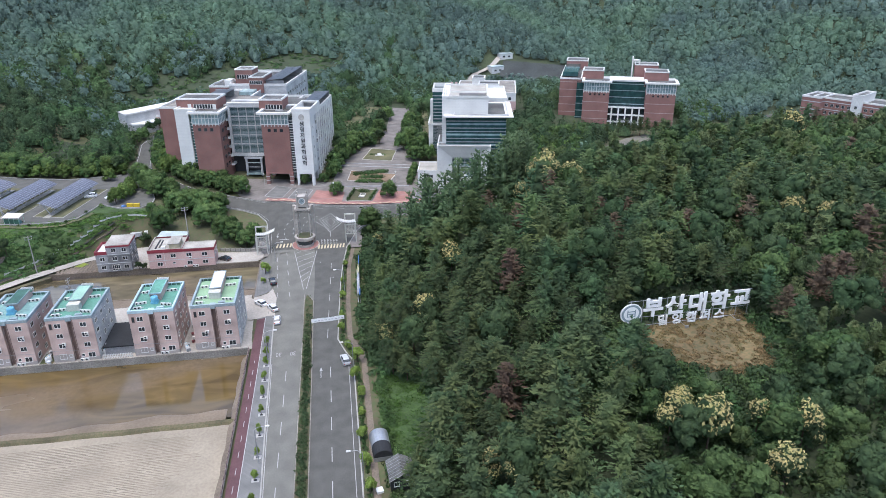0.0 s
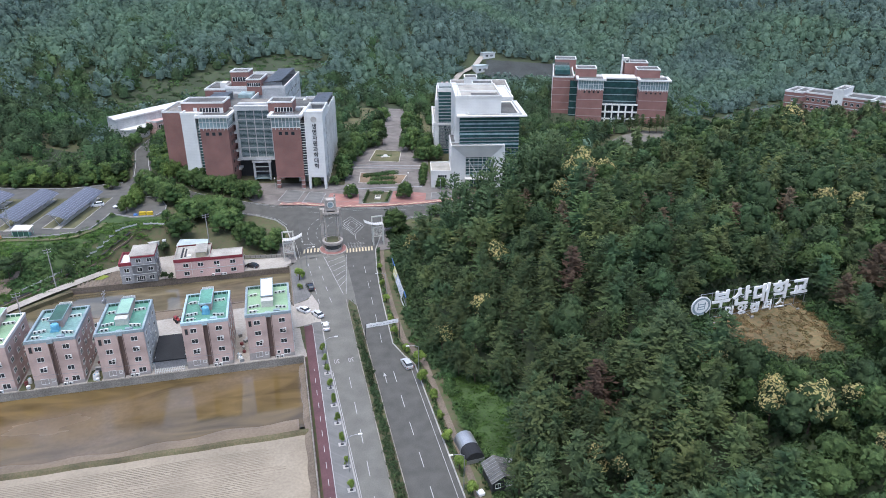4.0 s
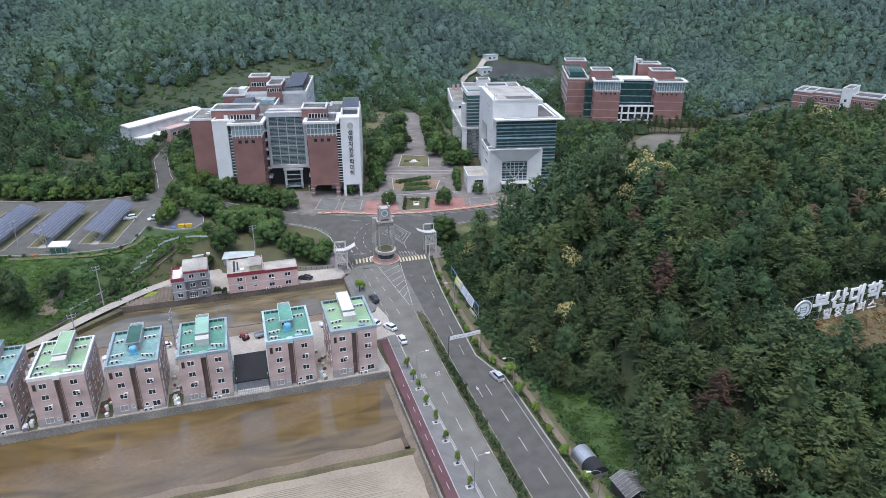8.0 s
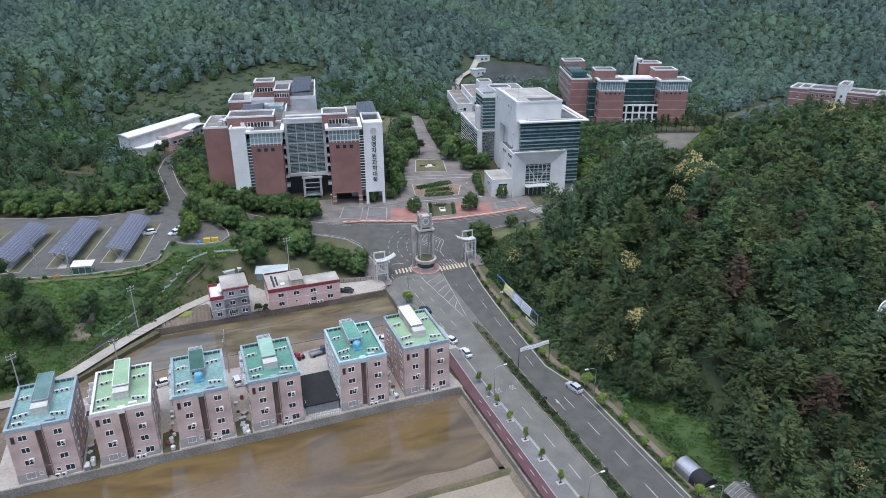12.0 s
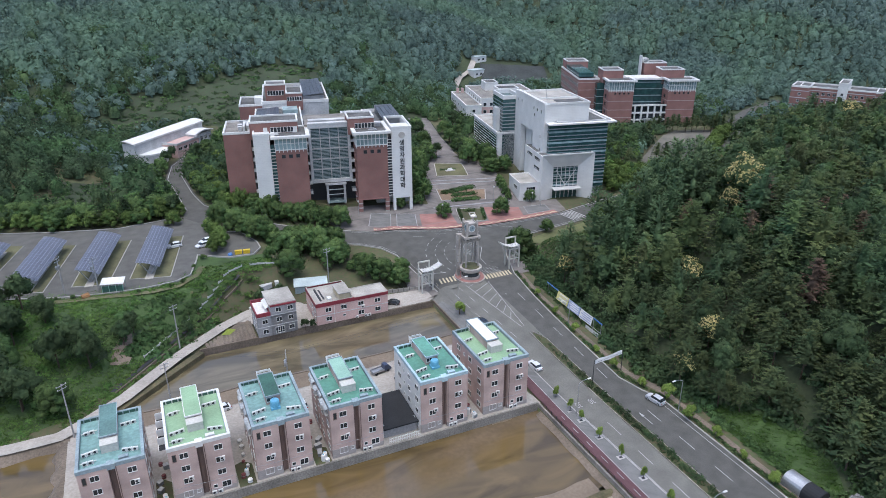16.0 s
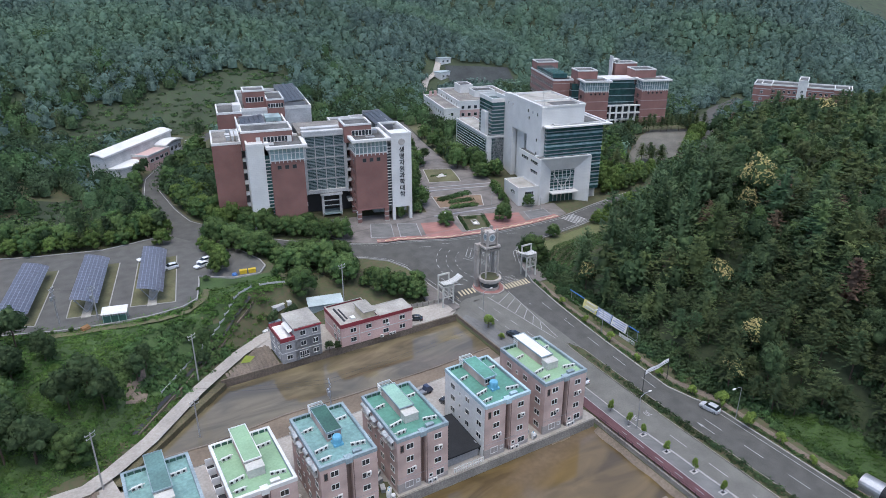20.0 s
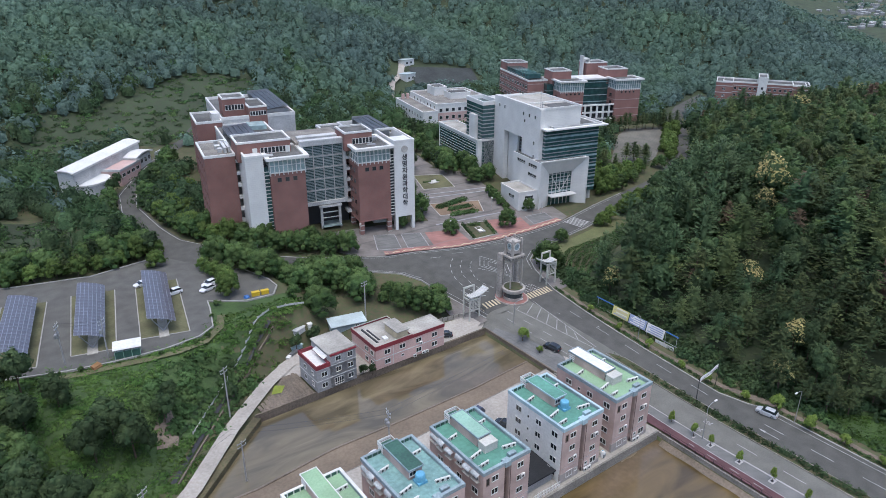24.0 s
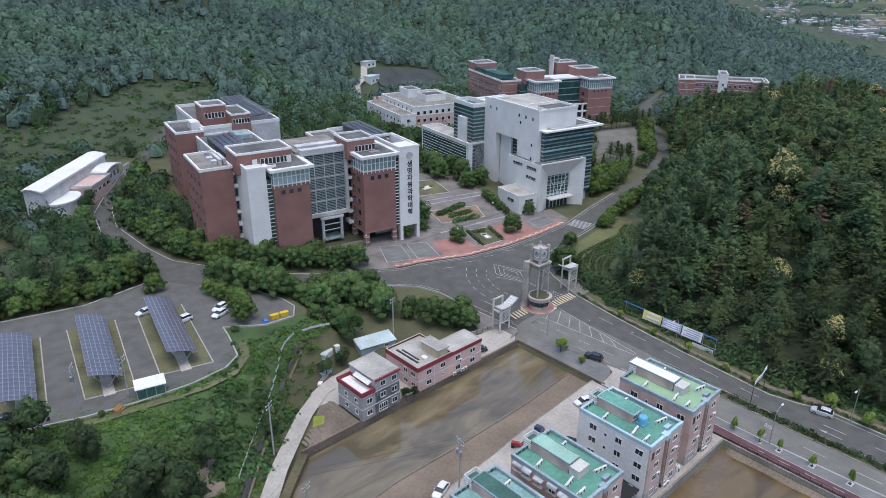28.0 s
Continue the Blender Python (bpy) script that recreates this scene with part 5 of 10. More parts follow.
# low shed with a black roof between two blocks
sh = thing("yard_shed", "low shed with black netting roof and white picket front", "shed", pose(-60.6, 157.0, -0.2))
part("wall", Geo().box(0, 7.2, 2.5, 3.0, 0, 2.6).box(0, 0.2, 3.0, 13, 0, 2.8).box(7.0, 7.2, 3.0, 13, 0, 2.8).box(0.2, 7.0, 12.8, 13, 0, 2.8), M_GREYW, sh)
part("roof", Geo().face([(-0.2, 2.0, 2.7), (7.4, 2.0, 2.7), (7.4, 13.2, 3.3), (-0.2, 13.2, 3.3)]).face([(-0.2, 13.2, 3.1), (7.4, 13.2, 3.1), (7.4, 2.0, 2.5), (-0.2, 2.0, 2.5)]).box(-0.2, 7.4, 1.8, 2.2, 2.4, 2.75), M_BLACK, sh, "black netting roof")
pk, pr = Geo().box(-0.06, 0.06, -0.03, 0.03, 0, 1.3).mesh("picket", M_WHITEP), Geo().box(0, 6.8, -0.04, 0.04, 0.35, 0.45).box(0, 6.8, -0.04, 0.04, 1.0, 1.1)
part("picket_rail", pr, M_WHITEP, sh, "", pose(0.2, 0.2, 0.3))
for k in range(18):
    part("picket", pk, None, sh, "", pose(0.3 + 0.39 * k, 0.14, 0.3))
for x in (-73.4, -73.9, -88.4, -103.0, -103.9, -40.6, -41.2, -60.9):
    bottle = thing("storage_tank", "white plastic storage tank beside the wall", "tank", pose(x, 157.6 + (x * 7.3 % 3), -0.2), "storage tanks")
    part("body", Geo().lathe([(0.4, 0), (0.45, 0.1), (0.45, 1.3), (0.3, 1.5)], 12), M_WHITEP, bottle)
    part("cap", Geo().lathe([(0.14, 1.5), (0.14, 1.62)], 8), M_TANKB, bottle)


M_GREYP = surf("grey_plastic", (0.24, 0.25, 0.25), (0.18, 0.19, 0.19), 1.0, 0.6, 0, 0, 0.2)
M_REDTUB = surf("dull_red_plastic", (0.22, 0.05, 0.05), (0.16, 0.04, 0.04), 1.0, 0.6, 0, 0, 0.2)
heap = random.Random(31)
for gap0, gap1 in ((-104.4, -102.0), (-90.0, -87.4), (-75.4, -72.8), (-42.0, -39.0)):
    for k in range(7):
        x, y = heap.uniform(gap0 + 0.4, gap1 - 0.4), 157.8 + 2.1 * k + heap.uniform(-0.5, 0.5)
        what = heap.choice(("barrel", "crate", "tub"))
        mt = {"barrel": M_WHITEP, "crate": M_GREYP, "tub": M_REDTUB}[what]
        lab = {"barrel": "white plastic barrel in the gap between blocks", "crate": "grey plastic crate in the gap between blocks", "tub": "dull red plastic tub in the gap between blocks"}[what]
        it = thing("yard_" + what, lab, what, pose(x, y, -0.15, 0, 0, heap.uniform(0, 90)), "yard clutter")
        if what == "crate":
            w, h = heap.uniform(0.4, 0.8), heap.uniform(0.5, 1.1)
            part("box", Geo().box(-w, w, -0.4, 0.4, 0, h), mt, it)
            part("lid", Geo().box(-w - 0.04, w + 0.04, -0.44, 0.44, h, h + 0.07), M_WPLASTER, it)
        else:
            r, h = heap.uniform(0.3, 0.5), heap.uniform(0.5, 1.1)
            part("body", Geo().lathe([(r * 0.9, 0), (r, 0.1), (r, h - 0.1), (r * 0.85, h)], 12), mt, it)
            part("rim", Geo().lathe([(r * 1.04, h * 0.55), (r * 1.06, h * 0.6), (r * 1.04, h * 0.65)], 12), M_GREYP, it)


# ---- two houses by the paddy ----
gh = thing("grey_house", "grey rendered three-storey house with maroon eaves", "house", pose(-76.7, 210.6, 0.3, 0, 0, 1))
part("wall", Geo().box(0, 10.2, 0, 8.6, 0, 6.1).box(3.4, 10.2, 0, 8.8, 0, 8.6), M_GREYW, gh, "grey rendered wall")
part("floor_band", Geo().box(-0.08, 10.28, -0.08, 8.7, 2.75, 2.95).box(-0.08, 10.28, -0.08, 8.7, 5.7, 5.95), M_WPLASTER, gh)
part("eave", Geo().ring(-0.15, 3.5, -0.15, 8.8, 0.25, 5.95, 7.0), M_MAROON, gh, "maroon tiled eaves")
part("eave", Geo().box(3.52, 10.4, -0.2, 0.05, 8.3, 8.75), M_MAROON, gh, "maroon tiled eaves")
part("eave", Geo().box(10.15, 10.4, 0.05, 8.9, 8.3, 8.75), M_MAROON, gh, "maroon tiled eaves")
part("terrace", Geo().box(0.1, 4.0, 0.1, 8.5, 6.1, 6.16), M_WHITEP, gh, "white terrace floor")
part("roof", Geo().box(3.2, 10.3, 0.06, 9.0, 8.75, 8.95), M_CONC, gh, "flat concrete roof")
part("awning", Geo().face([(2.4, 1.0, 7.6), (2.4, 6.4, 7.6), (4.0, 6.4, 8.4), (4.0, 1.0, 8.4)]).face([(4.0, 1.0, 8.32), (4.0, 6.4, 8.32), (2.4, 6.4, 7.52), (2.4, 1.0, 7.52)]), M_WHITEP, gh)
for k in range(3):
    for x in (1.9, 5.6, 8.7):
        if k < 2 or x > 4:
            if k == 0 and x == 5.6:
                window(gh, 2.2, 1.7, pose(x, -0.0, 0.5), "grid")
            else:
                window(gh, 1.3, 1.1, pose(x, -0.0, 1.0 + 2.85 * k))
for k in range(2):
    for y in (2.0, 5.6):
        window(gh, 1.0, 1.0, pose(0, y, 1.1 + 2.8 * k, 0, 0, -90))
for k in range(3):
    for y in (2.5, 7.0):
        window(gh, 1.2, 1.1, pose(10.2, y, 1.0 + 2.85 * k, 0, 0, 90))

ph = thing("pink_house", "long pink rendered house with maroon parapet", "house", pose(-61.2, 210.8, 0.3, 0, 0, 0))
part("wall", Geo().prism([(0, 0), (20.2, 0), (20.2, 6.0), (10.4, 6.0), (10.4, 11.5), (0, 11.5)], 0, 5.3), M_PINKW, ph, "pink rendered wall")
part("floor_band", Geo().prism([(-0.06, -0.06), (20.26, -0.06), (20.26, 6.06), (10.46, 6.06), (10.46, 11.56), (-0.06, 11.56)], 2.6, 2.78), M_WPLASTER, ph)
part("parapet", Geo().ring(-0.1, 10.6, -0.1, 11.6, 0.12, 5.3, 6.4), M_MAROON, ph, "maroon tiled parapet")
part("parapet", Geo().ring(10.6, 20.3, -0.1, 6.1, 0.12, 5.3, 6.2), M_MAROON, ph, "maroon tiled parapet")
part("coping", Geo().ring(-0.04, 10.54, -0.04, 11.54, 0.3, 6.4, 6.46), M_CONC, ph)
part("coping", Geo().ring(10.66, 20.24, -0.04, 6.04, 0.3, 6.2, 6.26), M_CONC, ph)
part("roof", Geo().box(0.05, 10.45, 0.05, 11.45, 5.3, 5.9), M_CONC, ph, "stained concrete roof")
part("roof", Geo().box(10.73, 20.15, 0.05, 5.95, 5.3, 6.1), M_CONC, ph, "stained concrete roof")
part("stair_head", Geo().box(6.6, 9.6, 0.6, 6.4, 5.4, 7.9), M_YLINE, ph, "ochre stair head")
part("stair_roof", Geo().box(6.3, 9.9, 0.2, 6.9, 7.9, 8.1), M_CONC, ph)
part("roof_pipe", Geo().tube((2.0, 2.2, 5.8), (2.0, 9.8, 5.8), 0.35, None, 8).tube((3.0, 3.0, 5.8), (3.0, 9.0, 5.8), 0.3, None, 8), M_DARK, ph)
part("roof_chest", Geo().box(3.8, 4.9, 2.0, 3.4, 5.5, 6.4), M_WHITEP, ph)
for x in (3.3, 7.6, 12.4, 17.2):
    window(ph, 1.5, 1.1, pose(x, 0, 3.6))
for x in (3.3, 12.4, 17.2):
    window(ph, 1.5, 1.1, pose(x, 0, 0.9))
window(ph, 0.7, 0.5, pose(7.6, 0, 1.4), "plain")
for y in (1.6, 4.2):
    window(ph, 1.3, 1.1, pose(0, y, 3.6, 0, 0, -90))
    window(ph, 1.3, 1.1, pose(0, y, 0.9, 0, 0, -90))
    window(ph, 1.2, 1.1, pose(20.2, y, 3.6, 0, 0, 90))
for x in (11.0, 13.6, 14.6):
    air_unit(ph, x, -0.4, 0.0)
air_unit(ph, 12.9, -0.35, 2.9)
part("drain_pipe", Geo().tube((4.9, -0.1, 0), (4.9, -0.1, 5.3), 0.06, None, 6), M_WHITEP, ph)

bs = thing("blue_shed", "long shed with pale blue sheet roof", "shed", pose(-62.6, 230.2, 1.2, 0, 0, -12))
part("wall", Geo().box(0, 9.2, 0, 4.0, 0, 2.4), M_BLUEG, bs)
part("roof", Geo().face([(-0.3, -0.3, 2.4), (9.5, -0.3, 2.4), (9.5, 4.3, 3.0), (-0.3, 4.3, 3.0)]).face([(-0.3, 4.3, 2.9), (9.5, 4.3, 2.9), (9.5, -0.3, 2.3), (-0.3, -0.3, 2.3)]), M_PALEROOF, bs, "pale blue sheet roof")
window(bs, 1.0, 0.8, pose(6.8, 0, 1.1))


# ---- the college building ----
main = thing("college_building", "large red brick and white college building with glazed centre", "university building", pose(-7.7, 272.8, 0, 0, 0, -11.3))
B0 = 3.0


def block(parent, x0, x1, y0, y1, z0, z1, material, name="wall", label="", rim=None, deck=None, rim_h=0.8):
    """A wing with a flat roof behind a parapet."""
    g = Geo().box(x0, x1, y0, y1, z0, z1)
    ob = part(name, g, material, parent, label)
    if rim:
        part("parapet", Geo().ring(x0 - 0.12, x1 + 0.12, y0 - 0.12, y1 + 0.12, 0.55, z1, z1 + rim_h), rim, parent)
        part("roof_deck", Geo().box(x0 + 0.4, x1 - 0.4, y0 + 0.4, y1 - 0.4, z1, z1 + 0.1), deck or M_ROOF, parent)
    return ob


def lantern(parent, x0, x1, y0, y1, z0, z1, wall_m=None):
    """Glazed top storey under a white roof slab, with small white brackets below."""
    part("lantern_glass", Geo().box(x0, x1, y0, y1, z0, z1 - 0.6), M_PALEG, parent, "pale glazed top storey")
    part("lantern_rail", Geo().box(x0 - 0.1, x1 + 0.1, y0 - 0.1, y1, z0 - 0.25, z0 + 0.1), M_WHITEP, parent)
    part("lantern_beam", Geo().box(x0 - 0.08, x1 + 0.08, y0 - 0.08, y1, (z0 + z1) / 2 - 0.3, (z0 + z1) / 2 - 0.1), M_WHITEP, parent)
    slab = Geo().ring(x0 - 1.2, x1 + 1.2, y0 - 1.4, y1, 1.3, z1 - 0.6, z1 + 0.25)
    part("roof_slab", slab, M_WHITEP, parent, "white projecting roof slab")
    part("roof_deck", Geo().box(x0, x1, y0, y1 - 1.3, z1 - 0.6, z1 - 0.3), M_ROOF, parent)
    n = max(4, int((x1 - x0) / 1.25))
    col = Geo().box(-0.12, 0.12, -0.14, 0.02, z0 - 0.9, z1 - 0.6).mesh("mullion", M_WHITEP)
    for i in range(n + 1):
        part("mullion", col, None, parent, "", pose(x0 + (x1 - x0) * i / n, y0, 0))
    k = max(3, int((y1 - y0) / 1.6))
    for i in range(1, k):
        part("mullion", col, None, parent, "", pose(x0, y0 + (y1 - y0) * i / k, 0, 0, 0, -90))
        part("mullion", col, None, parent, "", pose(x1, y0 + (y1 - y0) * i / k, 0, 0, 0, 90))


# outer brick wing
block(main, -65.3, -56.2, 7.8, 27.5, B0, 35.2, M_BRICK, "wing_wall", "red brick outer wing", M_WHITEP, M_CONCD)
for x, y, w, d, h in ((-58.6, 12.0, 0.7, 9.0, 1.6), (-57.4, 12.4, 0.7, 8.0, 1.6), (-60.4, 13.0, 1.2, 1.6, 1.2), (-60.6, 17.5, 1.4, 2.0, 1.0), (-60.2, 22.5, 1.2, 1.2, 1.4)):
    part("roof_unit", Geo().box(x, x + w, y, y + d, 35.3, 35.3 + h).box(x - 0.1, x + w + 0.1, y - 0.1, y + d + 0.1, 35.3 + h, 35.4 + h), M_WPLASTER, main, "pale rooftop air unit")
part("stone_band", Geo().box(-65.36, -56.14, 7.74, 27.56, 8.0, 8.35), M_PLAZAR, main)
# the gap's shade is put into this wall as a dark colour
part("gap_wall", Geo().box(-56.2, -54.6, 9.6, 27.5, B0, 34.4), M_ROOF, main, "wall between wings, coloured dark as shade")
for k in range(7):
    part("balcony", Geo().box(-56.2, -54.5, 8.2, 9.6, 9.5 + 3.9 * k, 10.6 + 3.9 * k), M_WHITEP, main, "small white balcony")
# left white pier, brick bay
block(main, -55.0, -49.6, -2.0, 14.0, B0, 36.6, M_WHITE, "pier", "white panelled pier")
part("pier_parapet", Geo().box(-55.1, -54.5, -2.1, 14.0, 36.6, 37.2).box(-54.5, -46.5, -2.1, -1.5, 36.6, 37.2), M_WHITEP, main)
part("glazed_slot", Geo().box(-49.6, -48.0, -1.2, 10.0, B0, 33.0), M_TEAL, main, "glazed vertical slot")
for k in range(24):
    part("slot_fin", Geo().box(-49.6, -48.0, -1.3, -1.2, 5.0 + 1.15 * k, 5.25 + 1.15 * k), M_WHITEP, main)
block(main, -48.0, -37.4, -3.0, 14.0, B0, 31.6, M_BRICK, "bay_wall", "red brick bay")
lantern(main, -48.0, -37.4, -3.2, 12.0, 31.6, 36.2)
part("terrace_deck", Geo().box(-54.5, -37.6, -1.5, 14.0, 35.0, 35.4), M_ROOF, main)
block(main, -56.0, -39.8, 3.5, 14.6, 34.0, 39.6, M_BRICK, "penthouse_wall", "red brick roof storey", M_WHITEP, rim_h=0.6)
for i in range(7):
    window(main, 0.9, 1.7, pose(-48.6 + 1.15 * i, 3.5, 36.2), "plain")
for x in (-50.8, -40.8):
    part("penthouse_door", Geo().box(x - 0.7, x + 0.7, 3.42, 3.5, 35.5, 38.0), M_WHITEP, main)
for x in (-45.4, -43.0, -40.6):
    window(main, 1.2, 1.2, pose(x, -3.0, 28.6), "plain", M_BROWNB, M_GLASS)
# right brick bay on columns
block(main, -20.6, -9.8, -3.4, 13.0, 12.0, 31.6, M_BRICK, "bay_wall", "red brick bay on columns")
part("stone_band", Geo().box(-20.7, -9.7, -3.5, 13.0, 11.6, 12.05), M_PLAZAR, main)
lantern(main, -20.6, -9.8, -3.6, 12.0, 31.6, 36.2)
part("terrace_deck", Geo().box(-20.4, -9.6, 0, 30, 35.0, 35.4), M_ROOF, main)
for x, y in ((-20.0, -2.8), (-10.4, -2.8), (-20.0, 6.0), (-10.4, 6.0)):
    col = part("column", Geo().box(x - 0.7, x + 0.7, y - 0.7, y + 0.7, B0, 11.7), M_BRICK, main, "banded brick column")
    for k in range(4):
        part("column_band", Geo().box(x - 0.75, x + 0.75, y - 0.75, y + 0.75, B0 + 2.1 + 1.7 * k, B0 + 2.5 + 1.7 * k), M_STONE, col)
# dark colour stands for the shade under the raised bay
part("undercroft_wall", Geo().box(-20.6, -1.8, 7.2, 7.6, B0, 12.0), M_DARK, main, "wall behind the columns, coloured dark as shade")
for x in (-17.6, -15.2, -12.8):
    window(main, 1.2, 1.2, pose(x, -3.4, 28.6), "plain", M_BROWNB, M_GLASS)
for k in range(5):
    for y in (0.2, 3.4, 6.6):
        window(main, 2.0, 1.7, pose(-20.6, y, 13.2 + 3.6 * k, 0, 0, -90), "slide", M_BRICK)
        window(main, 2.0, 1.7, pose(-37.4, y, 13.2 + 3.6 * k, 0, 0, 90), "slide", M_BRICK)
block(main, -22.6, -13.4, 3.0, 13.0, 34.0, 39.6, M_BRICK, "penthouse_wall", "red brick roof storey", M_WHITEP, rim_h=0.6)
for i in range(6):
    window(main, 0.9, 1.7, pose(-19.6 + 1.15 * i, 3.0, 36.2), "plain")
part("penthouse_duct", Geo().box(-12.6, -10.8, 5.5, 7.2, 35.4, 37.0), M_METAL, main)
part("penthouse_duct", Geo().box(-15.8, -12.8, 0.6, 2.4, 35.4, 36.0), M_METAL, main)
# lettered white pier and the right wing behind it
part("glazed_slot", Geo().box(-9.8, -8.2, -2.6, 6.0, 12.0, 34.0), M_GLASS, main, "glazed vertical slot")
for k in range(21):
    part("slot_fin", Geo().box(-9.8, -8.2, -2.7, -2.6, 12.3 + 1.02 * k, 12.55 + 1.02 * k), M_WHITEP, main)
part("lettered_pier", Geo().box(-8.2, -1.2, -3.2, 4.2, 11.4, 37.0).box(-2.2, -1.2, -3.2, -1.6, B0, 11.4).box(-8.2, -7.2, -3.2, -1.6, B0, 11.4), M_WHITE, main, "tall white panelled pier")
part("pier_parapet", Geo().ring(-8.3, -1.1, -3.3, 15.0, 0.5, 37.0, 37.5), M_WHITEP, main)
block(main, -13.4, -1.3, 4.2, 41.5, B0, 33.6, M_WPLASTER, "right_wing_wall", "pale rendered right wing", M_WHITEP, rim_h=1.4)
part("roof_frame", Geo().box(-1.8, -1.2, 4.2, 16.0, 33.6, 37.0).box(-8.2, -7.7, 4.2, 16.0, 33.6, 37.0).box(-8.2, -1.2, 15.5, 16.0, 36.4, 37.0), M_WHITEP, main)
block(main, -22.0, -13.4, 13.0, 40.0, B0, 34.2, M_BRICK, "right_wing_inner", "red brick inner wing", M_WHITEP)
for k in range(7):
    for i in range(9):
        window(main, 2.0, 1.6, pose(-1.3, 7.0 + 3.9 * i, 6.6 + 3.85 * k, 0, 0, 90), "slide", M_WHITEP)
    if k > 1:
        window(main, 0.8, 1.4, pose(-1.2, 0.6, 5.6 + 3.85 * k, 0, 0, 90), "plain")
for i in range(9):
    part("side_pilaster", Geo().box(-1.3, -0.9, 8.7 + 3.9 * i, 9.3 + 3.9 * i, B0, 33.6), M_WHITEP, main)
# solar arrays stand on steel over the roofs
M_SOLARR = surf("dark_solar_panel", (0.075, 0.077, 0.085), (0.055, 0.056, 0.062), 0.8, 0.35, 0, 0, 0.2, 0.2)
for ax, ay, nx_, ny_, zz in ((-8.4, 17.0, 4, 12, 36.4), (-54.4, 16.2, 5, 15, 36.2), (-35.6, 58.4, 5, 21, 38.4)):
    rack = part("solar_rack", Geo().box(ax, ax + nx_ * 1.7, ay + 1, ay + 1.2, zz - 2.6, zz - 0.3).box(ax, ax + nx_ * 1.7, ay + ny_ * 1.9 - 1, ay + ny_ * 1.9 - 0.8, zz - 2.6, zz + 0.6).box(ax, ax + 0.15, ay, ay + ny_ * 1.9, zz - 0.25, zz - 0.1), M_METAL, main, "steel rack of roof solar panels")
    pm = Geo().box(0.04, 1.66, 0.04, 1.86, -0.02, 0.03).mesh("solar_panel", M_SOLARR)
    for i in range(nx_):
        for j in range(ny_):
            part("solar_panel", pm, None, rack, "", pose(ax + 1.7 * i, ay + 1.9 * j, zz + 0.18 * i))
# the glazed centre
part("centre_wall", Geo().box(-37.4, -20.6, 9.0, 24.0, B0, 36.6), M_DARK, main, "dark glazed wall behind the screen")
part("centre_roof", Geo().box(-37.4, -21.2, 7.4, 24.0, 36.7, 37.4), M_CONCD, main, "stained roof of the glazed centre")
part("centre_roof_edge", Geo().box(-36.5, -21.7, 5.1, 7.4, 37.7, 38.2).box(-36, -23, 10, 13, 37.4, 38.2), M_WPLASTER, main)
part("screen_frame", Geo().box(-36.5, -35.5, 5.2, 8.9, 16.4, 37.7).box(-22.7, -21.7, 5.2, 8.9, 16.4, 37.7).box(-35.5, -22.7, 5.2, 8.9, 16.4, 17.6).box(-35.5, -22.7, 5.2, 7.4, 36.4, 37.7), M_WPLASTER, main, "white frame of the glazed screen")
part("screen_glass", Geo().box(-35.5, -22.7, 6.2, 8.9, 17.6, 36.4), M_TEAL, main, "dark glazed screen")
lv = Geo()
for j in range(7):
    lv.box(-1.45, 1.45, -0.12, 0.0, 0.25 + 0.5 * j, 0.47 + 0.5 * j)
lvm, bar = lv.mesh("louvre_panel", M_LOUVRE), Geo().box(-0.14, 0.14, -0.25, 0.0, 0, 19.0).mesh("screen_post", M_WPLASTER)
for i in range(4):
    for j in range(5):
        part("louvre_panel", lvm, None, main, "", pose(-34.0 + 3.25 * i, 6.2, 17.6 + 3.78 * j))
    if i:
        part("screen_post", bar, None, main, "", pose(-35.6 + 3.25 * i, 6.2, 17.5))
for j in range(1, 5):
    part("screen_beam", Geo().box(-35.6, -22.6, 5.95, 6.2, 17.4 + 3.78 * j, 17.7 + 3.78 * j), M_WPLASTER, main)
for k in range(6):
    for x0_, x1_ in ((-22.0, -20.6), (-37.4, -36.2)):
        part("balcony", Geo().box(x0_, x1_, 5.2, 8.8, 12.4 + 3.7 * k, 13.3 + 3.7 * k), M_WHITEP, main, "small white balcony")
porch = part("porch", Geo().box(-31.4, -30.6, 5.0, 5.7, B0, 15.4).box(-25.2, -24.4, 5.0, 5.7, B0, 15.4).box(-31.7, -24.1, 4.8, 5.9, 15.4, 16.1).box(-30.6, -25.2, 5.2, 5.5, 13.4, 13.7).box(-30.6, -25.2, 5.2, 5.5, 11.6, 11.8), M_WPLASTER, main, "white entrance porch")
part("porch_canopy", Geo().box(-31.0, -24.8, 3.4, 8.9, 9.0, 9.25), M_PALEG, porch, "glass entrance canopy")
# spine and rear blocks
block(main, -55.4, -37.4, 14.6, 57.0, B0, 33.6, M_WPLASTER, "spine_wall", "long pale rendered spine", M_WHITEP)
part("roof_light", Geo().box(-44.5, -38.6, 46.0, 54.0, 33.7, 35.2), M_PALEG, main, "pale glazed roof light")
for k in range(6):
    for i in range(7):
        window(main, 1.8, 1.5, pose(-55.4, 30.4 + 3.8 * i, 9.0 + 3.8 * k, 0, 0, -90), "slide")
block(main, -61.8, -52.6, 56.0, 75.0, 8.0, 35.4, M_BRICK, "rear_wing_wall", "red brick rear wing", M_WHITEP)
part("roof_plant", Geo().box(-55.6, -52.6, 60.0, 66.0, 35.5, 38.0), M_WHITEP, main, "white roof plant box")
part("stone_band", Geo().box(-61.86, -52.54, 55.94, 75.06, 12.0, 12.4), M_PLAZAR, main)
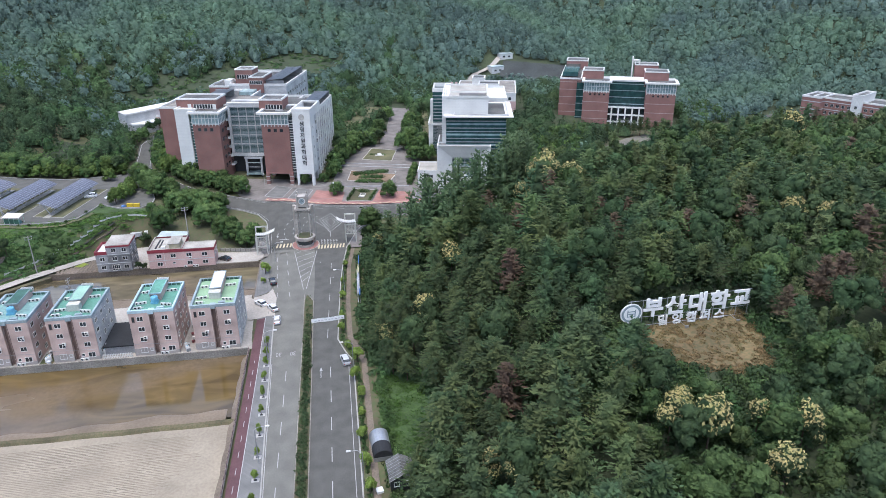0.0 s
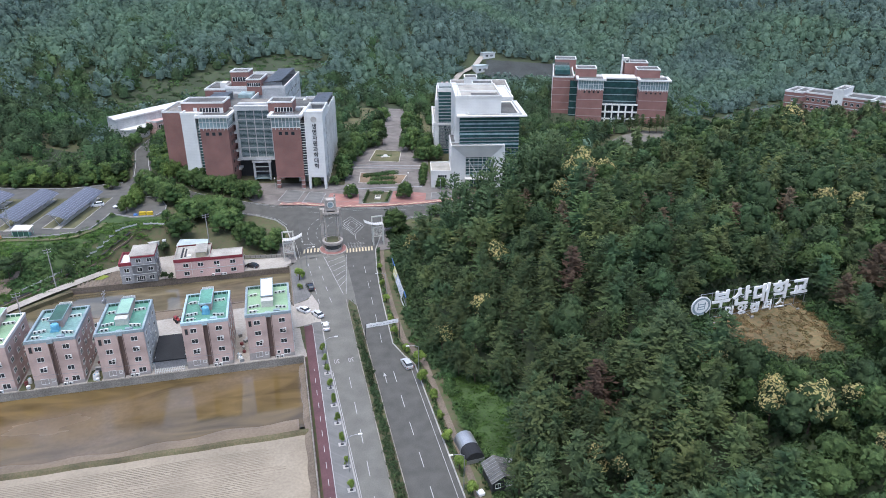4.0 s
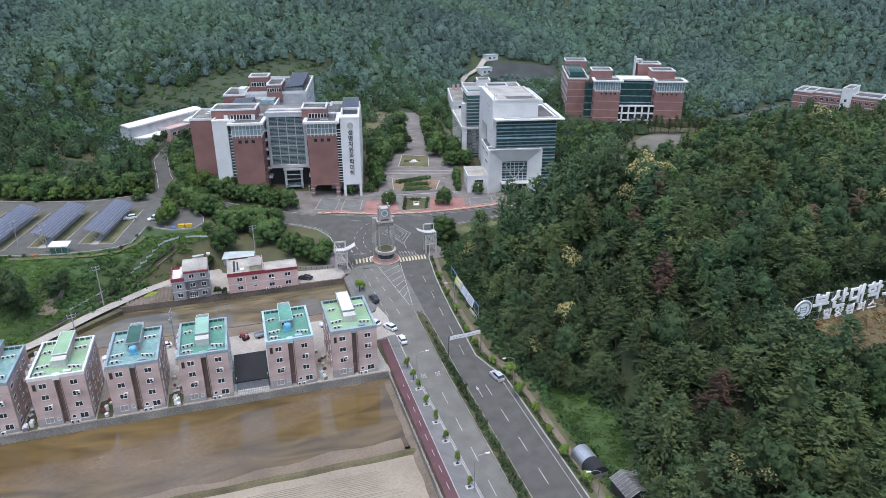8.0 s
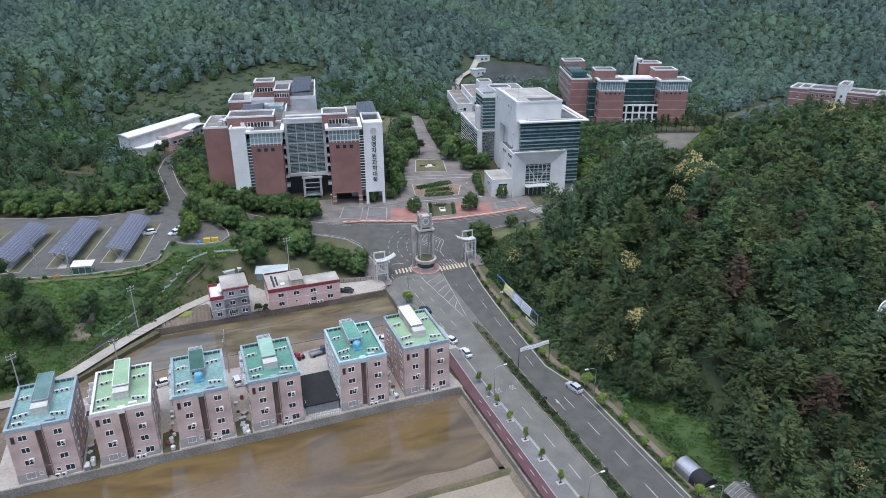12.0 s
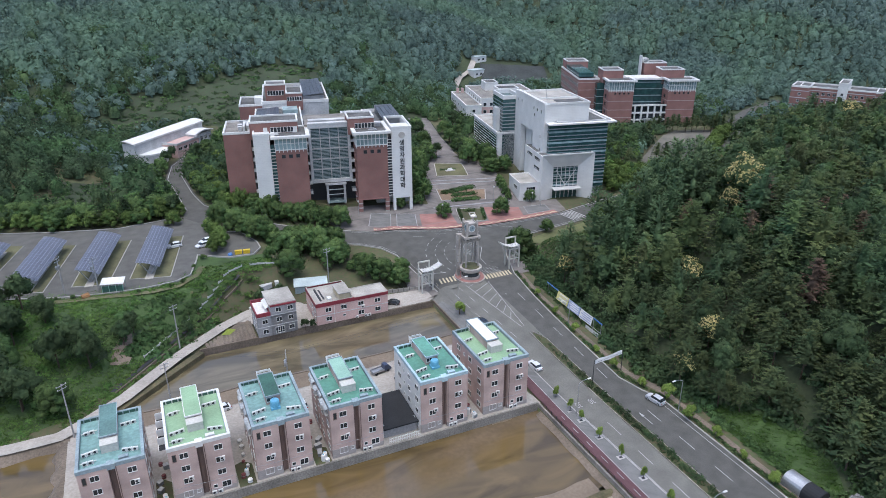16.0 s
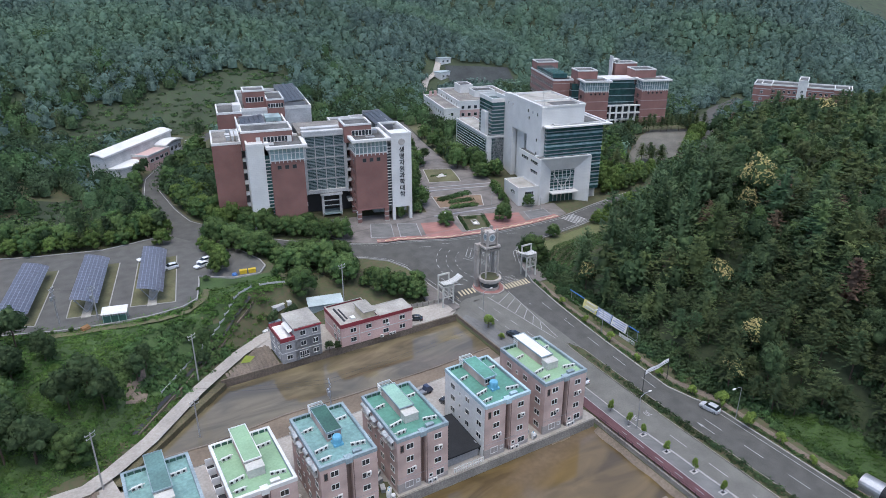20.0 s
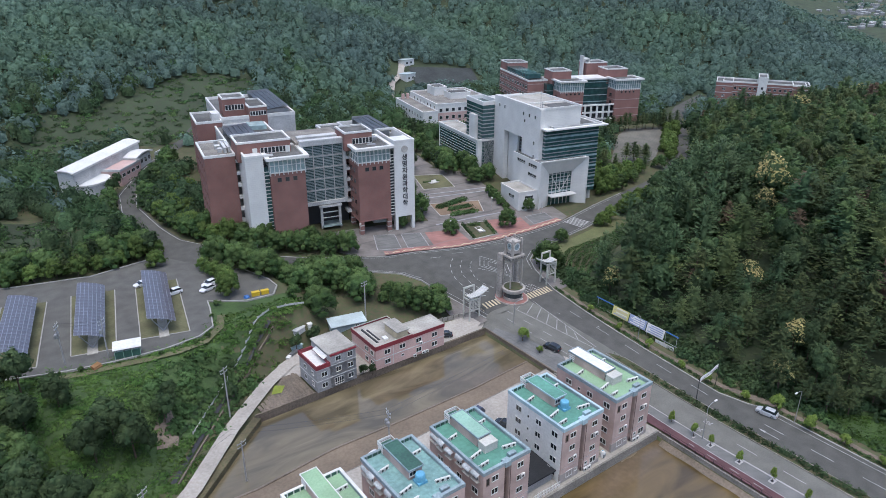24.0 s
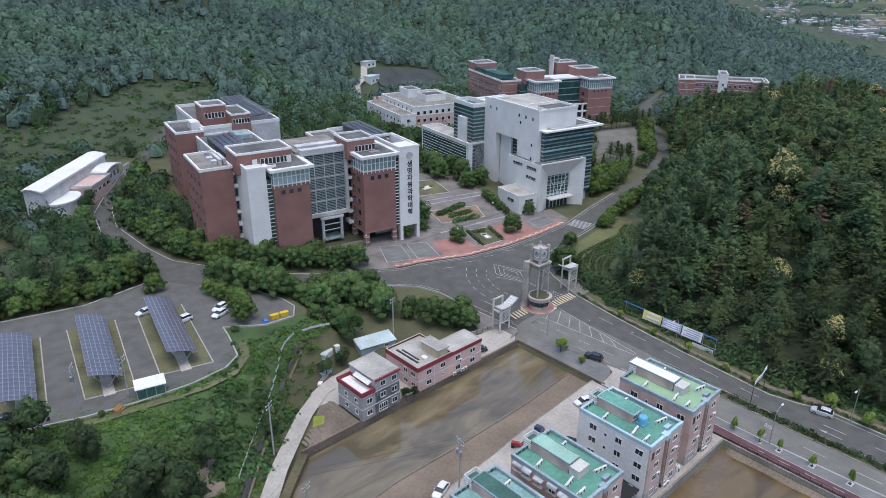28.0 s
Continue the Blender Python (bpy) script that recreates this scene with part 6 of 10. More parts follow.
block(main, -51.0, -42.6, 62.5, 72.0, 33.0, 42.4, M_BRICK, "rear_tower_wall", "red brick roof tower", M_WHITEP, rim_h=0.6)
block(main, -42.6, -36.0, 56.0, 72.0, 33.0, 39.8, M_BRICK, "rear_penthouse_wall", "red brick roof storey", M_WHITEP, rim_h=0.6)
for i in range(6):
    window(main, 0.9, 1.8, pose(-49.6 + 1.15 * i, 62.5, 38.4), "plain")
    window(main, 0.8, 1.5, pose(-41.8 + 1.0 * i, 56.0, 37.0), "plain")
block(main, -52.6, -25.4, 57.0, 100.5, 8.0, 35.8, M_WPLASTER, "rear_wall", "long pale rendered rear block", M_WHITEP, rim_h=1.2)
for k in range(6):
    for i in range(9):
        window(main, 2.0, 1.5, pose(-25.4, 60.0 + 4.3 * i, 12.0 + 3.9 * k, 0, 0, 90), "slide")
for k in range(6):
    for i in range(4):
        window(main, 1.6, 1.4, pose(-65.3, 10.4 + 4.6 * i, 10.0 + 4.1 * k, 0, 0, -90), "slide", M_BRICK)
        window(main, 1.6, 1.4, pose(-61.8, 58.4 + 4.6 * i, 12.0 + 4.0 * k, 0, 0, -90), "slide", M_BRICK)


def letters(text, size, material, parent, poses, depth=0.15, weight=0.03):
    """Each character as a solid mesh of its own, under its sign."""
    for ch, m in zip(text, poses):
        cu = bpy.data.curves.new("letter", "FONT")
        cu.body, cu.size, cu.extrude, cu.align_x, cu.offset = ch, size, depth, "CENTER", size * weight
        ob = new("letter", cu)
        me = bpy.data.meshes.new_from_object(ob.evaluated_get(bpy.context.evaluated_depsgraph_get()))
        bpy.data.objects.remove(ob)
        me.materials.clear()
        me.materials.append(material)
        part("letter", me, None, parent, "", m)


letters("생명자원과학대학", 2.1, M_DARK, main, [pose(-4.6, -3.25, 31.0 - 2.25 * k, 90, 0, 0) for k in range(8)], 0.06, 0.018)
part("emblem", Geo().lathe([(1.15, 0), (1.15, 0.1), (0.85, 0.14)], 20), M_STONE, main, "pale round emblem", pose(-4.6, -3.2, 34.4, 90, 0, 0))


# ---- the library building with glass storeys ----
B2Z = 6.0
lib = thing("glass_building", "white panelled building with banded teal glass block", "university building", pose(67, 255, 0, 0, 0, -11.3))
part("glass_block", Geo().prism([(-25.0, 3.0), (-1.6, 3.0), (-1.6, 30.0), (-21.9, 30.0), (-21.9, 16.4), (-25.0, 16.4)], 9.0, 34.2), M_TEAL, lib, "banded teal glass block")
for k in range(18):
    part("glass_band", Geo().prism([(-25.15, 2.85), (-1.45, 2.85), (-1.45, 30.1), (-21.8, 30.1), (-21.8, 16.3), (-25.15, 16.3)], 10.2 + 1.38 * k, (10.55 if k % 3 else 10.9) + 1.38 * k), M_METAL if k % 3 else M_PALEG, lib)
part("base_wall", Geo().box(-24.0, -3.0, 4.0, 30.0, B2Z - 2, 9.0), M_WPLASTER, lib)
for y in (4.5, 12.0):
    part("column", Geo().tube((-2.6, y, B2Z - 2), (-2.6, y, 9.4), 0.6, None, 10), M_WHITEP, lib)
part("roof_slab", Geo().ring(-26.0, 1.2, 1.0, 31.0, 3.0, 34.2, 34.7), M_WHITEP, lib, "thin projecting white roof slab")
part("slab_kerb", Geo().ring(-22, -0.6, 2.6, 30.4, 0.5, 34.7, 35.2), M_WPLASTER, lib)
part("roof_deck", Geo().box(-23, -1.8, 4.0, 28.0, 34.2, 34.5), M_ROOF, lib)
part("tall_wall", Geo().box(-26.6, -24.6, 4.6, 16.5, B2Z - 1, 41.4).box(-26.6, -24.6, 30.0, 38.0, B2Z - 1, 41.4).box(-26.6, -24.6, 16.5, 30.0, 29.0, 41.4), M_WHITE, lib, "tall white wall with a deep opening")
part("recess_wall", Geo().box(-24.4, -22.0, 23.0, 30.0, B2Z - 1, 29.0), M_WHITE, lib, "white inner wall of the deep opening")
part("recess_glazing", Geo().box(-23.6, -22.0, 16.5, 23.0, B2Z - 1, 29.0), M_DARK, lib, "dark glazing inside the deep opening")
for k in range(16):
    part("recess_fin", Geo().box(-23.9, -23.6, 16.7, 22.8, 8.0 + 1.35 * k, 8.2 + 1.35 * k), M_PALEG, lib)
part("upper_box", Geo().box(-24.6, -8.6, 5.2, 33.0, 34.5, 41.0), M_WHITE, lib, "white panelled upper storey")
part("upper_parapet", Geo().ring(-26.7, -8.4, 5.0, 33.2, 0.5, 41.0, 41.8).box(-24, -9, 16, 16.5, 41.0, 41.7), M_WHITEP, lib)
part("roof_deck", Geo().box(-24.0, -9.0, 5.6, 32.6, 41.0, 41.15), M_CONC, lib)
part("rooftop_deck_dark", Geo().box(-20.0, -9.4, 6.0, 14.0, 41.15, 41.25), M_ROOF, lib)
for y, z in ((8, 37.5), (12, 37.5), (16, 37.5), (30, 37.5), (34, 37.5), (8, 28), (8, 23), (15, 35)):
    window(lib, 0.8, 1.2, pose(-26.6, y, z, 0, 0, -90), "plain")
part("mast", Geo().tube((-25.6, 6.5, 36), (-25.6, 6.5, 48), 0.12, 0.05, 6).tube((-24.6, 6.5, 36), (-24.9, 6.5, 44), 0.1, 0.05, 6).box(-25.9, -24.4, 6.3, 6.7, 38, 38.2).box(-25.9, -24.4, 6.3, 6.7, 41, 41.2), M_METAL, lib, "steel antenna mast")
part("glass_tower", Geo().box(-32.0, -24.6, 38.0, 52.0, 6.0, 37.4), M_TEAL, lib, "banded glass stair tower")
for k in range(20):
    part("glass_band", Geo().box(-32.1, -24.5, 37.9, 52.1, 8.0 + 1.45 * k, 8.4 + 1.45 * k), M_METAL, lib)
part("tower_top", Geo().ring(-32.2, -24.4, 37.8, 52.2, 0.5, 37.4, 39.0), M_WHITEP, lib)
part("tower_fin", Geo().box(-33.4, -31.2, 42.0, 47.0, 8.0, 33.0), M_WHITE, lib, "white fin wall")
part("rear_block", Geo().box(-24.6, 0.0, 33.0, 62.0, 8.0, 35.0), M_WHITE, lib, "white rear block")
part("rear_parapet", Geo().ring(-24.6, 0.1, 32.9, 62.1, 0.5, 35.0, 36.0), M_WHITEP, lib)
wing = part("wing", Geo().box(-34.0, -25.6, 38.0, 75.0, 12.0, 23.0), M_WHITE, lib, "white wing raised on columns")
part("wing_roof", Geo().ring(-34.3, -25.4, 37.8, 75.2, 0.5, 23.0, 23.8), M_WHITEP, lib)
part("wing_deck", Geo().box(-33.8, -25.9, 38.2, 74.8, 23.0, 23.2), M_CONC, lib)
part("wing_glazing", Geo().box(-34.12, -34.0, 39.5, 74.0, 12.8, 22.2), M_TEAL, wing, "curtain wall glazing")
for k in range(8):
    part("glazing_bar", Geo().box(-34.2, -34.1, 39.5, 74.0, 13.6 + 1.15 * k, 13.75 + 1.15 * k), M_WHITEP, wing)
for y in (38.6, 50.0, 62.0, 73.6):
    for x in (-33.4, -26.2):
        part("column", Geo().box(x - 0.35, x + 0.35, y - 0.35, y + 0.35, 5.0, 12.0), M_WHITEP, lib)
for y in (42, 44.5, 47):
    part("roof_plant", Geo().box(-29.5, -27.0, y, y + 1.6, 23.2, 25.0), M_METAL, lib)
# the portal block: a splayed white frame round a glazed hall
px0, px1, gx0, gx1, pz0, pz1, gzt = -28.2, -7.6, -22.6, -12.4, B2Z - 2.5, 23.2, 17.8
part("portal_body", Geo().box(px0, gx0 - 0.3, 2.6, 19.0, pz0, pz1 - 0.3).box(gx1 + 0.3, px1, 2.6, 6.0, pz0, pz1 - 0.3).box(gx0 - 0.3, gx1 + 0.3, 2.6, 6.0, gzt + 0.3, pz1 - 0.3), M_WHITE, lib, "white portal block")
fr = Geo()
fr.face([(px0, 0, pz0), (gx0, 2.6, pz0), (gx0, 2.6, gzt), (px0, 0, pz1)])
fr.face([(gx1, 2.6, pz0), (px1, 0, pz0), (px1, 0, pz1), (gx1, 2.6, gzt)])
fr.face([(gx0, 2.6, gzt), (gx1, 2.6, gzt), (px1, 0, pz1), (px0, 0, pz1)])
fr.box(px0 - 0.3, px0, -0.3, 19.0, pz0, pz1).box(px1, px1 + 0.3, -0.3, 6.0, pz0, pz1).box(px0, px1, -0.3, 0.2, pz1, pz1 + 0.4).box(px0, px1, 5.0, 5.5, pz1 - 0.3, pz1 + 0.3)
part("portal_frame", fr, M_WHITE, lib, "white splayed portal frame")
part("portal_roof", Geo().box(px0 + 0.2, px1 - 0.2, 0.3, 5.8, pz1 - 0.3, pz1 - 0.1).box(px0 + 0.2, gx0, 5.8, 18.8, pz1 - 0.3, pz1 - 0.1), M_ROOF, lib)
part("portal_glass", Geo().box(gx0, gx1, 2.9, 6.0, pz0, gzt), M_TEAL, lib, "tall glazed entrance hall")
for i in range(7):
    x = gx0 + (gx1 - gx0) * i / 6
    part("portal_mullion", Geo().box(x - 0.08, x + 0.08, 2.7, 2.9, pz0, gzt), M_WHITEP, lib)
for z in (10.2, 14.0):
    part("portal_transom", Geo().box(gx0, gx1, 2.72, 2.9, z, z + 0.15), M_WHITEP, lib)
for a_, b_ in (((gx0 + 1.0, 16.8), (gx0 + 5.1, 10.4)), ((gx1 - 1.0, 16.8), (gx0 + 5.1, 10.4))):
    part("portal_brace", Geo().tube((a_[0], 2.5, a_[1]), (b_[0], 2.5, b_[1]), 0.12, None, 6), M_WHITEP, lib)
part("portal_canopy", Geo().box(gx0 - 0.4, gx1 + 0.4, -0.6, 2.8, 9.4, 9.8), M_WHITEP, lib, "white entrance canopy")
part("low_side_block", Geo().box(-36.4, -28.5, 1.0, 14.0, pz0, 12.4), M_WHITE, lib, "low white side block")
part("low_side_deck", Geo().box(-36.2, -28.7, 1.2, 13.8, 12.4, 12.5), M_CONC, lib)
part("low_side_rim", Geo().ring(-36.5, -28.4, 0.9, 14.1, 0.3, 12.4, 13.0), M_WHITEP, lib)
for z, y in ((20.4, 5.0), (16.8, 5.0), (20.4, 13.0)):
    window(lib, 5.6, 1.2, pose(px0 - 0.3, y, z, 0, 0, -90), "grid")
window(lib, 3.6, 1.3, pose(-36.4, 6.0, 9.6, 0, 0, -90), "grid")
window(lib, 3.4, 1.3, pose(-32.0, 1.0, 9.8), "grid")


# ---- the upper brick building ----
B3Z = 11.0
M_BANDST = surf("pale_band_stone", (0.46, 0.35, 0.31), (0.38, 0.29, 0.26), 1.0, 0.85, 0, 0.1, 0.2)
up = thing("upper_brick_building", "red brick building with two towers and glass centre", "university building", pose(168, 320, 0, 0, 0, -22))
for x0_, x1_ in ((-14.2, 0.0), (-45.2, -32.2)):
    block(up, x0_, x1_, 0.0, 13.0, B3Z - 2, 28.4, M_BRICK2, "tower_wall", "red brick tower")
    for z in (14.5, 18.5, 23.0, 28.0):
        part("stone_band", Geo().box(x0_ - 0.08, x1_ + 0.08, -0.08, 13.05, z, z + 0.3), M_BANDST, up)
    lantern(up, x0_ + 0.2, x1_ - 0.2, 0.0, 11.0, 28.6, 33.6)
    for k in range(4):
        window(up, 0.8, 0.8, pose(x0_ + 3.5 + 2.3 * k, 0.0, 26.6), "plain", M_BROWNB)
    for k in range(4):
        window(up, 2.4, 1.7, pose(x0_, 5.0, 12.5 + 3.9 * k, 0, 0, -90), "slide", M_BRICK2)
    block(up, x0_ - 1.0, x1_ - 3.5, 9.0, 20.0, 30.0, 37.2, M_BRICK2, "penthouse_wall", "red brick roof storey", M_WHITEP, rim_h=0.5)
part("glass_centre", Geo().box(-32.2, -14.2, 9.0, 20.0, B3Z - 2, 32.4), M_TEAL, up, "teal glazed centre")
for k in range(6):
    part("glass_band", Geo().box(-32.2, -14.2, 8.85, 9.0, 14.0 + 3.4 * k, 14.4 + 3.4 * k), M_PALEG, up)
part("centre_roof", Geo().box(-32.4, -14.0, 8.6, 20.0, 32.4, 33.2), M_WHITEP, up)
part("grid_back", Geo().box(-33.6, -13.0, 1.2, 9.0, B3Z - 2, 20.4), M_GLASS, up, "dark glazing behind the white grid")
for i in range(7):
    part("grid_post", Geo().box(-33.8 + 3.42 * i - 0.35, -33.8 + 3.42 * i + 0.35, 0.2, 1.2, B3Z - 2, 21.0), M_WHITEP, up)
for z in (13.0, 16.6, 20.4):
    part("grid_beam", Geo().box(-33.8, -13.0, 0.25, 1.15, z, z + 0.7), M_WHITEP, up)
part("porch", Geo().box(-26, -20, -3.0, 0.2, 13.6, 14.2).box(-26, -25.4, -3, -2.4, B3Z - 2, 13.6).box(-20.6, -20, -3, -2.4, B3Z - 2, 13.6), M_METAL, up)
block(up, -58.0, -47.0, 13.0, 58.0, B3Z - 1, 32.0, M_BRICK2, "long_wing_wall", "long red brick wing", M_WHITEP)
part("wing_end_glass", Geo().box(-49.0, -45.2, 9.0, 24.0, B3Z - 2, 31.0), M_TEAL, up, "glazed corner of the long wing")
for k in range(5):
    part("glass_band", Geo().box(-49.1, -45.1, 8.9, 24.0, 13.0 + 3.6 * k, 13.4 + 3.6 * k), M_PALEG, up)
part("wing_roof_glass", Geo().box(-57.0, -49.0, 18.0, 50.0, 32.8, 35.0), M_TEAL, up, "glazed roof storey")
for k in range(5):
    for i in range(11):
        window(up, 2.2, 1.5, pose(-58.0, 15.5 + 4.0 * i, 12.6 + 3.9 * k, 0, 0, -90), "slide", M_WHITEP)
    part("stone_band", Geo().box(-58.08, -47.0, 12.92, 58.0, 14.9 + 3.9 * k, 15.2 + 3.9 * k), M_BANDST, up)
block(up, -57.0, -45.0, 48.0, 60.0, 30.0, 36.6, M_BRICK2, "penthouse_wall", "red brick roof storey", M_WHITEP, rim_h=0.5)
part("roof_fin", Geo().box(-21.5, -20.9, 26.0, 30.0, 30.0, 42.4).box(-18.0, -17.4, 26.0, 30.0, 30.0, 41.0).box(-21.5, -17.4, 26.0, 30.0, 40.4, 41.0), M_WHITEP, up, "white roof fin")
block(up, -20.0, -8.0, 24.0, 34.0, 28.0, 38.6, M_BRICK2, "penthouse_wall", "red brick roof storey", M_WHITEP, rim_h=0.5)
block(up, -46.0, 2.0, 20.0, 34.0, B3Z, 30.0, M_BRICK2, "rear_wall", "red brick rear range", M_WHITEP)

# ---- the white hall, far blocks and the sports hall ----
hall = thing("white_hall", "white rendered building with pink ground storeys", "university building", pose(64.5, 395.7, 0, 0, 0, -14))
block(hall, 0.4, 8.4, -38.0, 2.0, 8.0, 22.6, M_WHITEP, "west_wall", "white west range", M_WHITEP, M_CONCD, 0.5)
block(hall, 8.4, 40.0, -36.7, 2.0, 8.0, 25.6, M_WHITEP, "main_wall", "white main range", M_WHITEP, M_CONCD, 0.5)
part("pink_panel", Geo().box(8.3, 40.1, -36.8, -36.6, 12.0, 21.6), M_PINKW, hall, "pink rendered lower storeys")
block(hall, 16.0, 23.0, -14.0, -4.0, 25.0, 29.6, M_WHITEP, "roof_storey", "white roof storey", M_WHITEP, None, 0.4)
block(hall, 20.0, 31.0, -26.0, -17.0, 25.0, 28.4, M_WHITEP, "roof_storey", "white roof storey", M_WHITEP, None, 0.4)
for x in (3.0, 5.6):
    part("roof_plant", Geo().box(x, x + 1.3, -1.2, 0.2, 22.6, 25.2), M_PINKW, hall)
for k in range(3):
    for i in range(9):
        window(hall, 1.5, 1.5, pose(10.4 + 3.3 * i, -36.7 - (0.1 if k < 2 else 0), 15.0 + 3.6 * k), "plain")
    for i in range(9):
        window(hall, 1.3, 1.4, pose(0.4, -35.6 + 4.1 * i, 12.4 + 3.5 * k, 0, 0, -90), "plain")
    window(hall, 1.3, 1.4, pose(4.4, -38.0, 12.4 + 3.5 * k), "plain")
for i in range(7):
    window(hall, 1.3, 1.3, pose(8.4, -33.0 + 4.6 * i, 23.2, 0, 0, -90), "plain")
dorm = thing("hill_dormitory", "low brick building with a white stair block on the ridge", "university building", pose(244.1, 320.1, -3.0, 0, 0, -59))
dorm.scale = (0.79, 1.0, 1.0)
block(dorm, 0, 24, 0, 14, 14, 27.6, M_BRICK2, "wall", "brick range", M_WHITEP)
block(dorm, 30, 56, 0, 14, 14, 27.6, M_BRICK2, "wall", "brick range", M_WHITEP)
block(dorm, 24, 30, -2, 14, 14, 31.0, M_WHITEP, "stair_wall", "white stair block", M_WHITEP)
block(dorm, -4.5, 7.0, -5.0, 12.0, 12, 28.0, M_BRICK2, "end_wall", "brick end range", M_WHITEP)
block(dorm, 47.0, 58.0, -4.0, 12.0, 12, 28.0, M_BRICK2, "end_wall", "brick end range", M_WHITEP)
for zz in (18.4, 22.2, 26.0):
    part("floor_band", Geo().box(-4.62, 7.12, -5.12, 12.1, zz, zz + 0.4), M_WPLASTER, dorm)
    part("floor_band", Geo().box(46.88, 58.12, -4.12, 12.1, zz, zz + 0.4), M_WPLASTER, dorm)
    window(dorm, 1.8, 1.3, pose(1.2, -5.12, zz - 2.2), "grid"), window(dorm, 1.8, 1.3, pose(52.5, -4.12, zz - 2.2), "grid"), window(dorm, 1.4, 1.4, pose(27, -2.0, zz - 1.2), "slide")
for k in range(3):
    part("floor_band", Geo().box(-0.1, 24.1, -0.12, 14.1, 18.4 + 3.8 * k, 18.8 + 3.8 * k), M_WPLASTER, dorm)
    part("floor_band", Geo().box(29.9, 56.1, -0.12, 14.1, 18.4 + 3.8 * k, 18.8 + 3.8 * k), M_WPLASTER, dorm)
    for i in range(7):
        window(dorm, 1.7, 1.3, pose(1.9 + 3.4 * i, -0.1, 16.3 + 3.8 * k), "slide")
        window(dorm, 1.7, 1.3, pose(32.2 + 3.5 * i, -0.1, 16.3 + 3.8 * k), "slide")
gym = thing("sports_hall", "low pale hall with a curved white roof", "hall", pose(-98.6, 347.0, 0.6, 0, 0, 48.5))
part("wall", Geo().box(0, 45, 0.4, 6.4, 8, 22.0), M_WPLASTER, gym, "pale rendered wall")
rf = Geo()
for i in range(8):
    a0, a1 = i / 8, (i + 1) / 8
    y0_, y1_ = 0.2 + 6.6 * a0, 0.2 + 6.6 * a1
    z0_, z1_ = 22.0 + 0.9 * math.sin(math.pi * a0 * 0.8), 22.0 + 0.9 * math.sin(math.pi * a1 * 0.8)
    rf.face([(-0.8, y0_, z0_), (45.8, y0_, z0_), (45.8, y1_, z1_), (-0.8, y1_, z1_)])
    rf.face([(-0.8, y1_, z1_ - 0.4), (45.8, y1_, z1_ - 0.4), (45.8, y0_, z0_ - 0.4), (-0.8, y0_, z0_ - 0.4)])
part("roof", rf.box(-0.8, 45.8, 0.04, 0.2, 21.4, 22.1), M_WHITEP, gym, "curved white sheet roof")
part("front_block", Geo().box(16, 31, -7.0, 0.35, 8, 18.0), M_PINKW, gym, "pink rendered front block")
part("front_deck", Geo().box(16.3, 30.7, -6.7, 0.3, 18.0, 18.15), M_PINKW, gym)
part("front_rim", Geo().ring(15.8, 31.2, -7.2, 0.36, 0.3, 18.0, 18.8), M_WPLASTER, gym)
part("side_block", Geo().prism([(1.5, 0.35)] + [(8.5 + 7.0 * math.cos(t_), -1.0 + 4.6 * math.sin(t_)) for t_ in (math.pi + math.pi * i / 10 for i in range(11))] + [(15.5, 0.35)], 8, 16.6), M_WPLASTER, gym, "low rounded pale side block")
part("side_rim", Geo().prism([(1.2, 0.35)] + [(8.5 + 7.3 * math.cos(t_), -1.0 + 4.9 * math.sin(t_)) for t_ in (math.pi + math.pi * i / 10 for i in range(11))] + [(15.8, 0.35)], 16.6, 17.2), M_WHITEP, gym)
part("porch_block", Geo().box(32, 44, -4.5, 0.35, 8, 18.4), M_WPLASTER, gym, "pale porch block")
can_ = Geo()
for i in range(6):
    x0_, x1_ = 31.4 + 13.4 * i / 6, 31.4 + 13.4 * (i + 1) / 6
    z0_, z1_ = 18.9 + 1.0 * math.sin(math.pi * i / 6), 18.9 + 1.0 * math.sin(math.pi * (i + 1) / 6)
    can_.face([(x0_, -5.4, z0_), (x1_, -5.4, z1_), (x1_, 0.3, z1_), (x0_, 0.3, z0_)]).face([(x0_, 0.3, z0_ - 0.5), (x1_, 0.3, z1_ - 0.5), (x1_, -5.4, z1_ - 0.5), (x0_, -5.4, z0_ - 0.5)]).face([(x0_, -5.4, z0_ - 0.5), (x1_, -5.4, z1_ - 0.5), (x1_, -5.4, z1_), (x0_, -5.4, z0_)])
part("porch_roof", can_, M_WHITEP, gym, "curved white porch roof")
part("end_wall", Geo().box(45.2, 50.0, -6.0, -5.5, 8, 17.5), M_WPLASTER, gym, "free-standing pale wall")
for i in range(4):
    window(gym, 1.6, 1.8, pose(33.6 + 3.0 * i, -4.5, 15.4), "slide")
for i in range(4):
    window(gym, 2.2, 1.2, pose(18.2 + 3.4 * i, -7.0, 15.6), "slide")
for i in range(11):
    part("roof_seam", Geo().box(3.9 + 4.0 * i, 4.0 + 4.0 * i, 0.01, 0.03, 21.4, 22.1), M_GREYW, gym)


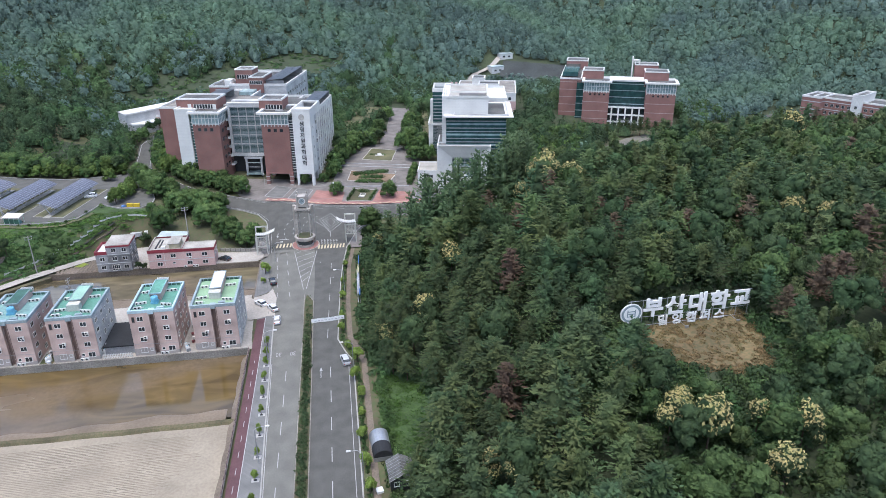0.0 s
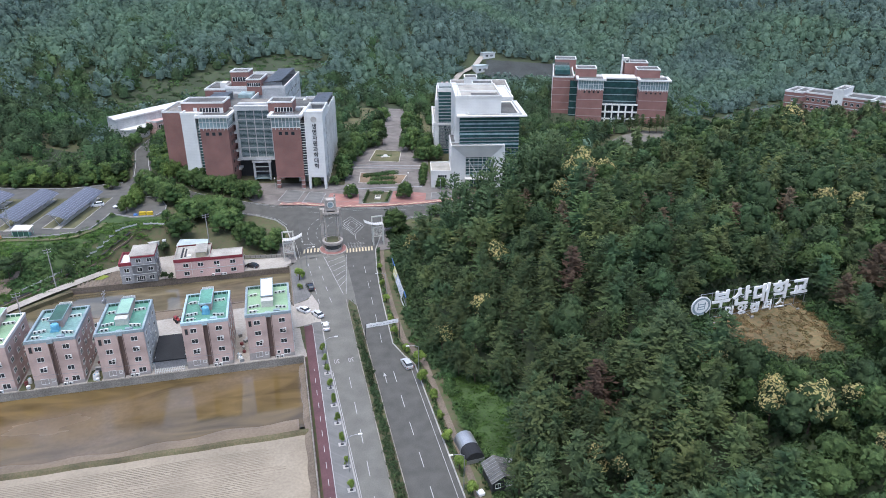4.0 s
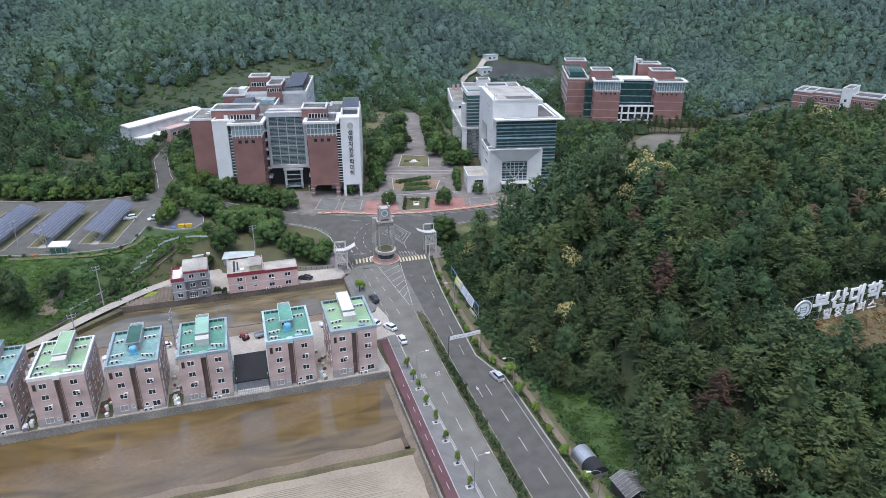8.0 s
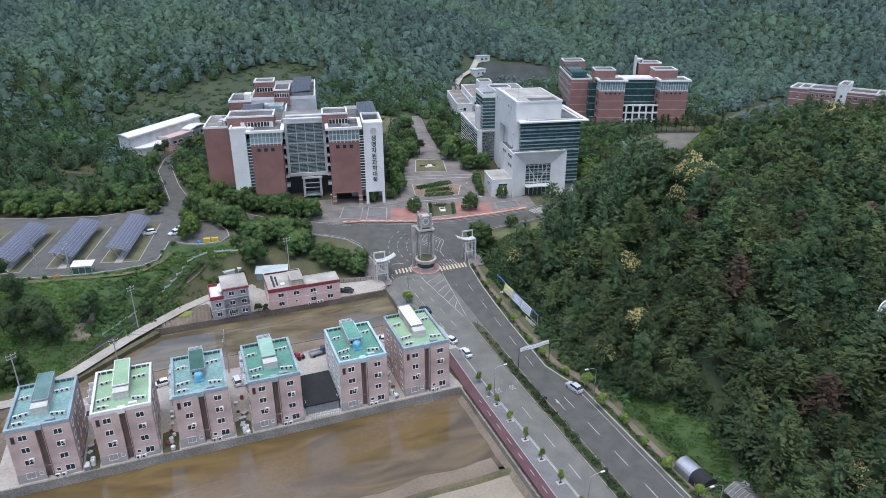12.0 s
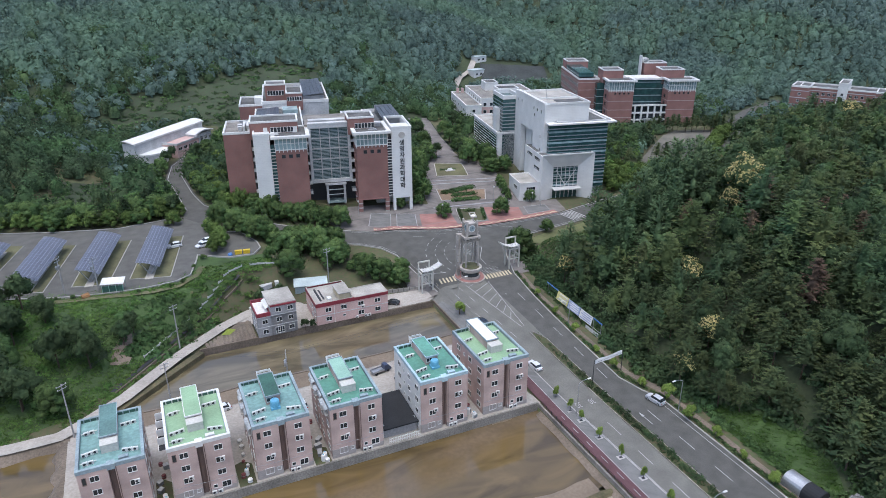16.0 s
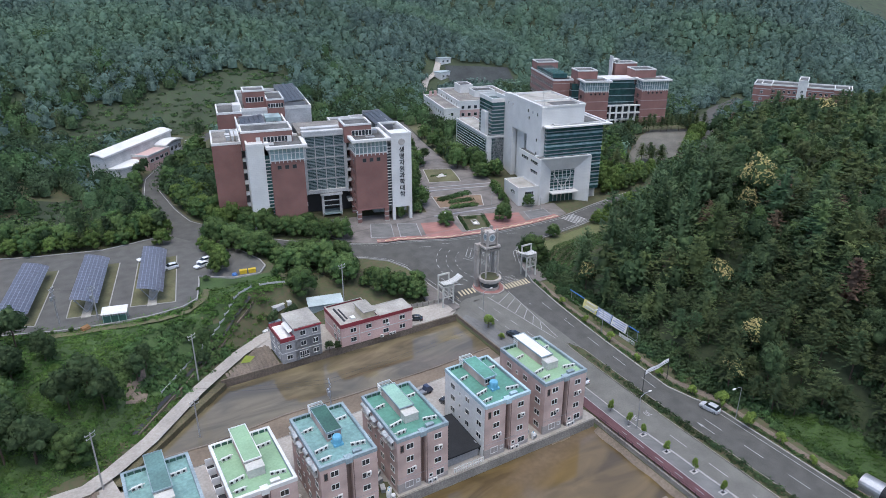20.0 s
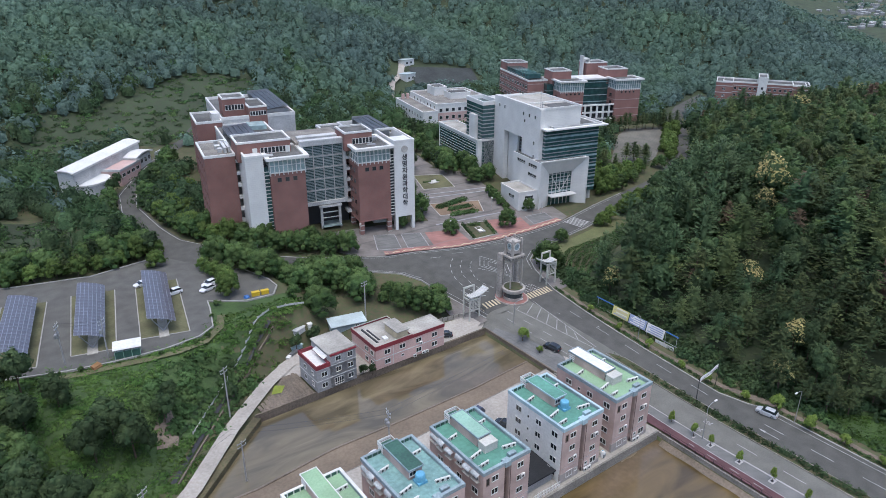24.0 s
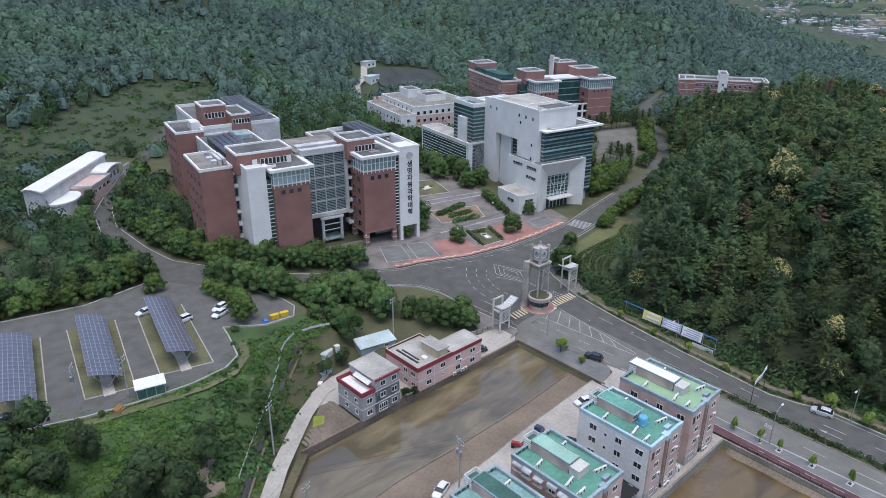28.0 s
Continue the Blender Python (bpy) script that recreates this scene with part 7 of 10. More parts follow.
# ---- clock tower and gate frames ----
tz = float(ground_z(-12.3, 217.5))
tw = thing("clock_tower", "pale stone clock tower on four tall columns", "clock tower", pose(-12.3, 218.2, tz, 0, 0, -2))
isl = Geo().prism([(4.3 * math.cos(a), -0.8 + 5.0 * math.sin(a)) for a in (2 * math.pi * i / 24 for i in range(24))], -0.3, 0.28)
part("island", isl, M_PLAZAR, tw, "red paved island with stone kerb")
part("island_kerb", Geo().prism([(4.6 * math.cos(a), -0.8 + 5.3 * math.sin(a)) for a in (2 * math.pi * i / 24 for i in range(24))], -0.3, 0.2), M_TOWER, tw)
for x in (-3.0, 3.0):
    cl = part("pylon", Geo().box(x - 0.42, x + 0.42, 0.3, 1.8, 0, 13.6), M_TOWER, tw, "broad pale stone pylon")
    for k in range(5):
        part("pylon_joint", Geo().box(x - 0.45, x + 0.45, 0.27, 1.83, 2.3 + 2.3 * k, 2.38 + 2.3 * k), M_CONCD, cl)
for x, y in ((-2.0, -2.5), (2.0, -2.5), (-1.7, 1.0), (1.7, 1.0)):
    part("column", Geo().box(x - 0.17, x + 0.17, y - 0.17, y + 0.17, 0, 13.2), M_TOWER, tw, "slender stone column")
part("crown_ring", Geo().ring(-2.5, 2.5, -2.8, 1.6, 0.55, 12.0, 12.6), M_CONCD, tw, "dark beam ring")
part("crown_ring", Geo().ring(-2.6, 2.6, -2.9, 1.7, 0.5, 13.0, 13.5), M_TOWER, tw)
part("crown_deck", Geo().box(-2.0, 2.0, -2.3, 1.1, 13.1, 13.3), M_CONCD, tw)
for k in range(5):
    part("crown_bar", Geo().box(-2.3 + 1.1 * k, -2.1 + 1.1 * k, -2.75, -2.6, 12.6, 13.0), M_TOWER, tw)
for x, y in ((-1.55, -2.3), (1.55, -2.3), (-1.55, 0.7), (1.55, 0.7)):
    part("corner_fin", Geo().box(x - 0.22, x + 0.22, y - 0.35, y + 0.35, 13.3, 18.4), M_TOWER, tw, "upright stone fin")
part("top_rim", Geo().ring(-1.75, 1.75, -2.4, 0.8, 0.22, 17.3, 17.6), M_TOWER, tw)
cb = part("clock_box", Geo().box(-1.3, 1.3, -2.1, 0.5, 13.9, 17.5), M_TOWER, tw, "stone clock box")
for m_ in (pose(0, -2.1, 15.9, 90, 0, 0), pose(1.3, -0.8, 15.9, 90, 0, 90), pose(-1.3, -0.8, 15.9, 90, 0, -90)):
    dial = part("dial", Geo().lathe([(1.12, 0), (1.12, 0.1), (1.02, 0.14)], 24), M_WHITEP, cb, "round white dial", m_)
    part("dial_ring", Geo().lathe([(0.84, 0.12), (0.84, 0.17), (0.72, 0.17)], 24), M_BLUEG, cb, "", m_)
    part("clock_pointer", Geo().box(-0.05, 0.05, 0, 0.58, 0.17, 0.2).box(0, 0.4, -0.05, 0.05, 0.17, 0.2), M_DARK, cb, "", m_)
gb = [(3.1 * math.cos(a), -1.6 + 3.1 * math.sin(a)) for a in (2 * math.pi * i / 20 for i in range(20))]
part("guard_booth", Geo().prism([(x * 0.86, -0.2 + y * 0.86) for x, y in gb], 0.28, 2.6), M_GLASS, tw, "round glazed guard booth")
part("booth_sill", Geo().prism([(x * 0.9, -0.15 + y * 0.9) for x, y in gb], 0.28, 1.1), M_TOWER, tw)
part("booth_roof", Geo().prism(gb, 2.6, 3.1).prism([(x * 1.08, y * 1.08 + 0.1) for x, y in gb], 3.1, 3.7), M_TOWER, tw, "round stone booth roof")
part("booth_planting", Geo().prism([(x * 0.85, y * 0.85 - 0.2) for x, y in gb], 3.7, 3.85), M_GRASS, tw, "grass on the booth roof")
for sx, gx_, gy_ in ((1, 2.9, 218.4), (-1, -26.6, 217.6)):
    gz = float(ground_z(gx_, gy_))
    gt = thing("gate_frame", "white steel gate frame with a curved canopy", "gate", pose(gx_, gy_, gz), "gate frames")
    for x, y, h in ((-1.7, -1.3, 6.6), (1.7, -1.3, 7.2), (-1.7, 1.3, 9.4), (1.7, 1.3, 9.4)):
        part("post", Geo().box(x - 0.17, x + 0.17, y - 0.17, y + 0.17, 0, h), M_CREAM, gt)
    for x0_, x1_, y0_, y1_, z0_, z1_ in ((-1.9, 1.9, 1.1, 1.5, 9.0, 9.4), (-1.9, 1.9, -1.5, -1.1, 6.2, 6.6), (-1.9, -1.5, -1.1, 1.1, 6.2, 6.6), (1.5, 1.9, -1.1, 1.1, 6.2, 6.6), (-1.9, 1.9, -1.4, -1.2, 3.0, 3.3)):
        part("beam", Geo().box(x0_, x1_, y0_, y1_, z0_, z1_), M_CREAM, gt)
    for k in range(6):
        part("lattice_bar", Geo().box(-1.5, 1.5, -1.36, -1.28, 3.7 + 0.42 * k, 3.78 + 0.42 * k), M_CREAM, gt)
        part("lattice_bar", Geo().box(-1.25 + 0.5 * k, -1.17 + 0.5 * k, -1.32, -1.26, 3.3, 6.2), M_CREAM, gt)
    can = Geo()
    for i in range(8):
        a0, a1 = i / 8, (i + 1) / 8
        x0_, x1_ = sx * (1.6 - 6.0 * a0), sx * (1.6 - 6.0 * a1)
        z0_, z1_ = 7.4 - 0.7 * math.sin(math.pi * a0) + 1.2 * a0, 7.4 - 0.7 * math.sin(math.pi * a1) + 1.2 * a1
        q = [(x0_, -1.6, z0_), (x1_, -1.6, z1_), (x1_, 0.8, z1_), (x0_, 0.8, z0_)]
        can.face(q if sx < 0 else q[::-1])
        can.face([(x, y, z - 0.2) for x, y, z in (q[::-1] if sx < 0 else q)])
    part("canopy", can, M_WPLASTER, gt, "curved slatted canopy")
    for i in range(9):
        a0 = i / 8
        part("canopy_rib", Geo().box(-0.08, 0.08, -1.7, 0.9, -0.25, 0.1), M_CREAM, gt, "", pose(sx * (1.6 - 6.0 * a0), 0, 7.4 - 0.7 * math.sin(math.pi * a0) + 1.2 * a0))


# ---- trees ----
def clumps(rng, lobes, n, size, squash=0.75, up=0.35, flat=0.0):
    """Leaf clumps: small bent diamonds over a set of lobes (x, y, z, rx, rz)."""
    lob = np.array(lobes)
    area = lob[:, 3] ** 2
    pick = rng.choice(len(lob), n, p=area / area.sum())
    d = rng.normal(size=(n, 3))
    d[:, 2] += up
    d /= np.linalg.norm(d, axis=1)[:, None]
    r = rng.uniform(0.72, 1.2, n)[:, None]
    c = lob[pick, :3] + d * r * np.stack([lob[pick, 3], lob[pick, 3], lob[pick, 4]], 1)
    nrm = d + rng.normal(scale=0.45, size=(n, 3))
    nrm[:, 2] += 0.25
    nrm = nrm * (1 - flat) + np.array([0, 0, 1.0]) * flat
    nrm /= np.linalg.norm(nrm, axis=1)[:, None]
    t = np.cross(nrm, rng.normal(size=(n, 3)))
    t /= np.linalg.norm(t, axis=1)[:, None]
    b = np.cross(nrm, t)
    s = size * rng.uniform(0.6, 1.4, n)[:, None]
    fold = nrm * s * 0.3
    v = np.stack([c - t * s, c - b * s * squash - fold, c + t * s, c + b * s * squash - fold], 1)
    top = lob[:, 2].max()
    mid = np.array([0, 0, top * 0.55])
    out = (c - mid) / np.linalg.norm(c - mid, axis=1)[:, None]
    soft = d * 0.6 + out * 0.5 + nrm * 0.3
    return soften(v.reshape(-1, 3), soft)


def soften(v, nrm):
    """Leaf corners with a rounded crown normal each: rows of six."""
    nrm = nrm.reshape(-1, 3)
    nrm = nrm / np.linalg.norm(nrm, axis=1)[:, None]
    return np.concatenate([v, np.repeat(nrm, 4, 0)], 1)


ICO_P = [(0, 0, 1)] + [(0.894 * math.cos(1.2566 * i), 0.894 * math.sin(1.2566 * i), 0.447) for i in range(5)] + [(0.894 * math.cos(1.2566 * i + 0.628), 0.894 * math.sin(1.2566 * i + 0.628), -0.447) for i in range(5)]
ICO_F = [(0, 1 + i, 1 + (i + 1) % 5) for i in range(5)] + [(1 + i, 6 + i, 1 + (i + 1) % 5) for i in range(5)] + [(1 + (i + 1) % 5, 6 + i, 6 + (i + 1) % 5) for i in range(5)]


def lobe_core(lobes, scale=0.84):
    """The dense inner foliage of each lobe: a faceted round body, with its faces."""
    p = np.array(ICO_P)
    v = [np.concatenate([p * np.array([a, a, b]) * scale + np.array([x, y, z]), p * 0.8 + np.array([x, y, 0]) / max(1.0, math.hypot(x, y)) * 0.35 + np.array([0, 0, 0.2])], 1) for x, y, z, a, b in lobes]
    f = [np.array(ICO_F) + 11 * i for i in range(len(lobes))]
    return np.concatenate(v), np.concatenate(f)


def with_core(leaves, core):
    """Leaf clumps and the inner bodies as one set of corners and faces."""
    v, f = core
    return np.concatenate([leaves, v]), np.concatenate([tris_of(len(leaves) // 4), f + len(leaves)])


def tris_of(k):
    base = np.arange(k)[:, None] * 4
    return np.concatenate([base + [0, 1, 2], base + [0, 2, 3]])


def leaf_mesh(name, v, material, f=None):
    me = bpy.data.meshes.new(name)
    f = tris_of(len(v) // 4) if f is None else f
    me.vertices.add(len(v)), me.loops.add(f.size), me.polygons.add(len(f))
    me.vertices.foreach_set("co", np.ascontiguousarray(v[:, :3], np.float32).ravel())
    me.polygons.foreach_set("loop_start", np.arange(0, f.size, 3, dtype=np.int32))
    me.loops.foreach_set("vertex_index", f.ravel().astype(np.int32))
    me.update()
    me.normals_split_custom_set_from_vertices(v[:, 3:].tolist())
    me.materials.append(material)
    return me


def broad_lobes(rng, h, r, k=11):
    out = [(0, 0, h * 0.68, r * 0.62, h * 0.26)]
    for i in range(k):
        a, e = rng.uniform(0, 6.283), rng.uniform(0.0, 1.0)
        q = r * (0.72 - 0.45 * e) * rng.uniform(0.8, 1.15)
        out.append((q * math.cos(a), q * math.sin(a), h * (0.46 + 0.42 * e) + rng.uniform(-0.3, 0.3), r * rng.uniform(0.26, 0.44), h * rng.uniform(0.10, 0.17)))
    return out


def dome_lobes(rng, h, r, k=18):
    """A low, wide planted tree whose crown starts near the ground."""
    out = [(0, 0, h * 0.52, r * 0.68, h * 0.38)]
    for i in range(k):
        e = (i + 0.5) / k
        a = i * 2.4 + rng.uniform(-0.5, 0.5)
        q = r * 0.74 * math.sqrt(1 - (e * 0.93) ** 2) * rng.uniform(0.82, 1.12)
        out.append((q * math.cos(a), q * math.sin(a), h * (0.24 + 0.62 * e) + rng.uniform(-0.3, 0.3), r * rng.uniform(0.27, 0.40), h * rng.uniform(0.11, 0.17)))
    return out


def boughs(rng, n_tier, per, along, h, r, low, half, wide, rise, shape):
    """Flat sprays on boughs that leave the stem in tiers: corners with soft normals."""
    e = np.repeat((np.arange(n_tier) + 0.5) / n_tier, per * along)
    m = n_tier * per
    a = np.repeat(rng.uniform(0, 6.283, m), along)
    if shape == "cone":
        reach = r * (1.04 - e) ** 0.62
    else:
        reach = r * (0.25 + 0.75 * np.sin(math.pi * (0.12 + 0.83 * e)))
    reach = reach * np.repeat(rng.uniform(0.55, 1.12, m), along)
    f = np.tile(np.linspace(0.42, 1.0, along), m)
    tilt = np.repeat(rng.uniform(-0.1, 0.2, m), along) + rise * (0.3 + e)
    d = np.stack([np.cos(a), np.sin(a), tilt], 1)
    c = d * (reach * f)[:, None] + rng.normal(scale=0.16, size=(len(e), 3))
    c[:, 2] += h * (low + (0.97 - low) * e) - 0.25 * f * f * reach * 0.4
    turn = a + rng.normal(scale=0.55, size=len(e))
    t = np.stack([np.cos(turn), np.sin(turn), tilt - 0.1 * f], 1)
    t /= np.linalg.norm(t, axis=1)[:, None]
    up = np.array([0, 0, 1.0]) + 0.45 * d + rng.normal(scale=0.34, size=(len(e), 3))
    b = np.cross(up, t)
    b /= np.linalg.norm(b, axis=1)[:, None]
    nrm = np.cross(t, b)
    s = half * rng.uniform(0.65, 1.35, len(e))[:, None] * (1.1 - 0.35 * e)[:, None]
    v = np.stack([c - t * s, c - b * s * wide - nrm * s * 0.18, c + t * s, c + b * s * wide - nrm * s * 0.18], 1)
    out = np.stack([np.cos(a) * 0.55, np.sin(a) * 0.55, 0.35 + 0.5 * e], 1)
    return soften(v.reshape(-1, 3), out + nrm * 0.45)


def bamboo_lobes(rng, h, r, k=9):
    out = []
    for i in range(k):
        a, q = rng.uniform(0, 6.283), r * rng.uniform(0, 0.8)
        zz = h * rng.uniform(0.45, 0.95)
        out.append((q * math.cos(a), q * math.sin(a), zz, r * 0.22, h * 0.16))
    return out


def wood(rng, h, r, lobes, thick):
    """Tapered trunk with limbs that reach into the lobes."""
    g = Geo()
    lean = (rng.uniform(-0.3, 0.3), rng.uniform(-0.3, 0.3))
    fork = (lean[0] * 0.5, lean[1] * 0.5, h * 0.42)
    g.tube((0, 0, -0.6), fork, thick, thick * 0.7, 7)
    g.tube(fork, (lean[0], lean[1], h * 0.88), thick * 0.7, thick * 0.15, 6)
    for x, y, z, *_ in lobes[1:8]:
        z0 = min(z - 0.3, h * rng.uniform(0.38, 0.6))
        g.tube((lean[0] * 0.6, lean[1] * 0.6, z0), (x * 0.85, y * 0.85, z), thick * 0.32, thick * 0.08, 5)
    return g


KINDS = {
    "broad": (broad_lobes, 8.8, 3.7, M_L_BROAD, 0.30, 0.62),
    "oak": (broad_lobes, 9.6, 3.8, M_L_OAK, 0.30, 0.62),
    "pine": (None, 11.6, 4.2, M_L_PINE, 0.47, 0.42),
    "dead": (None, 10.0, 3.2, M_L_DEAD, 0.55, 0.34),
    "tall": (None, 17.5, 3.3, M_L_TALL, 0.50, 0.55),
    "bamboo": (bamboo_lobes, 9.0, 2.3, M_L_BAMBOO, 0.34, 0.32),
    "street": (broad_lobes, 6.0, 2.3, M_L_STREET, 0.27, 0.7),
    "dome": (dome_lobes, 8.4, 4.2, M_L_CAMPUS, 0.25, 0.66),
    "lime": (dome_lobes, 7.0, 3.2, M_L_LIME, 0.26, 0.66),
    "bush": (broad_lobes, 2.2, 1.4, M_L_BUSH, 0.2, 0.7),
}
# tiers, boughs to a tier, sprays along a bough, lowest bough, rise of the boughs, outline
FORMS = {"pine": (11, 10, 5, 0.34, 0.10, "cone"), "dead": (10, 9, 5, 0.28, 0.14, "cone"), "tall": (16, 9, 5, 0.15, 0.55, "spindle")}
TREES = {}
for kind, (lob, h, r, mat_, size, sq) in KINDS.items():
    TREES[kind] = []
    for i in range(5 if kind in ("broad", "oak", "pine", "dome") else 3):
        rng = np.random.default_rng(hash((len(kind), ord(kind[0]), i)) % 10000)
        hh, rr = h * rng.uniform(0.9, 1.1), r * rng.uniform(0.9, 1.12)
        if kind in FORMS:
            nt, per, along, low, rise, shape = FORMS[kind]
            slim = 0.33 if shape == "cone" else 0.36
            lobes = [(rng.uniform(-0.2, 0.2), rng.uniform(-0.2, 0.2), hh * (low + (0.95 - low) * e), rr * slim * q, hh * 0.14) for e, q in ((0.12, 1.0), (0.38, 0.92), (0.62, 0.66), (0.84, 0.36))]
            crown = with_core(boughs(rng, nt, per, along, hh, rr, low, size, sq, rise, shape), lobe_core(lobes, 0.9))
            lite = with_core(boughs(rng, nt, per, along, hh, rr, low, size * 0.98, sq, rise, shape), lobe_core(lobes, 0.92))
            far_ = with_core(boughs(rng, nt, per - 2, along - 2, hh, rr, low, size * 1.3, sq, rise, shape), lobe_core(lobes, 0.95))
            bloom = None
        else:
            lobes = lob(rng, hh, rr, 20) if kind in ("broad", "oak") else lob(rng, hh, rr, 26) if kind == "dome" else lob(rng, hh, rr)
            n = {"bush": 320, "street": 620, "dome": 1400, "lime": 1000}.get(kind, 900)
            core = lobe_core(lobes, 0.6 if kind == "bamboo" else 0.76)
            thin = lobe_core(lobes[:1] + lobes[1::2], 0.62 if kind == "bamboo" else 0.8)
            crown = with_core(clumps(rng, lobes, n, size, sq, 0.35), core)
            lite = with_core(clumps(rng, lobes, int(n * 0.5), size * 1.25, sq, 0.35), thin)
            far_ = with_core(clumps(rng, lobes, int(n * 0.2), size * 1.8, sq, 0.35), thin)
            bloom = leaf_mesh("blossom", clumps(rng, [(x, y, z + 0.12, a * 0.98, b) for x, y, z, a, b in lobes], 700, 0.30, sq, 0.9), M_L_CREAM) if kind == "oak" else None
        trunk = wood(rng, hh, rr, lobes, 0.09 if kind == "bush" else 0.2).mesh("trunk", M_TRUNK)
        TREES[kind].append((trunk, leaf_mesh("crown", crown[0], mat_, crown[1]), lite, far_, bloom))


def tree(kind, x, y, s=1.0, label="", category="tree", z=None, group="", bloom=False, rng=random):
    trunk, crown, _, _, flower = rng.choice(TREES[kind])
    t = thing({"bush": "shrub", "bamboo": "bamboo_clump"}.get(kind, "tree"), label, category, pose(x, y, (float(ground_z(x, y)) if z is None else z) - 0.2, 0, 0, rng.uniform(0, 360)), group)
    t.scale = (s, s, s * rng.uniform(0.9, 1.1))
    part("trunk", trunk, None, t)
    part("crown", crown, None, t)
    if bloom and flower:
        part("blossom", flower, None, t, "cream chestnut blossom")
    return t


LABEL = {"broad": "leafy green broadleaf tree in the hillside wood", "oak": "dark green oak in the hillside wood", "pine": "dark green pine with layered boughs in the wood",
         "dead": "withered reddish-brown pine in the wood", "tall": "tall slender grey-green poplar in the wood", "bamboo": "yellow-green bamboo clump in the wood", "bloom": "chestnut tree covered in cream blossom"}


def bake(name, spots, label, material_of):
    """One object of kind stuff out of many light tree crowns of one leaf."""
    vs, fs, base = [], [], 0
    for kind, x, y, z, s, a in spots:
        v, f = TREES[kind][int(a * 7) % len(TREES[kind])][2 if math.hypot(x + 10, y - 20) < 165 else 3]
        fs.append(f + base)
        base += len(v)
        c, d = math.cos(a), math.sin(a)
        vs.append(np.stack([(v[:, 0] * c - v[:, 1] * d) * s + x, (v[:, 0] * d + v[:, 1] * c) * s + y, v[:, 2] * s + z,
                            v[:, 3] * c - v[:, 4] * d, v[:, 3] * d + v[:, 4] * c, v[:, 5]], 1))
    if vs:
        tagged(new(name, leaf_mesh(name, np.concatenate(vs), material_of, np.concatenate(fs))), label, "trees", "", "stuff")


def wooded(x, y):
    """Where the mound carries trees."""
    edge = 228 + np.clip((x - 45) * 0.36, 0, 62) + np.clip((x - 128) * 0.36, 0, 18) - 15.0 * (1 - ss(50, 75, x))
    ok = (x > 6.5 + 0.04 * np.abs(y - 120)) & (y < edge)
    ok &= ~inside([(4, 95), (9, 95), (11, 107), (16, 115), (18, 125), (15.5, 132), (11, 138), (4, 140)], x, y)
    ok &= ~inside([(50, 119), (57, 125), (90, 128), (93, 118), (88, 100), (80, 91), (66, 93), (56, 102), (50, 110)], x, y)
    ok &= ~((x < 9) & (y > 195) & (y < 235))
    return ok


rng = np.random.default_rng(7)
pick = random.Random(11)
single, joined = [], {}
sx_, sy_ = np.meshgrid(np.arange(4, 290, 5.5), np.arange(40, 300, 5.5))
sx_, sy_ = (sx_ + rng.uniform(-2.2, 2.2, sx_.shape)).ravel(), (sy_ + rng.uniform(-2.2, 2.2, sy_.shape)).ravel()
ok = wooded(sx_, sy_) & (sx_ < 40 + 1.05 * sy_)
sx_, sy_ = sx_[ok], sy_[ok]
zone = np.sin(sx_ / 17 + 0.6) + np.cos(sy_ / 21) + rng.normal(scale=0.7, size=len(sx_))
TALL = [(13, 205), (15, 214), (30, 217), (52, 220), (66, 214), (60, 196), (42, 184), (24, 186)]
for x, y, q in zip(sx_.tolist(), sy_.tolist(), zone.tolist()):
    u = pick.random()
    if bool(inside(TALL, np.array(x), np.array(y))):
        kind = "tall" if u < 0.8 else "pine"
    elif x > 92 and y > 85 and x < 130 and y < 165:
        kind = "bamboo" if u < 0.35 else "broad" if u < 0.6 else "oak"
    elif x > 78 and y > 185:
        kind = "bamboo" if u < 0.22 else "broad" if u < 0.6 else "oak" if u < 0.8 else "pine"
    elif y < 102 and x > 48:
        kind = "broad" if u < 0.6 else "oak"
    elif q > -0.9:
        kind = "pine" if u < 0.82 else "oak"
    else:
        kind = "broad" if u < 0.4 else "oak" if u < 0.75 else "pine"
    if u > 0.955 and x > 18 and y > 100:
        kind = "dead"
    s = (pick.uniform(1.2, 1.45) if pick.random() < 0.25 else pick.uniform(0.8, 1.15)) * (0.8 if x < 14 else 1.0) * (0.9 if y < 102 and x > 48 else 1.0)
    if kind == "tall":
        s = pick.uniform(0.85, 1.15) * (0.8 if x < 20 else 1.0)
    bloom = kind == "oak" and pick.random() < (0.3 if y < 102 and x > 48 else 0.06)
    if x < 40 and 96 < y < 172 and len(single) < 80:
        single.append((kind, x, y, s, bloom))
    elif bloom and len(single) < 110:
        single.append((kind, x, y, s, True))
    else:
        joined.setdefault(kind, []).append((kind, x, y, float(ground_z(x, y)) - 0.3, s, pick.uniform(0, 6.28)))
for kind, x, y, s, bloom in single:
    tree(kind, x, y, s, LABEL["bloom" if bloom else kind], "tree" if kind != "bamboo" else "bamboo", None, "", bloom, pick)
for x, y, s in ((8.5, 149.5, 0.85), (19.7, 153.0, 0.95), (11.5, 202.0, 0.8), (27, 90, 0.9), (24, 95, 0.8), (52, 104, 0.8)):
    tree("oak", x, y, s, LABEL["bloom"], "tree", None, "", True, pick)
for kind, spots in joined.items():
    bake(kind + "_wood", spots, "dense " + {"broad": "green broadleaf", "oak": "dark oak", "pine": "dark pine", "dead": "withered pine", "bamboo": "pale bamboo", "tall": "tall slender poplar"}[kind] + " crowns covering the mound", KINDS[kind][3])

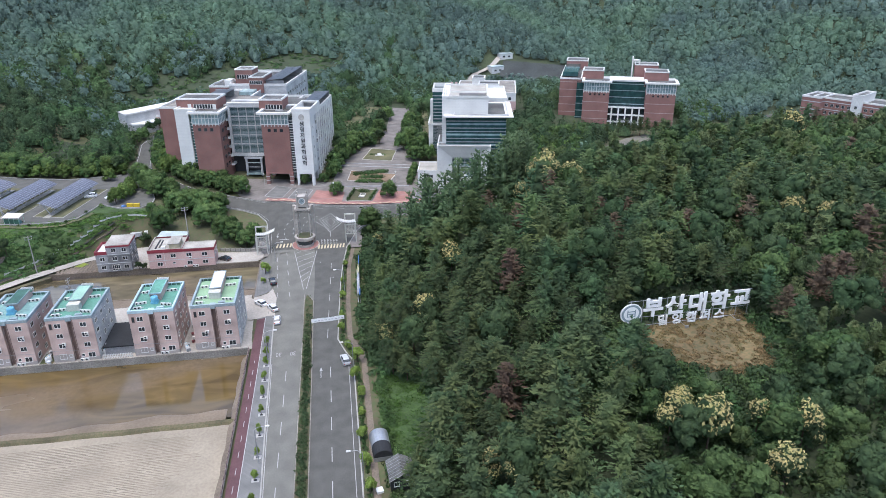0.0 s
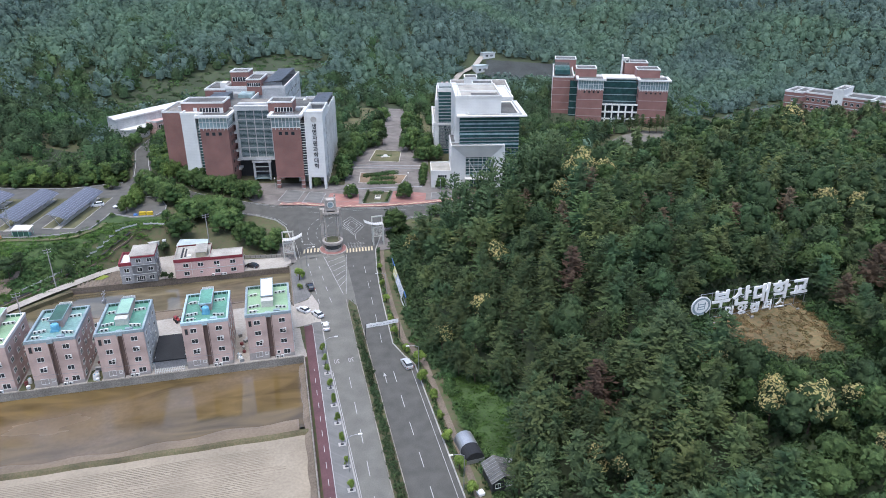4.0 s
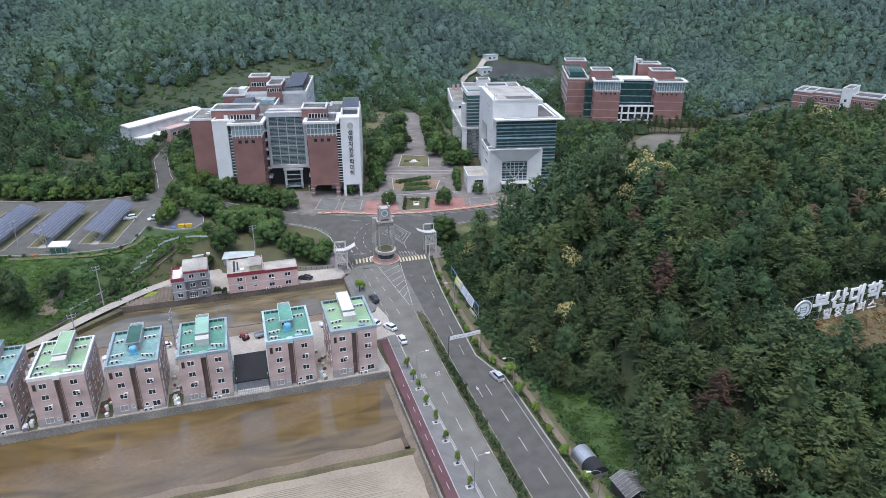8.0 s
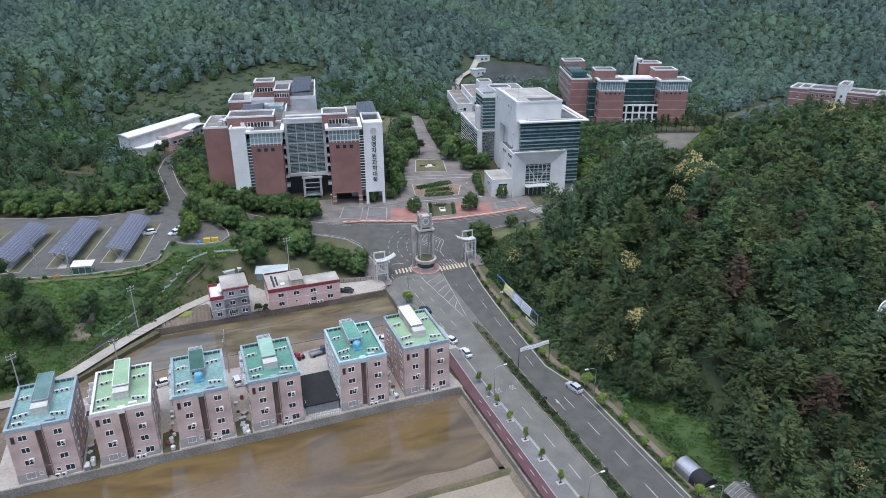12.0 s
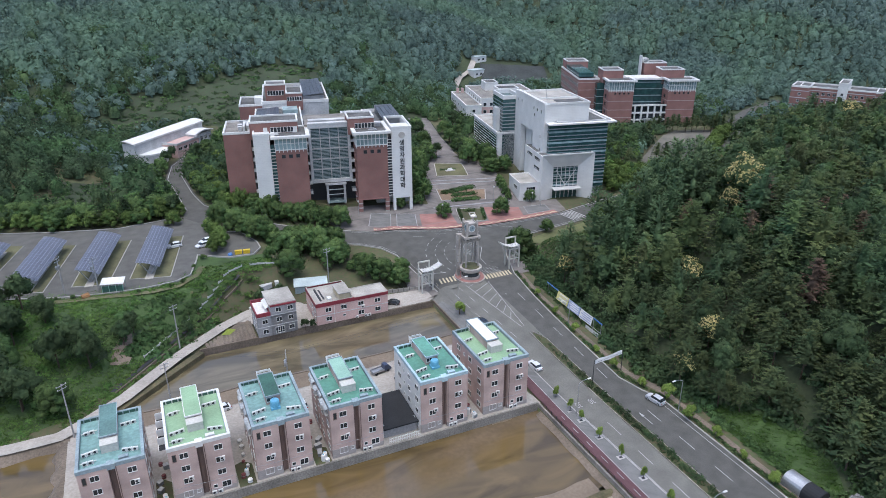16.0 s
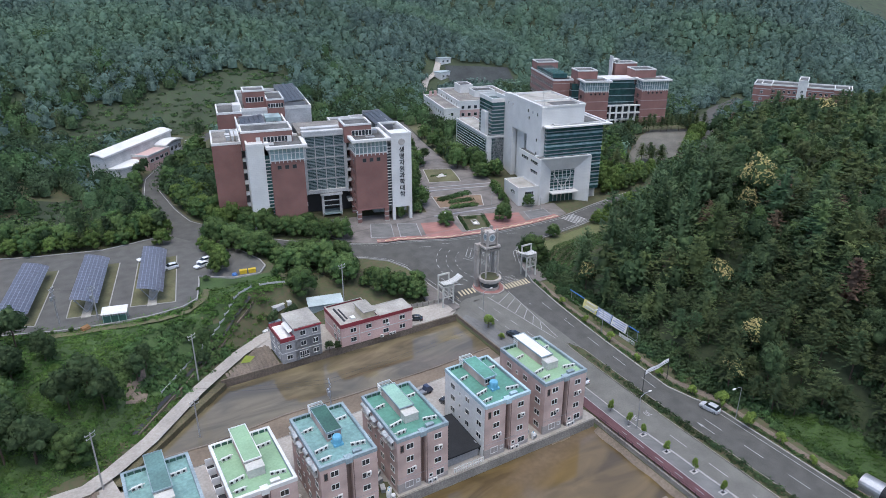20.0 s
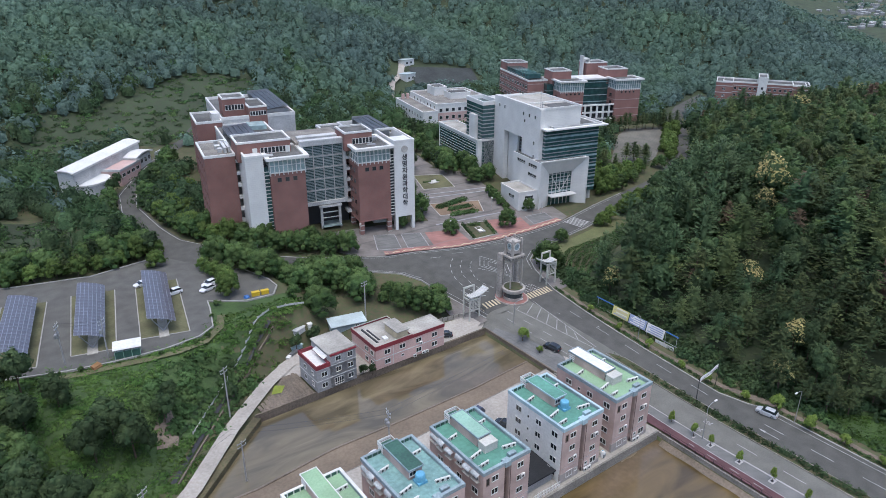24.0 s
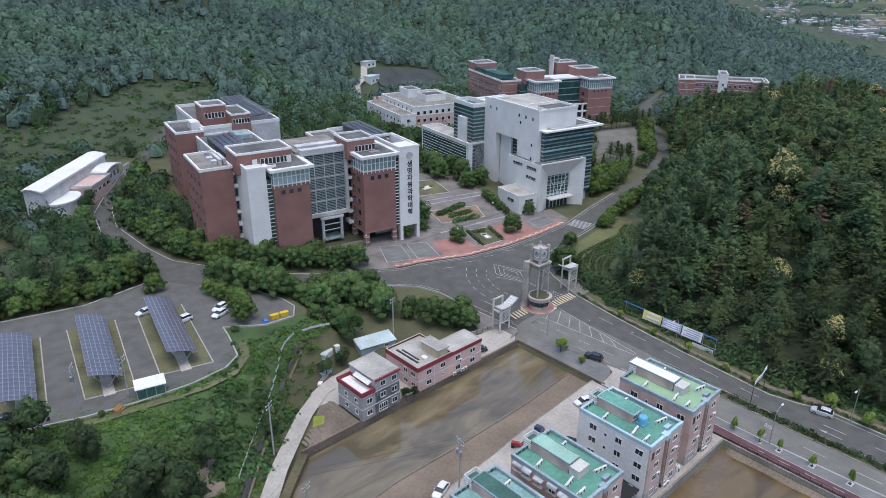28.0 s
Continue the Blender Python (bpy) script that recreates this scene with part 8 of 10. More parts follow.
# the woods on the hills and between the buildings: simple rounded crowns of leaf clumps
def footprint(ob_pose, x0, x1, y0, y1):
    return [tuple((ob_pose @ Vector((x, y, 0)))[:2]) for x, y in ((x0, y0), (x1, y0), (x1, y1), (x0, y1))]


KEEP_OUT = [footprint(main.matrix_basis, -68, 1.5, -9, 30), footprint(main.matrix_basis, -65, -22.5, 28, 104), footprint(main.matrix_basis, -24, 1.5, 28, 45), footprint(lib.matrix_basis, -37, 3, -7, 78),
            footprint(up.matrix_basis, -61, 5, -17, 62), footprint(hall.matrix_basis, -2, 47, -44, 6), footprint(dorm.matrix_basis, -3, 59, -9, 17), footprint(gym.matrix_basis, -4, 60, -15, 11),
            PLAZA, [(19, 315), (31, 313), (36, 345), (43, 377), (31, 381), (25, 345)], [(95, 275), (124, 268), (143, 266), (178, 290), (178, 300), (150, 314), (136, 309)], LOT,
            [(72, 412), (80, 410), (96, 430), (117, 425), (152, 420), (163, 453), (116, 466), (104, 468)], [(-112, 396), (-94, 424), (-80, 424), (-65, 430), (-38, 452), (-19, 459), (6, 455), (12, 443), (-26, 418), (-37, 405), (-48, 402), (-60, 396), (-70, 404), (-97, 392), (-108, 392)]]


def is_free(x, y, road=2.2):
    ok = np.ones(np.shape(x), bool)
    for poly in KEEP_OUT:
        ok &= ~inside(poly, x, y)
    for dx, dy in ((0, 0), (road, 0), (-road, 0), (0, road), (0, -road)):
        ok &= ~inside(JUNCTION, x + dx, y + dy)
    return ok


rng = np.random.default_rng(3)
fx, fy = np.meshgrid(np.arange(-330, 760, 5.3), np.arange(200, 930, 5.3))
fx, fy = (fx + rng.uniform(-2.6, 2.6, fx.shape)).ravel(), (fy + rng.uniform(-2.6, 2.6, fy.shape)).ravel()
headf = np.degrees(np.arctan2(fx + 145, fy - 112))
ok = is_free(fx, fy) & (headf > -64) & (headf < 80) & (rng.random(len(fx)) < 0.96)
ok &= (np.hypot(fx, fy) < 880) & ((headf < 56) | (np.hypot(fx + 142, fy - 106) < 730)) & ((fy > 262) | (np.hypot(fx + 142, fy - 106) > 420)) & ~((fy < 284) & (fx < -66)) & ~((fx > 20) & (fy < 234 + np.clip((fx - 45) * 0.36, 0, 62)) & (fx < 290)) & ((fx < 60) | (fy > 285) | (fx > 120))
for area in OPEN_GROUND:
    ok &= ~inside(area, fx, fy) | (rng.random(len(fx)) < 0.34)
ok &= ~inside(SLOPE_GRASS, fx, fy) | (rng.random(len(fx)) < 0.12)
fx, fy = fx[ok], fy[ok]
fz = ground_z(fx, fy)
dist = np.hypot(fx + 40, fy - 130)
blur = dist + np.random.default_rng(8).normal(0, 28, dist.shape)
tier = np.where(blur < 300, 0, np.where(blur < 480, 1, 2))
lone = (dist < 190) & (fy < 305)
campus = {}
for x, y in zip(fx[lone].tolist(), fy[lone].tolist()):
    k = pick.random()
    campus.setdefault("dome" if k < 0.7 else "oak" if k < 0.85 else "pine", []).append((x, y))
# trees close along the campus road and before the gymnasium
for line, gap in (([(-91.6, 298), (-92.4, 314), (-93.6, 327), (-91.6, 337)], 5.0), ([(-74.6, 300), (-77.4, 313), (-79.6, 331), (-76.2, 344), (-70.4, 355), (-60, 371)], 4.6), ([(-90.0, 340.0), (-85.6, 349.0)], 4.0)):
    for x, y in densify(line, gap, False):
        campus.setdefault("dome" if pick.random() < 0.75 else "oak", []).append((x + pick.uniform(-0.6, 0.6), y + pick.uniform(-0.6, 0.6)))
for kind, spots in campus.items():
    bake(kind + "_grove", [(kind, x, y, float(ground_z(x, y)) - 0.2, pick.uniform(0.65, 0.95), pick.uniform(0, 6.28)) for x, y in spots], "planted trees between the campus buildings", KINDS[kind][3])
parts_v = []
shell_v, shell_n, shell_f, base = [], [], [], 0
for tr, k_, leaf in ((0, 120, 0.52), (1, 52, 0.76), (2, 17, 1.1)):
    sel = (tier == tr) & ~lone
    n = int(sel.sum())
    if not n:
        continue
    d = rng.normal(size=(n, k_, 3))
    d[..., 2] = np.abs(d[..., 2]) * 1.05 - 0.3
    d /= np.linalg.norm(d, axis=2)[..., None]
    big_ = rng.random((n, 1))
    rr = (2.9 + 2.6 * big_ ** 1.5)[..., None]
    tall = 2.3 + 1.9 * rng.random((n, 1)) + 0.8 * big_
    lump = 1 + 0.22 * np.sin(d[..., :1] * 5 + d[..., 1:2] * 4 + rng.uniform(0, 6, (n, 1, 1)))
    c = d * rr * lump * rng.uniform(0.82, 1.12, (n, k_, 1))
    c[..., 2] = d[..., 2] * tall * lump[..., 0] * rng.uniform(0.85, 1.15, (n, k_)) + tall * 0.7
    # the dense inner foliage: a lumpy dome of three rings under the leaf clumps
    m_ = (7, 6, 5)[tr]
    ang = np.arange(m_) * 2 * math.pi / m_
    ring = [(1.0, 0.0), (0.95, 0.42), (0.55, 0.84)] if tr == 0 else [(1.0, 0.0), (0.85, 0.62)]
    dd = np.array([(math.cos(a) * q, math.sin(a) * q, z_) for q, z_ in ring for a in ang] + [(0, 0, 1.0)])
    bulge = 0.78 + 0.15 * np.sin(dd[None, :, 0] * 5 + dd[None, :, 1] * 4 + rng.uniform(0, 6, (n, 1)))
    sv = dd[None] * bulge[..., None]
    sv = np.stack([sv[..., 0] * rr[:, 0], sv[..., 1] * rr[:, 0], sv[..., 2] * tall * 0.95 + tall * 0.7], 2)
    sv[:, m_:, :2] *= 0.7
    sv[:, m_:, 2] -= 0.12 * tall
    sv[:, :m_, 2] = 0.1 * tall
    sv[:, :m_, :2] *= 0.72
    sv += np.stack([fx[sel], fy[sel], fz[sel]], 1)[:, None, :]
    nr, top_ = len(ring) - 1, len(ring) * m_
    tri_ = [(j * m_ + i, j * m_ + (i + 1) % m_, j * m_ + m_ + (i + 1) % m_) for j in range(nr) for i in range(m_)] + [(j * m_ + i, j * m_ + m_ + (i + 1) % m_, j * m_ + m_ + i) for j in range(nr) for i in range(m_)] + [(nr * m_ + i, nr * m_ + (i + 1) % m_, top_) for i in range(m_)]
    shell_f.append((np.array(tri_)[None] + (base + (top_ + 1) * np.arange(n))[:, None, None]).reshape(-1, 3))
    shell_v.append(sv.reshape(-1, 3)), shell_n.append(np.tile(dd * 0.75 + [0, 0, 0.55], (n, 1)))
    base += (top_ + 1) * n
    c += np.stack([fx[sel], fy[sel], fz[sel]], 1)[:, None, :]
    nrm = d + rng.normal(scale=0.25, size=d.shape)
    nrm /= np.linalg.norm(nrm, axis=2)[..., None]
    t = np.cross(nrm, rng.normal(size=d.shape))
    t /= np.linalg.norm(t, axis=2)[..., None]
    b = np.cross(nrm, t)
    s = leaf * rng.uniform(0.6, 1.3, (n, k_, 1))
    v = np.stack([c - t * s, c - b * s * 0.8 - nrm * s * 0.3, c + t * s, c + b * s * 0.8 - nrm * s * 0.3], 2)
    parts_v.append(soften(v.reshape(-1, 3), d * 0.8 + nrm * 0.4 + np.array([0, 0, 0.5])))
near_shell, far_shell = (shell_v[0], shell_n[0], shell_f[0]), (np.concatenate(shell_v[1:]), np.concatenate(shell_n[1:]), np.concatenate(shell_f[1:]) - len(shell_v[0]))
for nm, (sv, sn, sf), lv_, mt, lab in (("campus_woods", near_shell, parts_v[0], M_L_WOOD, "green woods round the campus buildings"), ("hill_woods", far_shell, np.concatenate(parts_v[1:]), M_L_FARHAZE, "dense mixed woods covering the hills")):
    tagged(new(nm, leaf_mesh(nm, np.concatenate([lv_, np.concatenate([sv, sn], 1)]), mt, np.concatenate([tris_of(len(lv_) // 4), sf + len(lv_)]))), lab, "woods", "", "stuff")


# ---- planting along the roads and round the plaza ----
def scatter(name, spots, label, category, material, n=60, leaf=0.2, seed=1):
    """Many low bushes as one object of kind stuff: (x, y, z, radius, height)."""
    g = np.random.default_rng(seed)
    sp = np.array(spots, float)
    k = len(sp)
    d = g.normal(size=(k, n, 3))
    d[..., 2] = np.abs(d[..., 2])
    d /= np.linalg.norm(d, axis=2)[..., None]
    lump = 1 + 0.25 * np.sin(d[..., :1] * 4 + d[..., 1:2] * 5 + g.uniform(0, 6, (k, 1, 1)))
    c = d * lump * g.uniform(0.7, 1.05, (k, n, 1)) * np.stack([sp[:, 3], sp[:, 3], sp[:, 4]], 1)[:, None, :] + sp[:, None, :3]
    nrm = d + g.normal(scale=0.4, size=d.shape)
    nrm /= np.linalg.norm(nrm, axis=2)[..., None]
    t = np.cross(nrm, g.normal(size=d.shape))
    t /= np.linalg.norm(t, axis=2)[..., None]
    b = np.cross(nrm, t)
    s = leaf * g.uniform(0.6, 1.4, (k, n, 1)) * np.clip(sp[:, 3], 0.7, 2.0)[:, None, None]
    v = np.stack([c - t * s, c - b * s * 0.7 - nrm * s * 0.3, c + t * s, c + b * s * 0.7 - nrm * s * 0.3], 2)
    tagged(new(name, leaf_mesh(name, soften(v.reshape(-1, 3), d + nrm * 0.35 + np.array([0, 0, 0.3])), material)), label, category, "", "stuff")


rnd = random.Random(5)
pad_mesh = Geo().box(-0.75, 0.75, -0.55, 0.55, 0.0, 0.05).mesh("tree_pit", M_STONE)
for y in (156.6, 151.2, 147.3, 141.0, 134.2, 127.6, 120.5, 113.6, 107.0, 100.2, 93.5):
    x = float(np.interp(y, [100, 120, 147, 157], [-19.2, -19.7, -20.4, -20.7]))
    pit = tagged(part("tree_pit", pad_mesh, None, None, "", pose(x, y, 0.1)), "pale square tree pit slab in the footway", "tree pit", "street tree pits")
    part("pit_soil", Geo().box(-0.32, 0.32, -0.26, 0.26, 0.05, 0.06), M_DARK, pit, "", None)
    sapling = tree("street", x, y, 0.4, "slim young street tree in a paved pit", "tree", 0.1, "young street trees", False, rnd)
    sapling.scale = (rnd.uniform(0.26, 0.36), rnd.uniform(0.26, 0.36), rnd.uniform(0.46, 0.6))
for x, y, s in ((-24.3, 199.4, 0.75), (-24.6, 192.9, 0.42)):
    tree("street", x, y, s, "small bright green street tree on the paved corner", "tree", None, "young street trees", False, rnd)
for x, y, s in ((0.9, 137.9, 0.62), (2.0, 131.2, 0.5), (1.6, 145.6, 0.75), (1.5, 116.2, 0.55), (1.6, 107.5, 0.6), (2.0, 100.4, 0.55), (-0.3, 152, 0.45), (-1.8, 161, 0.5), (-1.6, 168, 0.42), (-1.1, 178, 0.5), (-0.6, 188, 0.42), (0.3, 199, 0.45), (1.7, 124, 0.4)):
    tree("street", x, y, s, "young verge tree beside the kerb", "tree", None, "verge trees", False, rnd)
for x, y, s, kd in ((-1.2, 260.6, 0.74, "dome"), (19.1, 255.0, 0.80, "dome"), (-13.5, 272.0, 0.55, "dome"), (-6.0, 273.2, 0.5, "dome"), (-3.6, 277.5, 0.45, "dome"), (-2.6, 281.5, 0.5, "dome"), (-1.4, 286, 0.55, "dome"), (35.4, 262.0, 0.62, "dome"),
                    (9.8, 225.2, 1.2, "dome"), (27, 236.6, 0.55, "dome"), (48, 239, 0.6, "lime"), (56, 240.5, 0.8, "lime"), (64, 242, 0.8, "lime"),
                    (1, 291, 0.9, "dome"), (4, 297, 0.95, "dome"), (1.5, 301, 1.0, "oak"), (7.5, 304, 0.95, "dome"), (10, 310.5, 0.9, "dome"), (15, 313.5, 0.9, "dome"), (20, 315, 0.8, "oak"), (8, 317, 1.0, "dome"), (33.5, 291.5, 0.85, "dome"), (36.5, 298, 0.95, "dome"),
                    (40.2, 291, 0.8, "dome"), (30, 304, 0.95, "dome"), (33.5, 310.5, 0.95, "dome"), (39, 306, 0.9, "dome"), (28.6, 266.5, 0.36, "dome"), (29.4, 270.0, 0.42, "dome"), (30.4, 273.5, 0.42, "dome"), (31.4, 277.0, 0.45, "dome"), (32.4, 280.5, 0.42, "dome"), (36, 318, 0.9, "dome"), (38, 327, 0.9, "dome"), (41, 339, 0.9, "dome"), (45, 352, 0.9, "oak"),
                    (18, 322, 0.9, "dome"), (21, 332, 0.9, "dome"), (23, 343, 0.9, "oak"), (27, 356, 0.9, "dome"), (33, 322.5, 0.7, "dome"), (35, 334, 0.75, "dome"), (38, 347, 0.75, "dome")):
    tree(kd, x, y, s, "rounded dark green tree standing by the plaza", "tree", None, "plaza trees", False, rnd)
# trees between the gate, the car park and the building
for x, y, s in ((-62.0, 238.0, 1.12), (-48.0, 240.4, 1.05), (-45.0, 243.6, 0.8), (-40.8, 230.2, 0.92), (-36.6, 227.4, 0.9), (-32.6, 224.0, 0.85), (-30.4, 228.4, 0.7), (-43.8, 235.2, 0.4), (-41.0, 238.2, 0.45), (-38.6, 240.0, 0.4), (-66.5, 243.5, 0.45)):
    tree("dome", x, y, s, "broad dark green tree on the grassy slope by the gate", "tree", None, "slope trees", False, rnd)
strip = [(-37, 249.3), (-46, 253.6), (-57, 260.2), (-66, 268.0), (-73, 277), (-77.5, 273), (-72, 260.5), (-62, 252.5), (-52, 247.6), (-41, 245)]
gx2, gy2 = np.meshgrid(np.arange(-78, -34, 4.9), np.arange(242, 280, 4.6))
gx2, gy2 = (gx2 + 1.4 * np.sin(gy2 * 3.1)).ravel(), (gy2 + 1.4 * np.cos(gx2 * 2.7)).ravel()
for x, y in zip(gx2.tolist(), gy2.tolist()):
    if bool(inside(strip, np.array(x), np.array(y))):
        tree("dome", x, y, rnd.uniform(0.8, 1.06), "leafy dark green tree in the belt along the campus road", "tree", None, "road belt trees", False, rnd)
for k, (x, y) in enumerate(((-38, 266.0), (-42, 268.5), (-46, 271.0), (-50, 273.5), (-54, 275.4), (-57.5, 277.6), (-61, 280.4), (-64.5, 283.6), (-67.5, 287.4), (-70.6, 291.5), (-72.8, 296), (-75, 301.4), (-76.6, 307), (-78, 313), (-79, 320), (-73, 305), (-73, 313), (-74, 323), (-75, 332), (-70, 320), (-70, 330), (-68, 339), (-64, 335), (-46, 275.6), (-52, 278.8), (-58, 282), (-63, 288), (-67, 294), (-70, 300))):
    tree("dome" if k < 8 or k > 22 else "lime", x, y, rnd.uniform(0.72, 0.92) if k < 8 or k > 22 else rnd.uniform(0.8, 1.1), "leafy tree in the belt below the brick wing", "tree", None, "road belt trees", False, rnd)
for k in range(12):
    x = -88.5 - 5.4 * k
    tree("lime", x, float(np.interp(x, [-150, -125.5, -107.6, -88], [301.5, 292.6, 288.2, 291.2])) + 1.0, rnd.uniform(0.75, 1.0), "bright green tree in the row behind the car park", "tree", None, "car park trees", False, rnd)
for k in range(13):
    x = -90.5 - 5.4 * k
    tree("dome", x, float(np.interp(x, [-150, -125.5, -107.6, -88], [301.5, 292.6, 288.2, 291.2])) + 6.5 + 1.5 * math.sin(k * 2.1), rnd.uniform(0.75, 1.0), "dark green tree on the slope behind the car park", "tree", None, "car park trees", False, rnd)
for x, y, s in ((-80.6, 272.0, 0.7), (-79.4, 267.6, 0.8), (-78.6, 262.5, 0.85), (-79.2, 257.6, 0.9), (-80.8, 252.8, 0.95), (-91.0, 283.0, 0.85)):
    tree("lime", x, y, s, "bright green tree on a car park island", "tree", 9.0, "car park trees", False, rnd)
# the planted ground between the glass building and the upper car park
grove = {}
side = [(74, 259), (82, 259.4), (108, 264.5), (122, 267.0), (95, 273.5), (111, 291), (134, 309.5), (120, 318), (86, 318), (77, 290)]
gx2, gy2 = np.meshgrid(np.arange(72, 136, 5.4), np.arange(256, 320, 5.4))
gx2, gy2 = (gx2 + 1.7 * np.sin(gy2 * 3.1)).ravel(), (gy2 + 1.7 * np.cos(gx2 * 2.7)).ravel()
for x, y in zip(gx2.tolist(), gy2.tolist()):
    if bool(inside(side, np.array(x), np.array(y))) and bool(is_free(np.array(x), np.array(y), 1.6)):
        k = rnd.random()
        grove.setdefault("pine" if k < 0.22 else "lime" if k < 0.5 else "dome", []).append((x, y))
for kind, spots in grove.items():
    bake(kind + "_side_grove", [(kind, x, y, float(ground_z(x, y)) - 0.2, rnd.uniform(0.6, 0.9), rnd.uniform(0, 6.28)) for x, y in spots], "leafy trees beside the upper car park", KINDS[kind][3])
for k in range(15):
    f = k / 14
    tree("lime", 131.5 + 43 * f, 271.2 + 29.5 * f + 0.5 * math.sin(k * 2.4), rnd.uniform(0.72, 0.95), "bright green tree on the strip beside the campus road", "tree", None, "road strip trees", False, rnd)
for k in range(11):
    f = k / 10
    tree("lime", 138 + 30 * f, 279.6 + 21.0 * f + 0.5 * math.cos(k * 2.4), rnd.uniform(0.6, 0.8), "bright green tree on the strip beside the campus road", "tree", None, "road strip trees", False, rnd)
for x, y, sz in ((71.5, 258.8, 0.85), (76, 259.6, 0.95), (74, 264, 1.0), (80.5, 260.6, 0.9), (79, 265.5, 1.0), (85, 261.8, 0.95), (84.5, 267, 1.0), (90, 263.4, 0.95), (89, 269, 1.0), (95, 264.6, 0.9), (94.5, 270, 0.95), (100, 266.4, 0.95), (105, 268, 0.9), (76, 270, 1.05), (81, 272, 1.0), (86, 275, 1.0)):
    tree("lime", x, y, sz, "bright green tree beside the glass building", "tree", None, "glass building trees", False, rnd)
for x, y, sz in ((50, 238.4, 0.85), (68, 243.2, 0.9), (73, 244.4, 0.95), (78, 245.2, 1.0), (83.5, 245.8, 0.95), (89, 246.6, 1.0)):
    tree("lime", x, y, sz, "leafy street tree at the foot of the mound", "tree", None, "mound foot trees", False, rnd)
for k in range(13):
    tree("pine", 137 + 3.2 * k, 313.5 - 1.0 * k + 0.8 * math.sin(k * 2.0), rnd.uniform(0.72, 0.92), "dark conifer in the row behind the upper car park", "tree", None, "conifer row", False, rnd)
for x, y, s in ((113, 275.5, 0.85), (117, 273.6, 0.8), (111, 279.5, 0.8), (120.5, 277.0, 0.75), (115, 278.6, 0.8)):
    tree("pine", x, y, s, "dark conifer on an island of the upper car park", "tree", None, "conifer row", False, rnd)
for x, y in ((-92.3, 234.8), (-95.5, 234.0), (-103.6, 233.6), (-119.5, 236.4), (-123.5, 237.4), (-88.4, 243.6), (-85, 249.6)):
    tree("bush", x, y, rnd.uniform(0.5, 0.75), "small shrub on the car park's edge", "shrub", None, "edge shrubs", False, rnd)
hedge = []
for k in range(150):
    y = 32 + k * 1.0
    if math.sin(k * 0.9) > -0.75:
        hedge.append((-10.7 + 0.35 * math.sin(k * 2.3), y, 0.15, rnd.uniform(0.7, 1.15), rnd.uniform(0.7, 1.5)))
scatter("median_shrubs", hedge, "low shrubs planted along the road's median", "shrubs", M_L_OAK, 90, 0.19, 2)
verge = []
for k in range(190):
    y = 60 + k * 0.82
    x = float(np.interp(y, [60, 146, 157, 170, 190, 206, 214], [1.7, 1.7, -1.7, -1.3, -0.4, 0.9, 2.2]))
    if rnd.random() < 0.8:
        verge.append((x + rnd.uniform(-0.3, 0.3), y, float(ground_z(x, y)), rnd.uniform(0.45, 0.75), rnd.uniform(0.4, 0.8)))
    x2 = x + rnd.uniform(4.0, 6.5)
    if rnd.random() < 0.8:
        verge.append((x2, y, float(ground_z(x2, y)) - 0.2, rnd.uniform(0.7, 1.5), rnd.uniform(0.6, 1.3)))
scatter("verge_shrubs", verge, "low shrubs along the verge and its path", "shrubs", M_L_BUSH, 60, 0.2, 3)
# the overgrown bank below the car park, and the scrub beside the lane
bank_s, weeds = [], []
for k in range(3000):
    x, y = rnd.uniform(-152, -60), rnd.uniform(172, 244)
    ly = float(lane_y(x))
    if y > ly + 3.2 and not bool(inside([(-62, 222), (-60, 240), (-80, 230), (-74, 222)], np.array(x), np.array(y))) and not bool(inside(LOT, np.array(x), np.array(y - 2.2))) and y < 243:
        q = math.sin(x / 9) + math.cos(y / 7)
        (bank_s if q > 1.0 else weeds).append((x, y, float(ground_z(x, y)) - 0.3, rnd.uniform(1.0, 1.9), rnd.uniform(0.4, 1.1) if q > 1.0 else rnd.uniform(0.3, 0.5)))
scatter("bank_scrub", bank_s, "dark scrub on the bank below the car park", "scrub", M_L_BUSH, 46, 0.26, 4)
scatter("bank_weeds", weeds, "tall green weeds covering the bank", "weeds", M_L_WEED, 46, 0.17, 5)
for k in range(80):
    x, y = rnd.uniform(-152, -114), rnd.uniform(184, 236)
    if y > lane_y(x) + 8 and (x < -134 or (y < 204 and x < -118)):
        tree("oak" if k % 3 else "dome", x, y, rnd.uniform(0.8, 1.2), "dark green tree on the overgrown bank", "tree", None, "bank trees", False, rnd)
for x, y, s in ((-118.5, 214.5, 1.25), (-116.0, 209.5, 1.1), (-122.5, 211.0, 1.2), (-129.5, 200.5, 1.35), (-134, 206, 1.3), (-132, 221, 1.2), (-131, 235, 1.1), (-137, 229, 1.25), (-125.5, 227, 0.9), (-140, 214, 1.3), (-141, 238, 1.1)):
    tree("oak", x, y, s, "large dark green tree on the overgrown bank", "tree", float(ground_z(x, y)) - 1.6, "bank trees", False, rnd)
for x, y, s in ((-108.5, 216, 0.75), (-106, 219.5, 0.65), (-93.6, 219.5, 0.5), (-72.5, 230.5, 0.5), (-67, 231.5, 0.55), (-62.5, 210.4, 0.3), (-64.5, 211.0, 0.35)):
    tree("oak", x, y, s, "dark green tree beside the farm lane", "tree", None, "bank trees", False, rnd)
low = []
